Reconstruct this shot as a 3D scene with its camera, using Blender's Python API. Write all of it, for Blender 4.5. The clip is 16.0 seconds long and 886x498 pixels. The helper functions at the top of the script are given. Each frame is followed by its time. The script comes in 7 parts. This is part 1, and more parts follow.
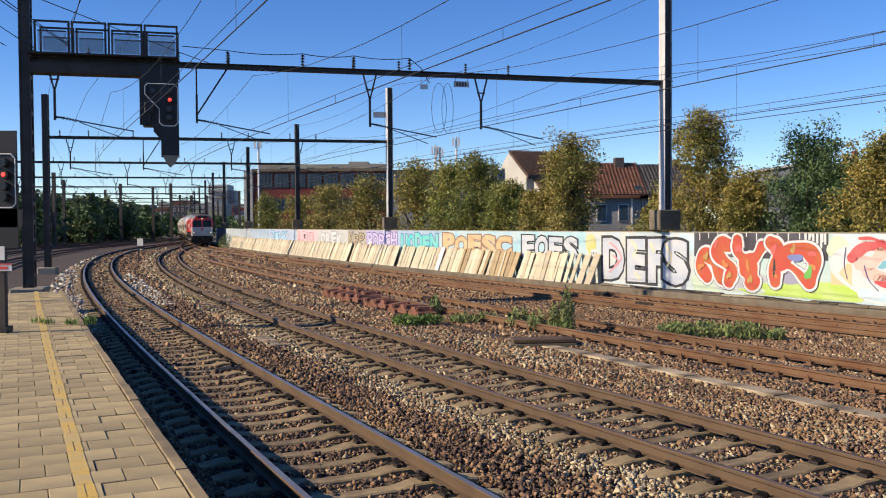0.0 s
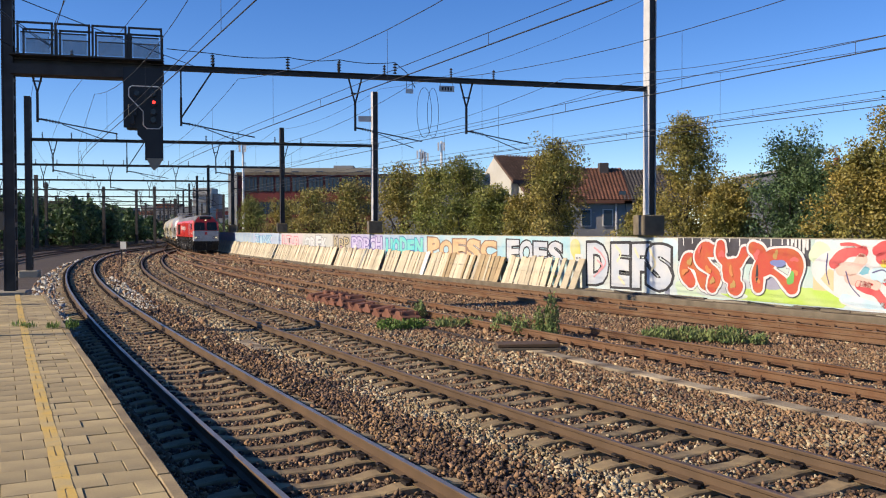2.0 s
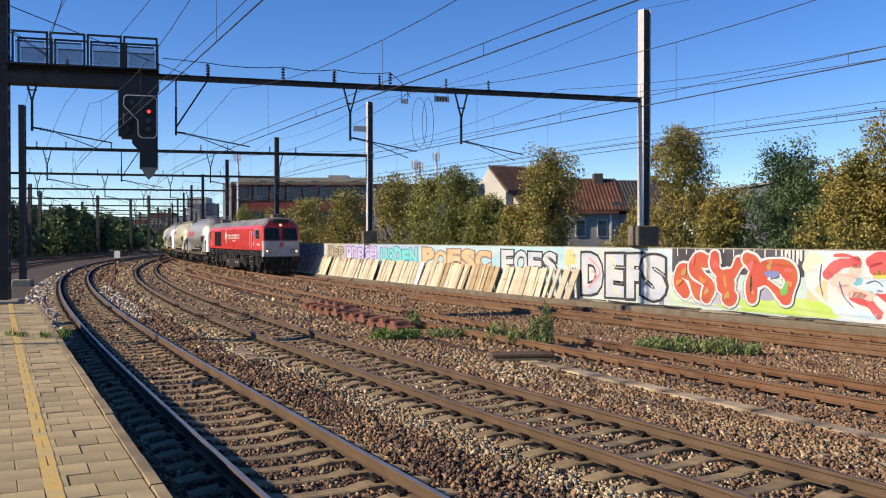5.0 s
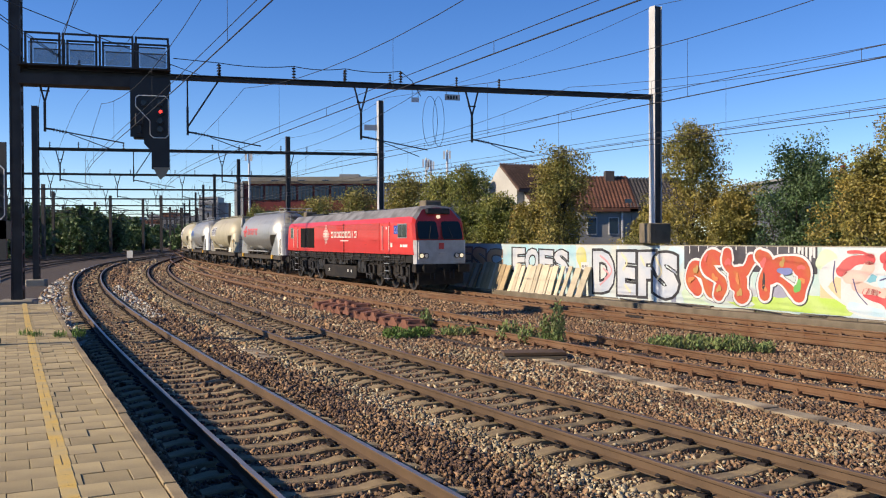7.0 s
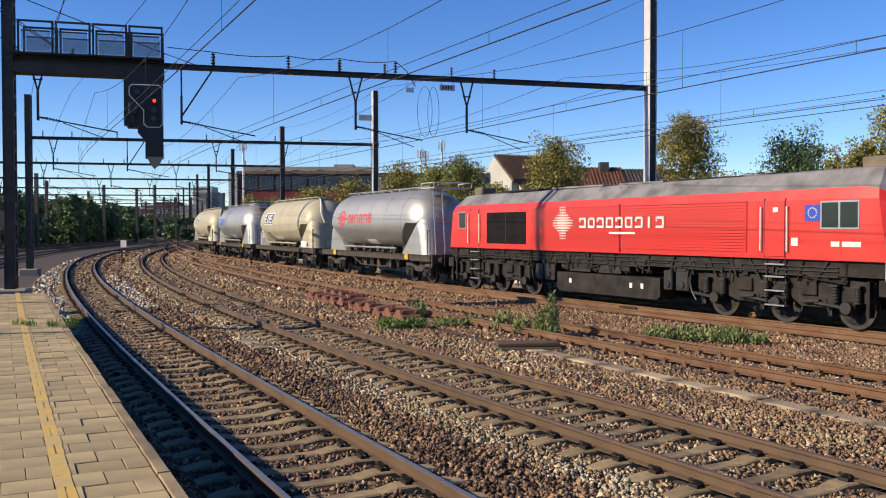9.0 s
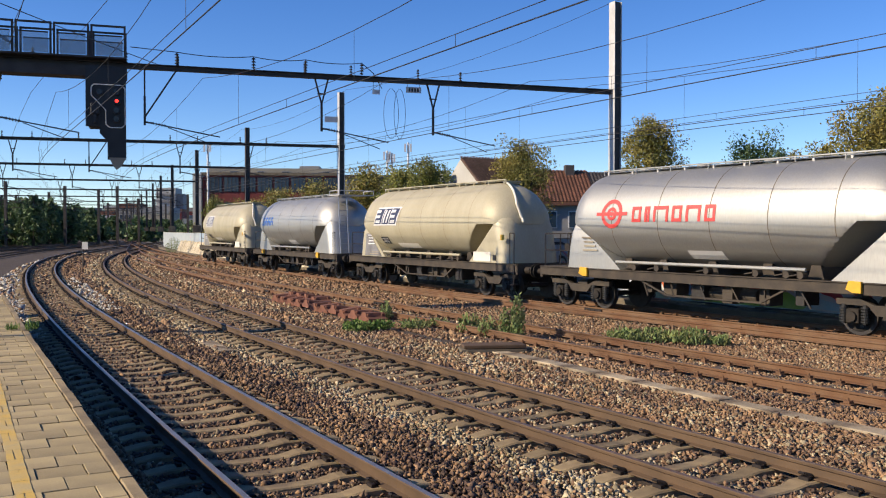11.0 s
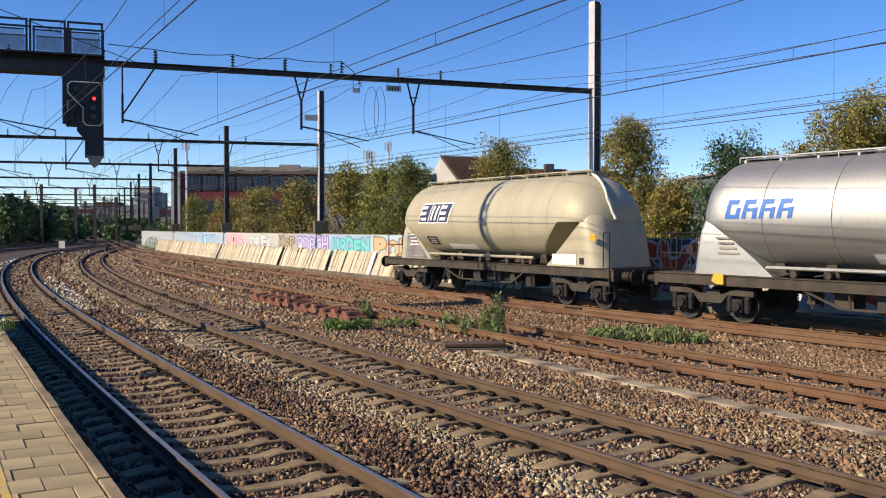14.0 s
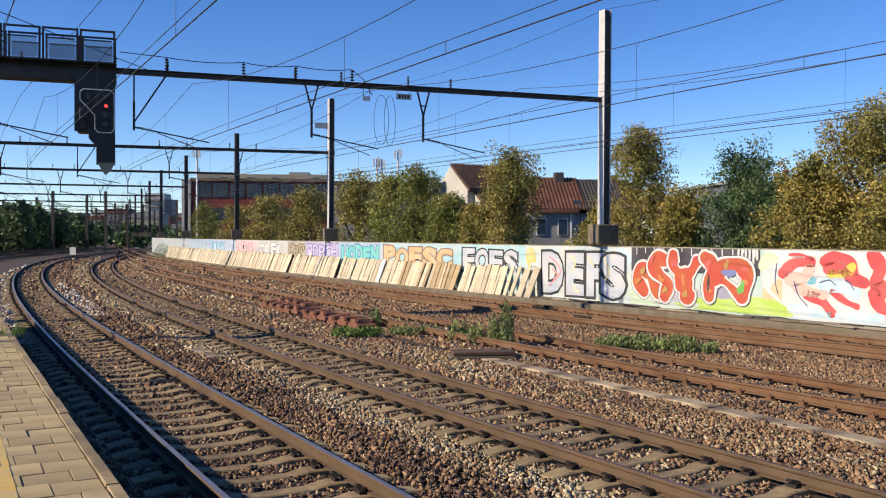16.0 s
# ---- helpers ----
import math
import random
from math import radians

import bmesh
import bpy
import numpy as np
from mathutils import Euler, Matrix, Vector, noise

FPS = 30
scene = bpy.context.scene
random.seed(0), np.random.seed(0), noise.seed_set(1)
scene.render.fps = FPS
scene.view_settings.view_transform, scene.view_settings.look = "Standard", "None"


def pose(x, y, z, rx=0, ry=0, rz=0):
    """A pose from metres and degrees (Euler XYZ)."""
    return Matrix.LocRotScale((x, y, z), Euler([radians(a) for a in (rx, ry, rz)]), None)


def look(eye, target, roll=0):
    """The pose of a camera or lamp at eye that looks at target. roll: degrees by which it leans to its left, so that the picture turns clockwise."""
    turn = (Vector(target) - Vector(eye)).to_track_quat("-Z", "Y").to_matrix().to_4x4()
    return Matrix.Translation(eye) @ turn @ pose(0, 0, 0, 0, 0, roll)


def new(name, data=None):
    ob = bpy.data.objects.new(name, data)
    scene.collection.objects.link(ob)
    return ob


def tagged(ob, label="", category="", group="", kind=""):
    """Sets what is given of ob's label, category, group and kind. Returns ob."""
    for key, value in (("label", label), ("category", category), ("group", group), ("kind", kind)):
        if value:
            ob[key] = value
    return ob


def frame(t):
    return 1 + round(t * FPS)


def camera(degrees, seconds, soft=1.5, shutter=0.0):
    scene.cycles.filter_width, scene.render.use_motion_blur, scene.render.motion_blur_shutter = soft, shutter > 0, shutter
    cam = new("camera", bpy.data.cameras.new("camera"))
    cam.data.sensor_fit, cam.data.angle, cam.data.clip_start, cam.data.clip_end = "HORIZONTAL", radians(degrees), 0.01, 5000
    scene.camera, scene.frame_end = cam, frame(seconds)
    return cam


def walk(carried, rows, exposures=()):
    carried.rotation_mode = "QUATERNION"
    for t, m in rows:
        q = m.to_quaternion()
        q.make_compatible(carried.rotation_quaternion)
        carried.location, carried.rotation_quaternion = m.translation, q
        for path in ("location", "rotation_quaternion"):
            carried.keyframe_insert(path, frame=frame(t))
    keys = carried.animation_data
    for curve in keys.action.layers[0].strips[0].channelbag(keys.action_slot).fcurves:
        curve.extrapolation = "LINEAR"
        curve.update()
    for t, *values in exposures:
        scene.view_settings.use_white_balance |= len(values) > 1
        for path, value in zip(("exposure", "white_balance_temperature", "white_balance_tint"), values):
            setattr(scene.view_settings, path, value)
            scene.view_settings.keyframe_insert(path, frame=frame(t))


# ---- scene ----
EYE = 2.45  # above the rail tops
cam = camera(52.49, 16.0, soft=1.1)
walk(cam, [
    (0, pose(0, 0, EYE, 88.450, 0.350, -0.009)),
    (0.5, pose(0, 0, EYE, 88.306, 0.316, -0.236)),
    (1, pose(0, 0, EYE, 88.426, 0.317, -0.449)),
    (1.5, pose(0, 0, EYE, 88.577, 0.264, -0.658)),
    (2, pose(0, 0, EYE, 88.725, 0.121, -0.970)),
    (2.5, pose(0, 0, EYE, 88.928, 0.057, -1.211)),
    (3, pose(0, 0, EYE, 89.095, 0.068, -1.262)),
    (3.5, pose(0, 0, EYE, 89.104, 0.025, -1.207)),
    (4, pose(0, 0, EYE, 89.211, -0.022, -1.339)),
    (4.5, pose(0, 0, EYE, 89.361, -0.061, -1.394)),
    (7, pose(0, 0, EYE, 89.260, 0.214, -0.599)),
    (7.5, pose(0, 0, EYE, 89.175, 0.140, -0.711)),
    (8, pose(0, 0, EYE, 89.082, 0.099, -0.768)),
    (8.5, pose(0, 0, EYE, 88.920, 0.090, -0.815)),
    (9, pose(0, 0, EYE, 88.661, 0.028, -0.954)),
    (11.5, pose(0, 0, EYE, 88.904, -0.075, -3.809)),
    (12, pose(0, 0, EYE, 88.991, -0.086, -4.394)),
    (12.5, pose(0, 0, EYE, 88.998, -0.154, -4.591)),
    (13, pose(0, 0, EYE, 88.882, -0.201, -4.642)),
    (13.5, pose(0, 0, EYE, 88.729, -0.129, -4.522)),
    (14, pose(0, 0, EYE, 88.724, -0.072, -4.363)),
    (14.5, pose(0, 0, EYE, 88.818, -0.157, -4.181)),
    (15, pose(0, 0, EYE, 89.065, -0.281, -4.046)),
    (15.5, pose(0, 0, EYE, 89.182, -0.320, -3.939)),
    (16, pose(0, 0, EYE, 89.235, -0.308, -3.767)),
], exposures=[(0, 0.5, 6700, 13), (16, 0.5, 6700, 13)])

# ---- sky and sun ----
world = bpy.data.worlds.new("sky")
scene.world = world
world.use_nodes = True
wn = world.node_tree
sky = wn.nodes.new("ShaderNodeTexSky")
sky.sky_type, sky.sun_disc = 'NISHITA', False
SUN_ELEV, SUN_AZ = radians(28.5), radians(-104)  # azimuth from +y towards +x
sky.sun_elevation, sky.sun_rotation = SUN_ELEV, SUN_AZ
sky.altitude = 900
sky.air_density, sky.dust_density, sky.ozone_density = 0.85, 0.0, 3.5
deep = wn.nodes.new("ShaderNodeHueSaturation")  # clear dry air: a deeper blue
deep.inputs["Hue"].default_value, deep.inputs["Saturation"].default_value = 0.511, 1.25
wn.links.new(sky.outputs[0], deep.inputs["Color"])
wn.links.new(deep.outputs[0], wn.nodes["Background"].inputs[0])
wn.nodes["Background"].inputs[1].default_value = 0.119
sun = new("sun", bpy.data.lights.new("sun", 'SUN'))
sun.data.energy, sun.data.angle, sun.data.color = 4.8, radians(0.53), (1.0, 0.86, 0.66)
_toward = Vector((math.sin(SUN_AZ) * math.cos(SUN_ELEV), math.cos(SUN_AZ) * math.cos(SUN_ELEV), math.sin(SUN_ELEV)))
sun.matrix_world = look((-60, 0, 40), Vector((-60, 0, 40)) - _toward)
scene.view_settings.exposure = 0.0


# ---- materials ----
DULL = 0.84  # scales every base colour down, so shade comes out darker against the sun


def mat(name, colour, rough=0.6, metal=0.0, vary=0.15, scale=3.0, grain=40.0, bump=0.0, second=None, island=0.0, spec=0.5, streak=None, coat=0.0, through_light=0.0):
    """A procedural surface: base colour, broad patches towards `second`, fine grain, relief."""
    m = bpy.data.materials.new(name)
    m.use_nodes = True
    n, l = m.node_tree.nodes, m.node_tree.links
    colour = tuple(c * DULL for c in colour)
    second = tuple(c * DULL for c in second) if second else None
    b = n["Principled BSDF"]
    b.inputs["Roughness"].default_value, b.inputs["Metallic"].default_value = rough, metal
    b.inputs["Specular IOR Level"].default_value = spec
    b.inputs["Coat Weight"].default_value = coat
    tc = n.new("ShaderNodeTexCoord")
    mp = n.new("ShaderNodeMapping")
    mp.inputs["Scale"].default_value = streak or (1, 1, 1)
    l.new(tc.outputs["Object"], mp.inputs[0])
    big, fine = n.new("ShaderNodeTexNoise"), n.new("ShaderNodeTexNoise")
    big.inputs["Scale"].default_value, fine.inputs["Scale"].default_value = scale, grain
    big.inputs["Detail"].default_value, fine.inputs["Detail"].default_value = 5, 3
    l.new(mp.outputs[0], big.inputs["Vector"])
    l.new(mp.outputs[0], fine.inputs["Vector"])
    c2 = second or tuple(c * 0.6 for c in colour)
    ramp = n.new("ShaderNodeMapRange")
    ramp.inputs["From Min"].default_value, ramp.inputs["From Max"].default_value = 0.38, 0.66
    l.new(big.outputs["Fac"], ramp.inputs["Value"])
    amount = n.new("ShaderNodeMath")
    amount.operation = 'MULTIPLY'
    amount.inputs[1].default_value = min(1.0, vary * 4 if second is None else vary * 5)
    l.new(ramp.outputs[0], amount.inputs[0])
    mix = n.new("ShaderNodeMix")
    mix.data_type = 'RGBA'
    mix.inputs["A"].default_value, mix.inputs["B"].default_value = (*colour, 1), (*c2, 1)
    l.new(amount.outputs[0], mix.inputs["Factor"])
    hsv = n.new("ShaderNodeHueSaturation")
    l.new(mix.outputs["Result"], hsv.inputs["Color"])
    val = n.new("ShaderNodeMapRange")
    val.inputs["To Min"].default_value, val.inputs["To Max"].default_value = 1 - vary, 1 + vary
    l.new(fine.outputs["Fac"], val.inputs["Value"])
    last = val.outputs[0]
    if island:
        geo, info = n.new("ShaderNodeNewGeometry"), n.new("ShaderNodeObjectInfo")
        add = n.new("ShaderNodeMath")
        add.operation = 'ADD'
        l.new(geo.outputs["Random Per Island"], add.inputs[0])
        l.new(info.outputs["Random"], add.inputs[1])
        fr = n.new("ShaderNodeMath")
        fr.operation = 'FRACT'
        l.new(add.outputs[0], fr.inputs[0])
        iv = n.new("ShaderNodeMapRange")
        iv.inputs["To Min"].default_value, iv.inputs["To Max"].default_value = 1 - island, 1 + island
        l.new(fr.outputs[0], iv.inputs["Value"])
        mul = n.new("ShaderNodeMath")
        mul.operation = 'MULTIPLY'
        l.new(last, mul.inputs[0])
        l.new(iv.outputs[0], mul.inputs[1])
        last = mul.outputs[0]
    l.new(last, hsv.inputs["Value"])
    l.new(hsv.outputs[0], b.inputs["Base Color"])
    rr = n.new("ShaderNodeMapRange")
    rr.inputs["To Min"].default_value, rr.inputs["To Max"].default_value = max(0.03, rough - 0.12), min(1, rough + 0.12)
    l.new(big.outputs["Fac"], rr.inputs["Value"])
    l.new(rr.outputs[0], b.inputs["Roughness"])
    if through_light:
        tr, ms = n.new("ShaderNodeBsdfTranslucent"), n.new("ShaderNodeMixShader")
        ms.inputs[0].default_value = through_light
        l.new(hsv.outputs[0], tr.inputs["Color"])
        l.new(b.outputs[0], ms.inputs[1])
        l.new(tr.outputs[0], ms.inputs[2])
        l.new(ms.outputs[0], n["Material Output"].inputs["Surface"])
    if bump:
        bp = n.new("ShaderNodeBump")
        bp.inputs["Strength"].default_value, bp.inputs["Distance"].default_value = min(1, bump), 0.02
        l.new(fine.outputs["Fac"], bp.inputs["Height"])
        l.new(bp.outputs[0], b.inputs["Normal"])
    return m


def glow(name, colour, power):
    m = bpy.data.materials.new(name)
    m.use_nodes = True
    b = m.node_tree.nodes["Principled BSDF"]
    b.inputs["Base Color"].default_value = (*colour, 1)
    b.inputs["Emission Color"].default_value = (*colour, 1)
    b.inputs["Emission Strength"].default_value = power
    return m


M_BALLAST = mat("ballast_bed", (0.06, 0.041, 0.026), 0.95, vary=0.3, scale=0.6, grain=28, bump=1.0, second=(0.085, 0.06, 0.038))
M_STONE = mat("ballast_stone", (0.335, 0.208, 0.108), 0.9, vary=0.22, scale=0.9, grain=25, bump=0.3, second=(0.205, 0.12, 0.07), island=0.42)
M_STONE_PALE = mat("ballast_stone_pale", (0.52, 0.43, 0.27), 0.9, vary=0.18, scale=0.8, grain=25, bump=0.3, second=(0.25, 0.19, 0.1), island=0.5)
M_STONE_OILY = mat("ballast_stone_oily", (0.125, 0.08, 0.052), 0.85, vary=0.22, scale=0.9, grain=25, bump=0.3, second=(0.085, 0.05, 0.036), island=0.45)
M_STONE_WHITE = mat("ballast_stone_fresh", (0.56, 0.54, 0.47), 0.9, vary=0.15, scale=1.2, grain=25, island=0.35)
M_RAIL_SIDE = mat("rail_rust_brown", (0.135, 0.085, 0.046), 0.75, metal=0.15, vary=0.2, scale=1.5, grain=60, bump=0.15)
M_RAIL_RUST = mat("rail_rust_orange", (0.19, 0.108, 0.054), 0.85, vary=0.22, scale=1.3, grain=50, bump=0.2, second=(0.15, 0.068, 0.028))
M_RAIL_TOP = mat("rail_polished", (0.46, 0.41, 0.37), 0.42, metal=0.75, vary=0.12, scale=2, grain=30)
M_RAIL_TOP_DULL = mat("rail_worn", (0.24, 0.155, 0.1), 0.5, metal=0.5, vary=0.2, scale=2, grain=30)
M_SLEEPER = mat("sleeper_concrete", (0.4, 0.3, 0.15), 0.9, vary=0.18, scale=2.5, grain=70, bump=0.3, second=(0.17, 0.12, 0.07), island=0.2)
M_SLEEPER_WOOD = mat("sleeper_wood", (0.11, 0.08, 0.06), 0.9, vary=0.22, scale=2, grain=40, bump=0.4, island=0.3)
M_IRON = mat("dark_iron", (0.03, 0.023, 0.02), 0.7, metal=0.3, vary=0.2, scale=5, grain=60, bump=0.1)
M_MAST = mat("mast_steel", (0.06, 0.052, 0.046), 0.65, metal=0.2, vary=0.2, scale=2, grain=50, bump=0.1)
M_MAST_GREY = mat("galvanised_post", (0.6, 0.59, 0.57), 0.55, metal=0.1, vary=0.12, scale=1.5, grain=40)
M_WIRE = mat("wire", (0.035, 0.035, 0.038), 0.5, metal=0.3, vary=0.05)
M_CONC = mat("concrete", (0.38, 0.335, 0.245), 0.9, vary=0.16, scale=1.2, grain=50, bump=0.25, second=(0.24, 0.2, 0.14))
M_CONC_DARK = mat("stained_concrete", (0.19, 0.155, 0.105), 0.9, vary=0.2, scale=2.0, grain=50, bump=0.25)
M_PAVER = mat("platform_paver", (0.49, 0.38, 0.185), 0.88, vary=0.16, scale=1.4, grain=70, bump=0.25, second=(0.3, 0.235, 0.13), island=0.2)
M_JOINT = mat("paver_joint", (0.1, 0.085, 0.065), 0.95, vary=0.2, grain=60)
M_YELLOW = mat("yellow_paint", (0.7, 0.46, 0.1), 0.75, vary=0.16, scale=4, grain=60, second=(0.52, 0.41, 0.2))
M_PLANK = mat("concrete_slab_weathered", (0.64, 0.555, 0.39), 0.88, vary=0.13, scale=1.6, grain=45, bump=0.2, second=(0.47, 0.385, 0.25), island=0.22)
M_PLANK_TAN = mat("concrete_slab_tan", (0.44, 0.33, 0.18), 0.88, vary=0.14, scale=1.6, grain=45, bump=0.2, second=(0.32, 0.22, 0.12), island=0.2)
M_BLACK = mat("black_paint", (0.012, 0.012, 0.013), 0.5, vary=0.1, grain=40)
M_WHITE = mat("white_paint", (0.78, 0.77, 0.74), 0.6, vary=0.05, grain=40)
M_WEED = mat("weed_leaf", (0.15, 0.22, 0.06), 0.7, vary=0.2, scale=4, grain=30, island=0.4, second=(0.24, 0.26, 0.09))
M_GRASS = mat("grass_blade", (0.14, 0.24, 0.04), 0.7, vary=0.2, scale=4, grain=30, island=0.35)


# ---- mesh helpers ----
def mesh_obj(name, bm, material, parent=None, smooth=False):
    me = bpy.data.meshes.new(name)
    if smooth:
        for f in bm.faces:
            f.smooth = True
        for e in bm.edges:
            if len(e.link_faces) == 2 and e.calc_face_angle(0) > 0.5:
                e.smooth = False
    bm.to_mesh(me)
    bm.free()
    for m in (material if isinstance(material, (list, tuple)) else [material]):
        me.materials.append(m)
    ob = new(name, me)
    ob.parent = parent
    return ob


def part(name, bm, material, parent, label="", smooth=False):
    ob = mesh_obj(name, bm, material, parent, smooth)
    return tagged(ob, label) if label else ob


def thing(name, m=None, label="", category="", group="", kind=""):
    ob = new(name)
    ob.empty_display_size = 0.2
    if m is not None:
        ob.matrix_basis = m
    return tagged(ob, label, category, group, kind)


def box(bm, x0, x1, y0, y1, z0, z1, bevel=0.0, m=None, index=0):
    g = bmesh.ops.create_cube(bm, size=1)
    vs = g["verts"]
    for v in vs:
        v.co = Vector(((x0 + x1) / 2 + v.co.x * (x1 - x0), (y0 + y1) / 2 + v.co.y * (y1 - y0), (z0 + z1) / 2 + v.co.z * (z1 - z0)))
    faces = list({f for v in vs for f in v.link_faces})
    if bevel:
        r = bmesh.ops.bevel(bm, geom=list({e for f in faces for e in f.edges}), offset=bevel, segments=1, affect='EDGES')
        faces = list({f for f in r["faces"]} | {f for f in faces if f.is_valid})
        vs = list({v for f in faces for v in f.verts})
    for f in faces:
        f.material_index = index
    if m is not None:
        bmesh.ops.transform(bm, matrix=m, verts=vs)
    return vs


def tube(bm, a, b, r, r2=None, seg=8, index=0):
    """A round bar from a to b."""
    a, b = Vector(a), Vector(b)
    d = b - a
    g = bmesh.ops.create_cone(bm, cap_ends=True, segments=seg, radius1=r, radius2=r if r2 is None else r2, depth=d.length)
    bmesh.ops.transform(bm, matrix=Matrix.Translation((a + b) / 2) @ d.to_track_quat('Z', 'Y').to_matrix().to_4x4(), verts=g["verts"])
    if index:
        for v in g["verts"]:
            for f in v.link_faces:
                f.material_index = index
    return g["verts"]


def beam(bm, a, b, w, h):
    """A square bar from a to b, h in the upright sense."""
    a, b = Vector(a), Vector(b)
    d = b - a
    q = d.to_track_quat('X', 'Z').to_matrix().to_4x4()
    return box(bm, -d.length / 2, d.length / 2, -w / 2, w / 2, -h / 2, h / 2, m=Matrix.Translation((a + b) / 2) @ q)


def loft(bm, rings, cap=True, closed=True, index=0):
    """Join rings of equal count into a skin."""
    rows = [[bm.verts.new(p) for p in r] for r in rings]
    n = len(rows[0])
    for r0, r1 in zip(rows, rows[1:]):
        for i in range(n if closed else n - 1):
            f = bm.faces.new((r0[i], r0[(i + 1) % n], r1[(i + 1) % n], r1[i]))
            f.material_index = index
    if cap and closed:
        bm.faces.new(rows[0][::-1]).material_index = index
        bm.faces.new(rows[-1]).material_index = index
    return rows


def prism(bm, poly, x0, x1, index=0):
    """A (y, z) outline pushed from x0 to x1."""
    a = [bm.verts.new((x0, y, z)) for y, z in poly]
    b = [bm.verts.new((x1, y, z)) for y, z in poly]
    n = len(poly)
    fs = [bm.faces.new(a), bm.faces.new(b[::-1])]
    for i in range(n):
        fs.append(bm.faces.new((a[i], b[i], b[(i + 1) % n], a[(i + 1) % n])))
    for f in fs:
        f.material_index = index
    bmesh.ops.recalc_face_normals(bm, faces=fs)


def raw_mesh(name, verts, faces, material, parent=None, smooth=False):
    me = bpy.data.meshes.new(name)
    me.from_pydata(verts, [], faces)
    for m in (material if isinstance(material, (list, tuple)) else [material]):
        me.materials.append(m)
    if smooth:
        me.polygons.foreach_set("use_smooth", [True] * len(me.polygons))
    ob = new(name, me)
    ob.parent = parent
    return ob


# ---- the lines of the railway: start, heading (left of +y), curvature and its change ----
class Line:
    def __init__(self, x0, y0, th, k0, k1, k2=0.0, lo=-140.0, hi=125.0, far=700.0):
        self.lo, self.ds = lo - 60, 0.5
        s = np.arange(self.lo, far, self.ds)
        c = np.clip(s, lo, hi)
        t = th + k0 * c + k1 * c ** 2 / 2 + k2 * c ** 3 / 6
        i = int(round(-self.lo / self.ds))
        x, y = np.cumsum(-np.sin(t) * self.ds), np.cumsum(np.cos(t) * self.ds)
        self.s, self.x, self.y, self.t = s, x + x0 - x[i], y + y0 - y[i], t

    def at(self, s, off=0.0):
        """x, y, heading at s, off metres to the right."""
        t = float(np.interp(s, self.s, self.t))
        return (float(np.interp(s, self.s, self.x)) + off * math.cos(t), float(np.interp(s, self.s, self.y)) + off * math.sin(t), t)

    def m(self, s, off=0.0, z=0.0):
        """A frame whose +y looks along the line away from the start, +x to the right."""
        x, y, t = self.at(s, off)
        return Matrix.Translation((x, y, z)) @ Matrix.Rotation(t, 4, 'Z')


T1 = Line(-0.6184, 8.5, 0.45841, -0.0012094, -2.805e-05, lo=-25, hi=115)
T2 = Line(3.936, 8.5, 0.4881, -0.0030122, 4.6245e-06, lo=-25, hi=115)
T3 = Line(7.4569, 14.0, 0.49448, -0.002367, 7.364e-06, lo=-40, hi=115)
T4 = Line(11.533, 21.0, 0.53618, -0.0031952, 5.0549e-05, -8.1148e-07, lo=-40, hi=112)
EDGE = Line(-1.507, 5.859, 0.44572, -0.000486, -6.9e-07, lo=-40, hi=60)
WALL_OFF = 2.9
PLAT = 0.62


def sweep(name, line, offs, s0, s1, step, profile, material, parent=None, smooth=False, z=0.0):
    """A closed profile (offset, height) carried along a line."""
    n = max(2, int(math.ceil((s1 - s0) / step)) + 1)
    bm = bmesh.new()
    rings = []
    for i in range(n):
        s = s0 + (s1 - s0) * i / (n - 1)
        x, y, t = line.at(s, offs)
        rings.append([(x + o * math.cos(t), y + o * math.sin(t), z + h) for o, h in profile])
    loft(bm, rings)
    bmesh.ops.recalc_face_normals(bm, faces=bm.faces)
    return mesh_obj(name, bm, material, parent, smooth)


# ---- ground: formation up to the wall, lower street level beyond it ----
def ground():
    ss = [-190, -150] + list(range(-120, 140, 10)) + [150, 200, 300, 500, 690]
    cols = (-3000, -400, -60, -20)
    verts, faces = [], []
    rowlen = None
    pts = [T4.at(s, WALL_OFF + 0.2) for s in ss]
    x0, y0, t0 = pts[0]
    x1, y1, t1 = pts[-1]
    pts = [(x0 + 2500 * math.sin(t0), y0 - 2500 * math.cos(t0), t0)] + pts + [(x1 - 1800 * math.sin(t1), y1 + 3500 * math.cos(t1), t1)]
    for x, y, _ in pts:
        row = [(x + c, y, -0.23) for c in cols] + [(x, y, -0.23), (x + 0.1, y, -4.6), (x + 40, y, -4.6), (x + 3000, y, -4.6)]
        rowlen = len(row)
        verts += row
    for i in range(len(pts) - 1):
        for j in range(rowlen - 1):
            a = i * rowlen + j
            faces.append((a, a + 1, a + 1 + rowlen, a + rowlen))
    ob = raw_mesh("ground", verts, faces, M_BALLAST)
    return tagged(ob, "brown ballast bed under the tracks, lower street beyond", "ground", kind="structure")


ground()


# ---- tracks ----
RAIL = [(-0.036, 0), (-0.03, 0.0), (0.03, 0.0), (0.036, -0.008), (0.034, -0.035), (0.009, -0.05), (0.009, -0.125), (0.07, -0.142), (0.07, -0.155),
        (-0.07, -0.155), (-0.07, -0.142), (-0.009, -0.125), (-0.009, -0.05), (-0.034, -0.035), (-0.036, -0.008)]


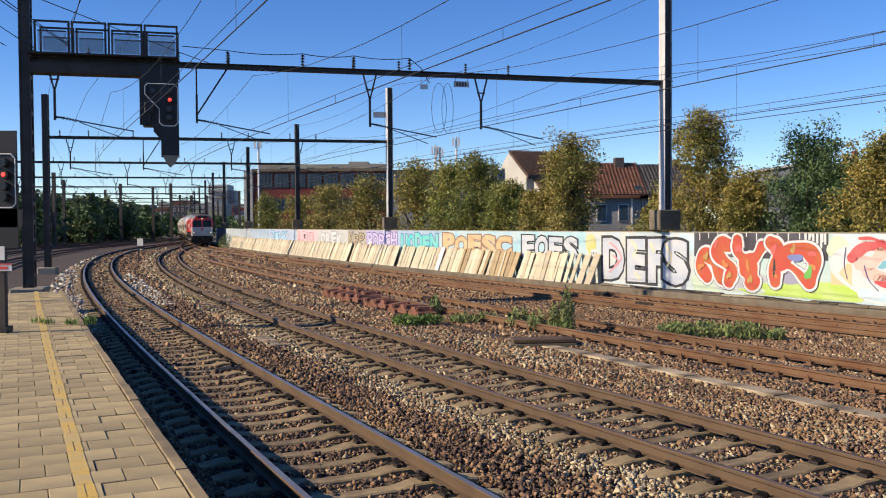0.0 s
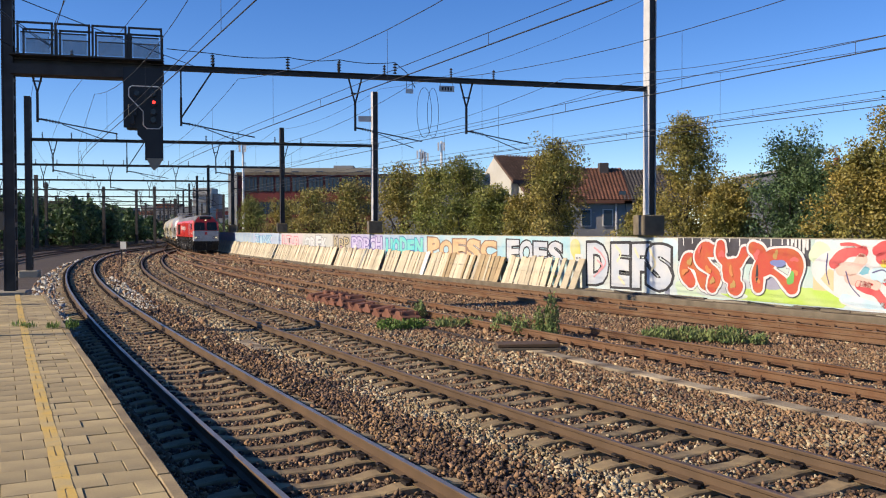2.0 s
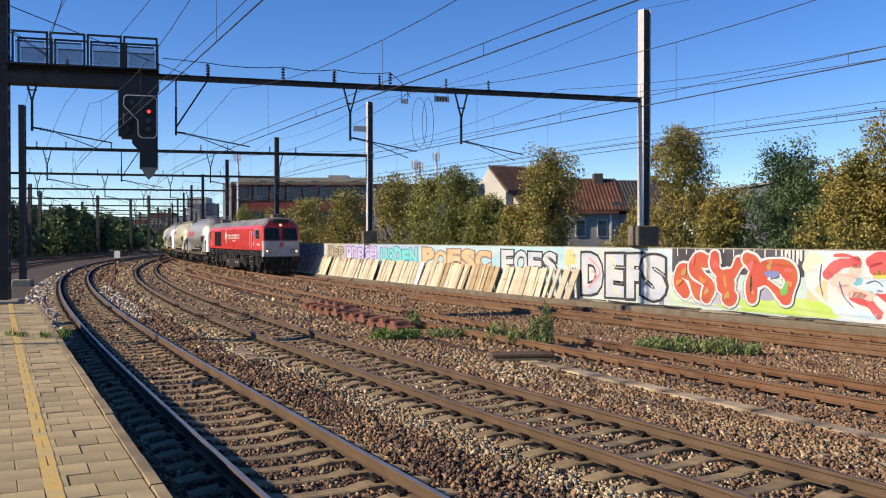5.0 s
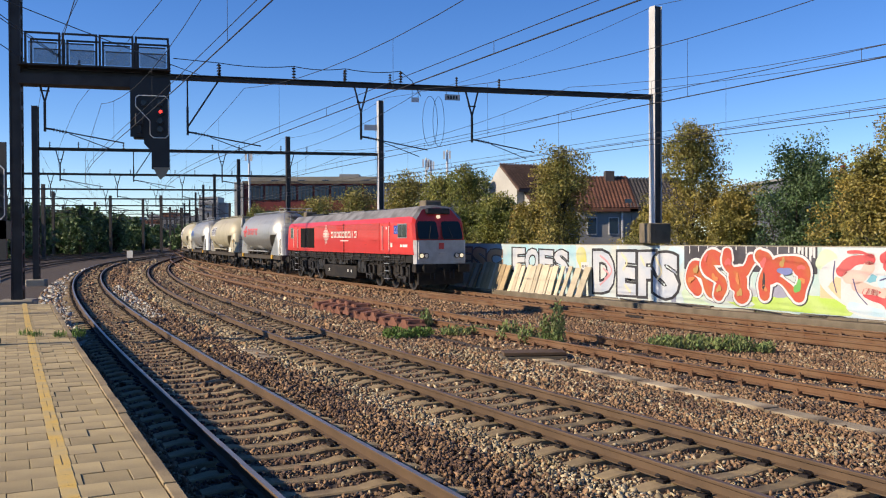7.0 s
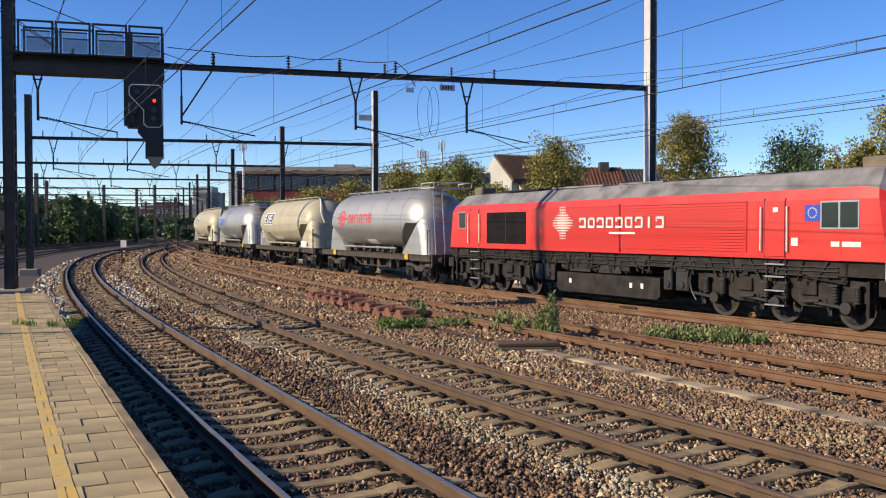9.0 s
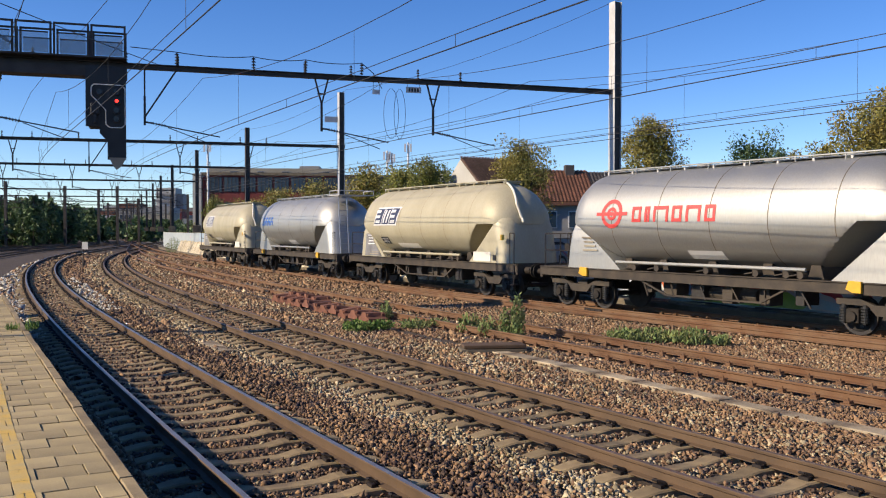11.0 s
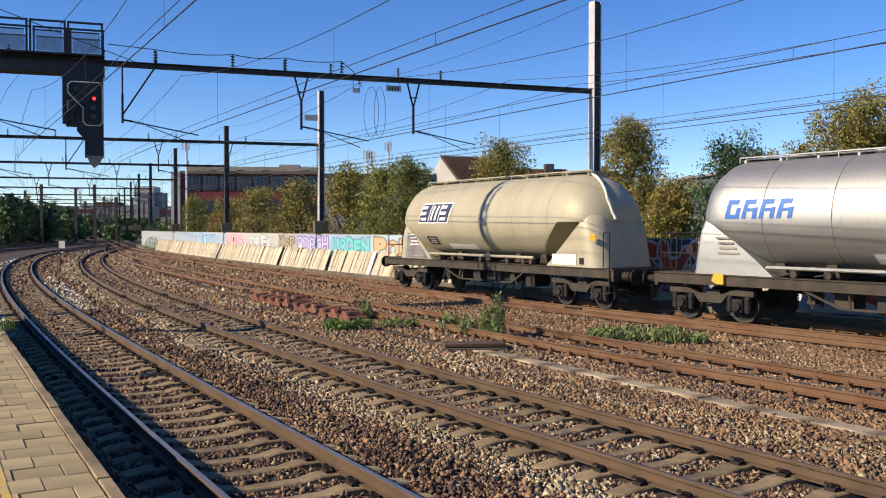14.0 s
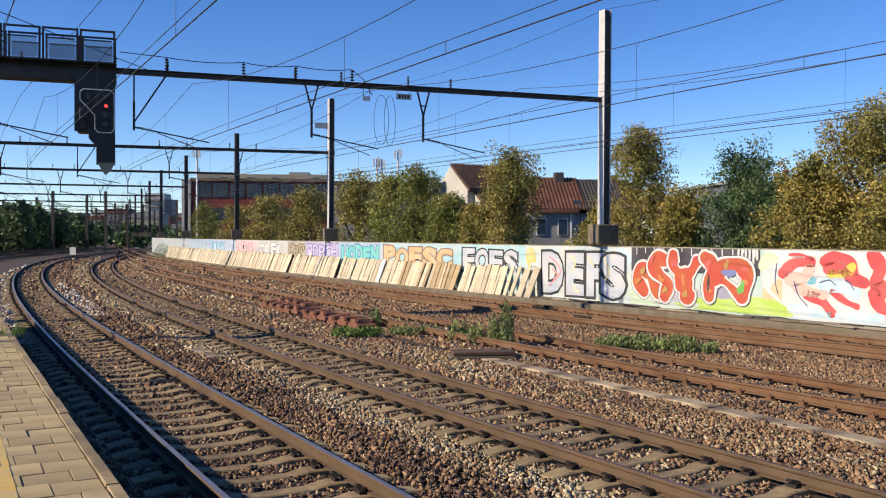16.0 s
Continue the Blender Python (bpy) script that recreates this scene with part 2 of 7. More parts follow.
def rail(line, off, s0, s1, parent, side, top, step=1.5, name="rail"):
    ob = sweep(name, line, off, s0, s1, step, RAIL[1:], [side, top], parent)
    n = len(RAIL) - 1
    me = ob.data
    for p in me.polygons:
        if p.normal.z > 0.9 and p.center.z > -0.012:
            p.material_index = 1
    return ob


def sleeper_mesh(kind):
    bm = bmesh.new()
    if kind == "concrete":
        # waisted block: high seats, lower middle
        st = [(-1.25, 0.11, -0.2), (-1.0, 0.125, -0.165), (-0.5, 0.125, -0.165), (-0.3, 0.105, -0.2), (0.3, 0.105, -0.2), (0.5, 0.125, -0.165), (1.0, 0.125, -0.165), (1.25, 0.11, -0.2)]
        rings = [[(x, -w - 0.02, -0.38), (x, -w, z - 0.015), (x, -w + 0.02, z), (x, w - 0.02, z), (x, w, z - 0.015), (x, w + 0.02, -0.38)] for x, w, z in st]
        loft(bm, rings)
    else:
        box(bm, -1.25, 1.25, -0.13, 0.13, -0.4, -0.19, bevel=0.012)
        for sx in (-0.75, 0.75):
            box(bm, sx - 0.19, sx + 0.19, -0.09, 0.09, -0.19, -0.165, index=1)
    for sx in (-0.75, 0.75):
        for d in (-0.115, 0.115):
            if kind == "concrete":
                # spring clip: a curled bar beside the rail foot
                pts = [(sx + d * 0.7, -0.06, -0.13), (sx + d, -0.07, -0.1), (sx + d * 1.5, -0.03, -0.085), (sx + d * 1.5, 0.04, -0.09), (sx + d, 0.07, -0.1), (sx + d * 0.7, 0.06, -0.13)]
                for a, b in zip(pts, pts[1:]):
                    tube(bm, a, b, 0.016, seg=5, index=1)
                box(bm, sx + d * 1.2 - 0.025, sx + d * 1.2 + 0.025, -0.06, 0.06, -0.17, -0.13, index=1)
            else:
                tube(bm, (sx + d, 0, -0.17), (sx + d, 0, -0.085), 0.03, 0.018, seg=6, index=1)
                box(bm, sx + d - 0.045, sx + d + 0.045, -0.05, 0.05, -0.17, -0.125, index=1)
    bmesh.ops.recalc_face_normals(bm, faces=bm.faces)
    me = bpy.data.meshes.new("sleeper_" + kind)
    bm.to_mesh(me)
    bm.free()
    me.materials.append(M_SLEEPER if kind == "concrete" else M_SLEEPER_WOOD)
    me.materials.append(M_IRON if kind == "concrete" else M_RAIL_RUST)
    return me


SLEEPERS = {k: sleeper_mesh(k) for k in ("concrete", "wood")}


def track(name, line, s0, s1, kind, side, top, label, near=(-14, 110), drop=0.0):
    t = thing(name, None, label, "railway track", "railway tracks", "structure")
    for off in (-0.7535, 0.7535):
        rail(line, off, s0, s1, t, side, top)
    rnd = random.Random(len(name))
    s = near[0]
    while s < near[1]:
        ob = new("sleeper", SLEEPERS[kind])
        ob.parent = t
        ob.matrix_basis = line.m(s + rnd.uniform(-0.02, 0.02), rnd.uniform(-0.02, 0.02), -drop) @ Matrix.Rotation(rnd.uniform(-0.012, 0.012), 4, 'Z')
        s += 0.6
    return t


track("track_1", T1, -22, 260, "concrete", M_RAIL_SIDE, M_RAIL_TOP, "curved track with polished rails on concrete sleepers by the platform")
track("track_2", T2, -22, 260, "concrete", M_RAIL_SIDE, M_RAIL_TOP_DULL, "curved track with brown rails on concrete sleepers")
track("track_3", T3, -22, 260, "wood", M_RAIL_RUST, M_RAIL_TOP_DULL, "rusty orange track on old sleepers with bolted plates", near=(-10, 110))
track("track_4", T4, -120, 330, "wood", M_RAIL_RUST, M_RAIL_TOP_DULL, "rusty track that the freight train runs on beside the wall", near=(-16, 110))
# a spare running rail with plates lies between the two rusty tracks
spare = thing("loose_rail", None, "rusty loose rail lying on the ballast between two tracks", "rail")
rail(T4, -1.75, -16, 22, spare, M_RAIL_RUST, M_RAIL_RUST)


def far_tracks():
    for i, (off, s1) in enumerate(((-6.2, 190), (-10.6, 190), (-15.0, 190), (-19.4, 190), (-24, 190))):
        t = thing("track_%d" % (5 + i), None, "distant track of the station throat on dark ballast", "railway track", "railway tracks", "structure")
        for d in (-0.75, 0.75):
            rail(T1, off + d, 42, s1, t, M_RAIL_SIDE, M_RAIL_TOP_DULL, step=4)


far_tracks()


# ---- platform ----
M_KERB = mat("platform_kerb", (0.36, 0.27, 0.14), 0.9, vary=0.2, scale=2.0, grain=50, bump=0.3, second=(0.2, 0.15, 0.085), island=0.15)


def platform():
    p = thing("platform", None, "station platform of sandy concrete pavers with yellow line", "platform", kind="structure")
    # body: everything left of the edge, ends beside the mast
    s1 = 22.3
    sweep("platform_body", EDGE, 0, -12, s1, 1.0, [(-14, PLAT - 0.055), (-0.11, PLAT - 0.055), (-0.11, PLAT - 0.16), (-0.04, PLAT - 0.16), (-0.04, -0.45), (-14, -0.45)], M_CONC_DARK, p)
    # edge stones
    n = int(s1 + 12)
    rnd = random.Random(4)
    for i in range(n):
        a = -12 + i * 1.0
        ob = sweep("edge_stone", EDGE, rnd.uniform(-0.008, 0.008), a + 0.006, a + 0.994, 0.5,
                   [(-0.1, PLAT - 0.12), (-0.1, PLAT - 0.006), (-0.094, PLAT), (-0.012, PLAT), (0.0, PLAT - 0.012), (0.0, PLAT - 0.12)], M_KERB, p, z=rnd.uniform(-0.006, 0.006))
    return p


plat = platform()


# ---- graffiti wall ----
def wall():
    w = thing("wall_north", None, "long concrete boundary wall covered in colourful graffiti", "wall", kind="structure")
    sweep("wall_body", T4, WALL_OFF, -120, 122, 2.0, [(0, -0.4), (0, 2.12), (0.28, 2.12), (0.28, -5)], M_CONC, w)
    sweep("coping", T4, WALL_OFF, -120, 122, 2.0, [(-0.012, 2.124), (-0.008, 2.15), (0.29, 2.15), (0.29, 2.124)], M_CONC, w)
    sweep("ledge", T4, WALL_OFF, -60, 122, 2.0, [(-0.75, -0.4), (-0.75, 0.0), (-0.72, 0.03), (-0.004, 0.05), (-0.004, -0.4)], M_CONC_DARK, w)
    return w


wall_n = wall()


# ---- overhead line gantries ----
BEAM_Z, POLE_TOP = 7.58, 10.9
G_S = [12.2, 37.65, 59.25, 82.45, 106, 131, 156, 182, 210, 240, 275]
# left mast distance along the gantry from the wall pole
G_W = [21.6, 19.8, 24, 28, 34, 36, 38, 38, 38, 38, 38]
# turn of each beam out of the x axis, degrees
G_A = [14.7, 12.2, 12, 11, 10, 9, 8, 8, 8, 8, 8]


def gantry(i, s, width):
    px, py, _ = T4.at(s, WALL_OFF + 0.16)
    m = Matrix.Translation((px, py, 0)) @ Matrix.Rotation(radians(G_A[i]), 4, 'Z')
    g = thing("overhead_line_gantry", m, "dark steel gantry beam on posts spanning the tracks" if i else "dark steel gantry beam carrying a signal walkway on posts", "gantry", "overhead line gantries")
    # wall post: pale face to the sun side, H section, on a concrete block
    bm = bmesh.new()
    turn = Matrix.Rotation(T4.at(s)[2] - radians(G_A[i]), 3, 'Z')
    # web takes the dark mast steel: the post's shaded side put into colour
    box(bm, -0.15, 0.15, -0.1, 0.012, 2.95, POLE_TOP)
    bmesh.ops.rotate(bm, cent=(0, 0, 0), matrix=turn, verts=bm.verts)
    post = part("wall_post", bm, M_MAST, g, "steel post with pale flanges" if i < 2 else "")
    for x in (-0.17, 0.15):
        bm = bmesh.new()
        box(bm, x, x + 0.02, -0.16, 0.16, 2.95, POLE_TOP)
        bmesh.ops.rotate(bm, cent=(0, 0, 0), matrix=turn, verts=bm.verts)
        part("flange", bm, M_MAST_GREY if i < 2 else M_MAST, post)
    bm = bmesh.new()
    box(bm, -0.45, 0.4, -0.42, 0.42, 2.2, 2.94, bevel=0.03)
    box(bm, -0.3, 0.3, -0.3, 0.3, 2.192, 2.2)
    part("post_footing", bm, M_CONC_DARK, g, "stained concrete footing block")
    # beam: channel pair
    bm = bmesh.new()
    prism(bm, [(-0.1, BEAM_Z - 0.085), (-0.1, BEAM_Z - 0.06), (-0.015, BEAM_Z - 0.05), (-0.015, BEAM_Z + 0.05), (-0.1, BEAM_Z + 0.06), (-0.1, BEAM_Z + 0.085),
               (0.1, BEAM_Z + 0.085), (0.1, BEAM_Z + 0.06), (0.015, BEAM_Z + 0.05), (0.015, BEAM_Z - 0.05), (0.1, BEAM_Z - 0.06), (0.1, BEAM_Z - 0.085)], -width, 0.25)
    part("beam", bm, M_MAST, g)
    # left mast: laced pair of channels
    top = 13.5 if i == 0 else 10.0
    bm = bmesh.new()
    w = 0.19
    for y in (-w, w):
        box(bm, -width - 0.16, -width + 0.16, y - 0.012, y + 0.012, -0.4, top)
        for x in (-0.16, 0.12):
            box(bm, -width + x, -width + x + 0.04, y - 0.05, y + 0.05, -0.4, top)
    z = 0.4
    k = 1
    while z < top - 0.5:
        for x in (-0.15, 0.15):
            beam(bm, (-width + x, -w, z), (-width + x, w, z + 0.02), 0.015, 0.12)
        z += 0.55
    part("mast", bm, M_MAST, g)
    if i < 3:
        bm = bmesh.new()
        box(bm, -width - 0.5, -width + 0.5, -0.5, 0.5, -0.45, PLAT - 0.02 if i == 0 else 0.15, bevel=0.04)
        part("mast_footing", bm, M_CONC, g)
    # arms that hold the contact wires, hung on brackets
    for k, w in enumerate((7.07, 10.97, 16.58, 20.8) if i == 0 else (5.5, 9.5, 14.5, 18.5) if i == 1 else (4.0, 8.5, 13.5, 18.5, 23.0, 27.5, 32.0)):
        if w < width - 0.3 or i == 0:
            part_hanger(g, -w, i, k == 2 and i < 2)
    return g


def insulator(bm, a, b, n=5, r=0.055):
    a, b = Vector(a), Vector(b)
    tube(bm, a, b, 0.018, seg=5)
    for k in range(n):
        c = a.lerp(b, (k + 0.5) / n)
        d = (b - a).normalized() * 0.018
        tube(bm, c - d, c + d, r, r * 0.6, seg=8)


def part_hanger(g, lx, i, strut=False):
    bm = bmesh.new()
    z0 = BEAM_Z - 0.08
    for dx in (0.0, 0.95) if strut else (-0.22, 0.22):
        beam(bm, (lx + dx, 0, z0), (lx, 0, z0 - (1.5 if strut and dx else 0.85)), 0.05, 0.05)
    beam(bm, (lx, 0, z0 - 0.85), (lx, 0, z0 - 1.75), 0.07, 0.07)
    if not strut:
        beam(bm, (lx - 0.14, 0, z0 - 0.5), (lx + 0.14, 0, z0 - 0.5), 0.04, 0.04)
    h = part("drop_bracket", bm, M_MAST, g)
    bm = bmesh.new()
    tube(bm, (lx, 0, z0 - 1.65), (lx + 0.25, 0, z0 - 1.68), 0.03, seg=6)
    insulator(bm, (lx + 0.22, 0, z0 - 1.68), (lx + 0.65, 0, z0 - 1.76))
    tube(bm, (lx + 0.6, 0, z0 - 1.75), (lx + 2.3, 0, z0 - 2.05), 0.02, seg=6)
    tube(bm, (lx + 0.7, 0, z0 - 1.8), (lx + 2.0, 0, z0 - 2.28), 0.014, seg=6)
    part("registration_arm", bm, M_WIRE, g)
    if i < 4:
        for dx in (-0.55, 1.0):
            bm = bmesh.new()
            insulator(bm, (lx + dx, 0, BEAM_Z + 0.07), (lx + dx, 0, BEAM_Z + 0.42), 4, 0.06)
            part("insulator", bm, M_IRON, g)
    return h


GANTRIES = [gantry(i, s, w) for i, (s, w) in enumerate(zip(G_S, G_W))]


# ---- overhead wires ----
def wire(name, pts, r, label, parent=None):
    cu = bpy.data.curves.new(name, 'CURVE')
    cu.dimensions, cu.bevel_depth, cu.bevel_resolution = '3D', r, 1
    sp = cu.splines.new('POLY')
    sp.points.add(len(pts) - 1)
    for p, q in zip(sp.points, pts):
        p.co = (*q, 1)
    cu.materials.append(M_WIRE)
    ob = new(name, cu)
    ob.parent = parent
    return tagged(ob, label, "wire", "overhead wires") if parent is None else ob


def catenary(line, off, s0, low, lift=7.3, sag=0.85):
    """Contact wire at a level height, its close companion, and the sagging messenger above."""
    c = thing("contact_line", None, "thin dark contact and messenger wires hung above a track", "overhead wire", "overhead wires")
    con, aux, mes = [], [], []
    supports = [s0 + k * 24.5 for k in range(-4, 12)]
    for a, b in zip(supports, supports[1:]):
        for k in range(12):
            f = k / 12.0
            s = a + (b - a) * f
            zig = 0.16 * math.sin((a / 24.5 + f) * math.pi)
            x, y, _ = line.at(s, off + zig)
            zm = lift - sag * 4 * f * (1 - f)
            con.append((x, y, low))
            aux.append((x, y, low + 0.2))
            mes.append((x, y, zm))
            if a < 110:
                if k % 2 == 0:
                    wire("dropper", [(x, y, low), (x, y, low + 0.2)], 0.005, "", c)
                if k in (2, 6, 10):
                    wire("dropper", [(x, y, low + 0.2), (x, y, zm)], 0.004, "", c)
    wire("contact_wire", con, 0.011, "", c)
    wire("auxiliary_wire", aux, 0.007, "", c)
    wire("messenger_wire", mes, 0.008, "", c)
    return c


for line, off, s0, low, lift, sag in ((T4, 0.0, 10.15, 5.43, 7.3, 0.5), (T4, -1.2, 12.0, 5.4, 7.6, 0.75), (T3, 0.0, 17.2, 5.32, 7.3, 0.8), (T2, 0.0, 23.0, 5.4, 7.3, 0.85), (T1, 0.0, 26.5, 5.5, 7.3, 0.85), (T1, -6.2, 26.5, 5.5, 7.3, 0.85)):
    catenary(line, off, s0, low, lift, sag)


def feeders():
    # feeder wires on the tops of the wall posts and over the platform
    for off, z, s0, r, sag in ((3.06, 10.95, 12.2, 0.009, 0.6), (-14.5, 9.2, 10.15, 0.011, 0.2), (-16.0, 10.5, 10.15, 0.011, 0.2)):
        pts = []
        sup = [s0 + k * 24.5 for k in range(-4, 11)]
        for a, b in zip(sup, sup[1:]):
            for j in range(8):
                f = j / 8.0
                x, y, _ = T4.at(a + (b - a) * f, off)
                pts.append((x, y, z - sag * 4 * f * (1 - f)))
        wire("feeder_wire", pts, r, "thin dark feeder wire strung between gantries")


feeders()


def cross_feeders():
    """Slack feeders that meet the first gantry's insulators from over the platform."""
    for ax, bx, by, az, bz in ((-9.1, -11.4, 28.0, 8.3, 8.0), (-9.5, -11.5, 28.1, 8.4, 8.02), (-10.0, -12.6, 27.6, 8.5, 8.0), (-12.9, -7.65, 30.8, 8.5, 7.9), (-3.0, -11.4, 27.4, 8.4, 7.9), (-11.6, -13.2, 27.4, 8.6, 7.95)):
        ay = 10.0
        pts = []
        for k in range(9):
            f = k / 8.0
            pts.append((ax + (bx - ax) * f, ay + (by - ay) * f, az + (bz - az) * f - 0.12 * 4 * f * (1 - f)))
        wire("feeder_wire", pts, 0.012, "thin dark feeder wire strung to the signal gantry")


cross_feeders()


# ---- masts of the neighbouring lines ----
def far_masts():
    for tan, d, top in ((-0.421, 140, 10.2), (-0.388, 212, 10), (-0.375, 175, 10), (-0.371, 228, 10), (-0.296, 335, 10), (-0.292, 205, 10), (-0.287, 260, 10), (-0.33, 300, 10), (-0.345, 260, 10), (-0.312, 240, 10), (-0.27, 300, 10), (-0.226, 183, 10), (-0.279, 180, 9), (-0.41, 190, 10), (-0.432, 118, 10), (-0.358, 150, 10), (-0.322, 165, 10), (-0.302, 150, 10), (-0.262, 210, 10), (-0.25, 250, 10), (-0.244, 160, 9)):
        m = thing("line_mast", Matrix.Translation((tan * d, d, -0.4)), "distant dark overhead line mast beside the tracks", "mast", "distant line masts")
        bm = bmesh.new()
        box(bm, -0.2, 0.2, -0.2, 0.2, 0, top)
        part("post", bm, M_MAST, m)
        bm = bmesh.new()
        tube(bm, (0, 0, 7.0), (2.8, 0, 7.3), 0.05, seg=6)
        tube(bm, (0, 0, 8.6), (2.0, 0, 7.25), 0.035, seg=6)
        tube(bm, (0, 0, 6.1), (2.6, 0, 6.3), 0.04, seg=6)
        part("bracket", bm, M_MAST, m)
        bm = bmesh.new()
        box(bm, -0.4, 0.4, -0.4, 0.4, -0.2, 0.45)
        part("footing", bm, M_CONC_DARK, m)


far_masts()


# ---- the freight train ----
M_RED = mat("loco_red", (0.68, 0.034, 0.02), 0.38, vary=0.06, scale=1.5, grain=30, second=(0.66, 0.055, 0.04), coat=0.25)
M_ROOF = mat("loco_roof_grey", (0.25, 0.245, 0.24), 0.6, vary=0.2, scale=1.5, grain=30, second=(0.12, 0.115, 0.11))
M_UNDER = mat("underframe_black", (0.014, 0.012, 0.01), 0.7, vary=0.3, scale=3, grain=40, second=(0.04, 0.032, 0.024), spec=0.25)
M_FRAME = mat("dusty_wagon_frame", (0.05, 0.042, 0.034), 0.8, vary=0.3, scale=2.5, grain=40, second=(0.085, 0.068, 0.05), spec=0.3)
M_GRIME = mat("greasy_grey_steel", (0.045, 0.04, 0.034), 0.55, metal=0.3, vary=0.3, scale=4, grain=40, second=(0.025, 0.022, 0.02))
M_LOCO_WHITE = mat("loco_front_white", (0.5, 0.5, 0.5), 0.5, vary=0.12, scale=3, grain=40, second=(0.34, 0.325, 0.3))
M_GLASS = mat("dark_glass", (0.02, 0.028, 0.026), 0.08, vary=0.02, spec=0.35)
M_GRILLE = mat("radiator_grille", (0.016, 0.015, 0.014), 0.9, vary=0.2, scale=3, grain=80, spec=0.1)
M_SILVER = mat("tank_aluminium", (0.5, 0.5, 0.465), 0.5, metal=0.8, vary=0.14, scale=1.0, grain=25, second=(0.47, 0.46, 0.42), streak=(1, 1, 0.25))
M_BEIGE = mat("tank_beige", (0.5, 0.455, 0.315), 0.52, metal=0.1, vary=0.14, scale=1.1, grain=25, second=(0.41, 0.365, 0.24), streak=(1, 1, 0.25))
M_STEEL = mat("bright_steel", (0.55, 0.55, 0.56), 0.35, metal=0.7, vary=0.1)
M_CREAM = mat("cream_lettering", (0.88, 0.84, 0.72), 0.5, vary=0.04)
M_TYRE = mat("wheel_steel", (0.07, 0.06, 0.052), 0.5, metal=0.4, vary=0.2, scale=6)
M_AMBER = mat("yellow_lever", (0.8, 0.45, 0.03), 0.5, vary=0.1)
M_BLUE = mat("blue_paint", (0.02, 0.07, 0.42), 0.5, vary=0.05)
M_MARK_RED = mat("red_lettering", (0.75, 0.07, 0.06), 0.5, vary=0.05)
M_SPRING = mat("grey_spring", (0.05, 0.048, 0.045), 0.5, metal=0.4, vary=0.2)
M_LAMP = glow("headlamp_glow", (1.0, 0.8, 0.5), 0.55)


def ring_disc(bm, x0, x1, y, z, r, seg=20, index=0):
    tube(bm, (x0, y, z), (x1, y, z), r, seg=seg, index=index)


WHEELSETS = []


def wheelset(parent, y, r):
    """Two flanged wheels on an axle; it turns on its own."""
    bm = bmesh.new()
    tube(bm, (-0.95, 0, 0), (0.95, 0, 0), 0.08, seg=8)
    for sx in (-1, 1):
        tube(bm, (sx * 0.69, 0, 0), (sx * 0.72, 0, 0), r + 0.03, seg=28)
        tube(bm, (sx * 0.72, 0, 0), (sx * 0.825, 0, 0), r, seg=28)
        tube(bm, (sx * 0.825, 0, 0), (sx * 0.832, 0, 0), r * 0.82, r * 0.78, seg=28, index=1)
        tube(bm, (sx * 0.832, 0, 0), (sx * 0.88, 0, 0), r * 0.3, seg=12)
        for k in range(4):
            a = k * math.pi / 2
            tube(bm, (sx * 0.832, 0.55 * r * math.cos(a), 0.55 * r * math.sin(a)), (sx * 0.845, 0.55 * r * math.cos(a), 0.55 * r * math.sin(a)), 0.05, seg=8)
    ob = part("wheelset", bm, [M_TYRE, M_UNDER], parent, "steel wheels on an axle")
    ob.location = (0, y, r)
    WHEELSETS.append((ob, y, r))
    return ob


def axlebox(parent, y, r, spring=True):
    for sx in (-1, 1):
        bm = bmesh.new()
        box(bm, sx * 1.03 - 0.1, sx * 1.03 + 0.1, y - 0.16, y + 0.16, r - 0.16, r + 0.18, bevel=0.02)
        tube(bm, (sx * 1.12, y, r), (sx * 1.19, y, r), 0.12, seg=12)
        part("axle_box", bm, M_UNDER, parent)
        if spring:
            for d in (-0.27, 0.27):
                bm = bmesh.new()
                for k in range(6):
                    z = r - 0.14 + 0.065 * k
                    tube(bm, (sx * 1.03, y + d, z), (sx * 1.03, y + d, z + 0.038), 0.1, seg=12)
                tube(bm, (sx * 1.03, y + d, r - 0.18), (sx * 1.03, y + d, r + 0.28), 0.06, seg=8)
                part("coil_spring", bm, M_SPRING, parent)


def freight_bogie(v, y, base=1.8, r=0.46):
    b = thing("bogie")
    b.parent = v
    for d in (-base / 2, base / 2):
        wheelset(v, y + d, r)
        axlebox(b, y + d, r)
    for sx in (-1, 1):
        bm = bmesh.new()
        h = base / 2
        prism(bm, [(y - h - 0.45, 0.86), (y - h - 0.45, 0.72), (y - h + 0.35, 0.72), (y - 0.35, 0.5), (y + 0.35, 0.5), (y + h - 0.35, 0.72), (y + h + 0.45, 0.72), (y + h + 0.45, 0.86),
                   (y + h - 0.1, 0.9), (y + 0.4, 0.74), (y - 0.4, 0.74), (y - h + 0.1, 0.9)], sx * 0.93, sx * 1.06)
        part("side_frame", bm, M_FRAME, b)
    bm = bmesh.new()
    box(bm, -0.93, 0.93, y - 0.22, y + 0.22, 0.55, 0.85)
    part("bolster", bm, M_FRAME, b)
    return b


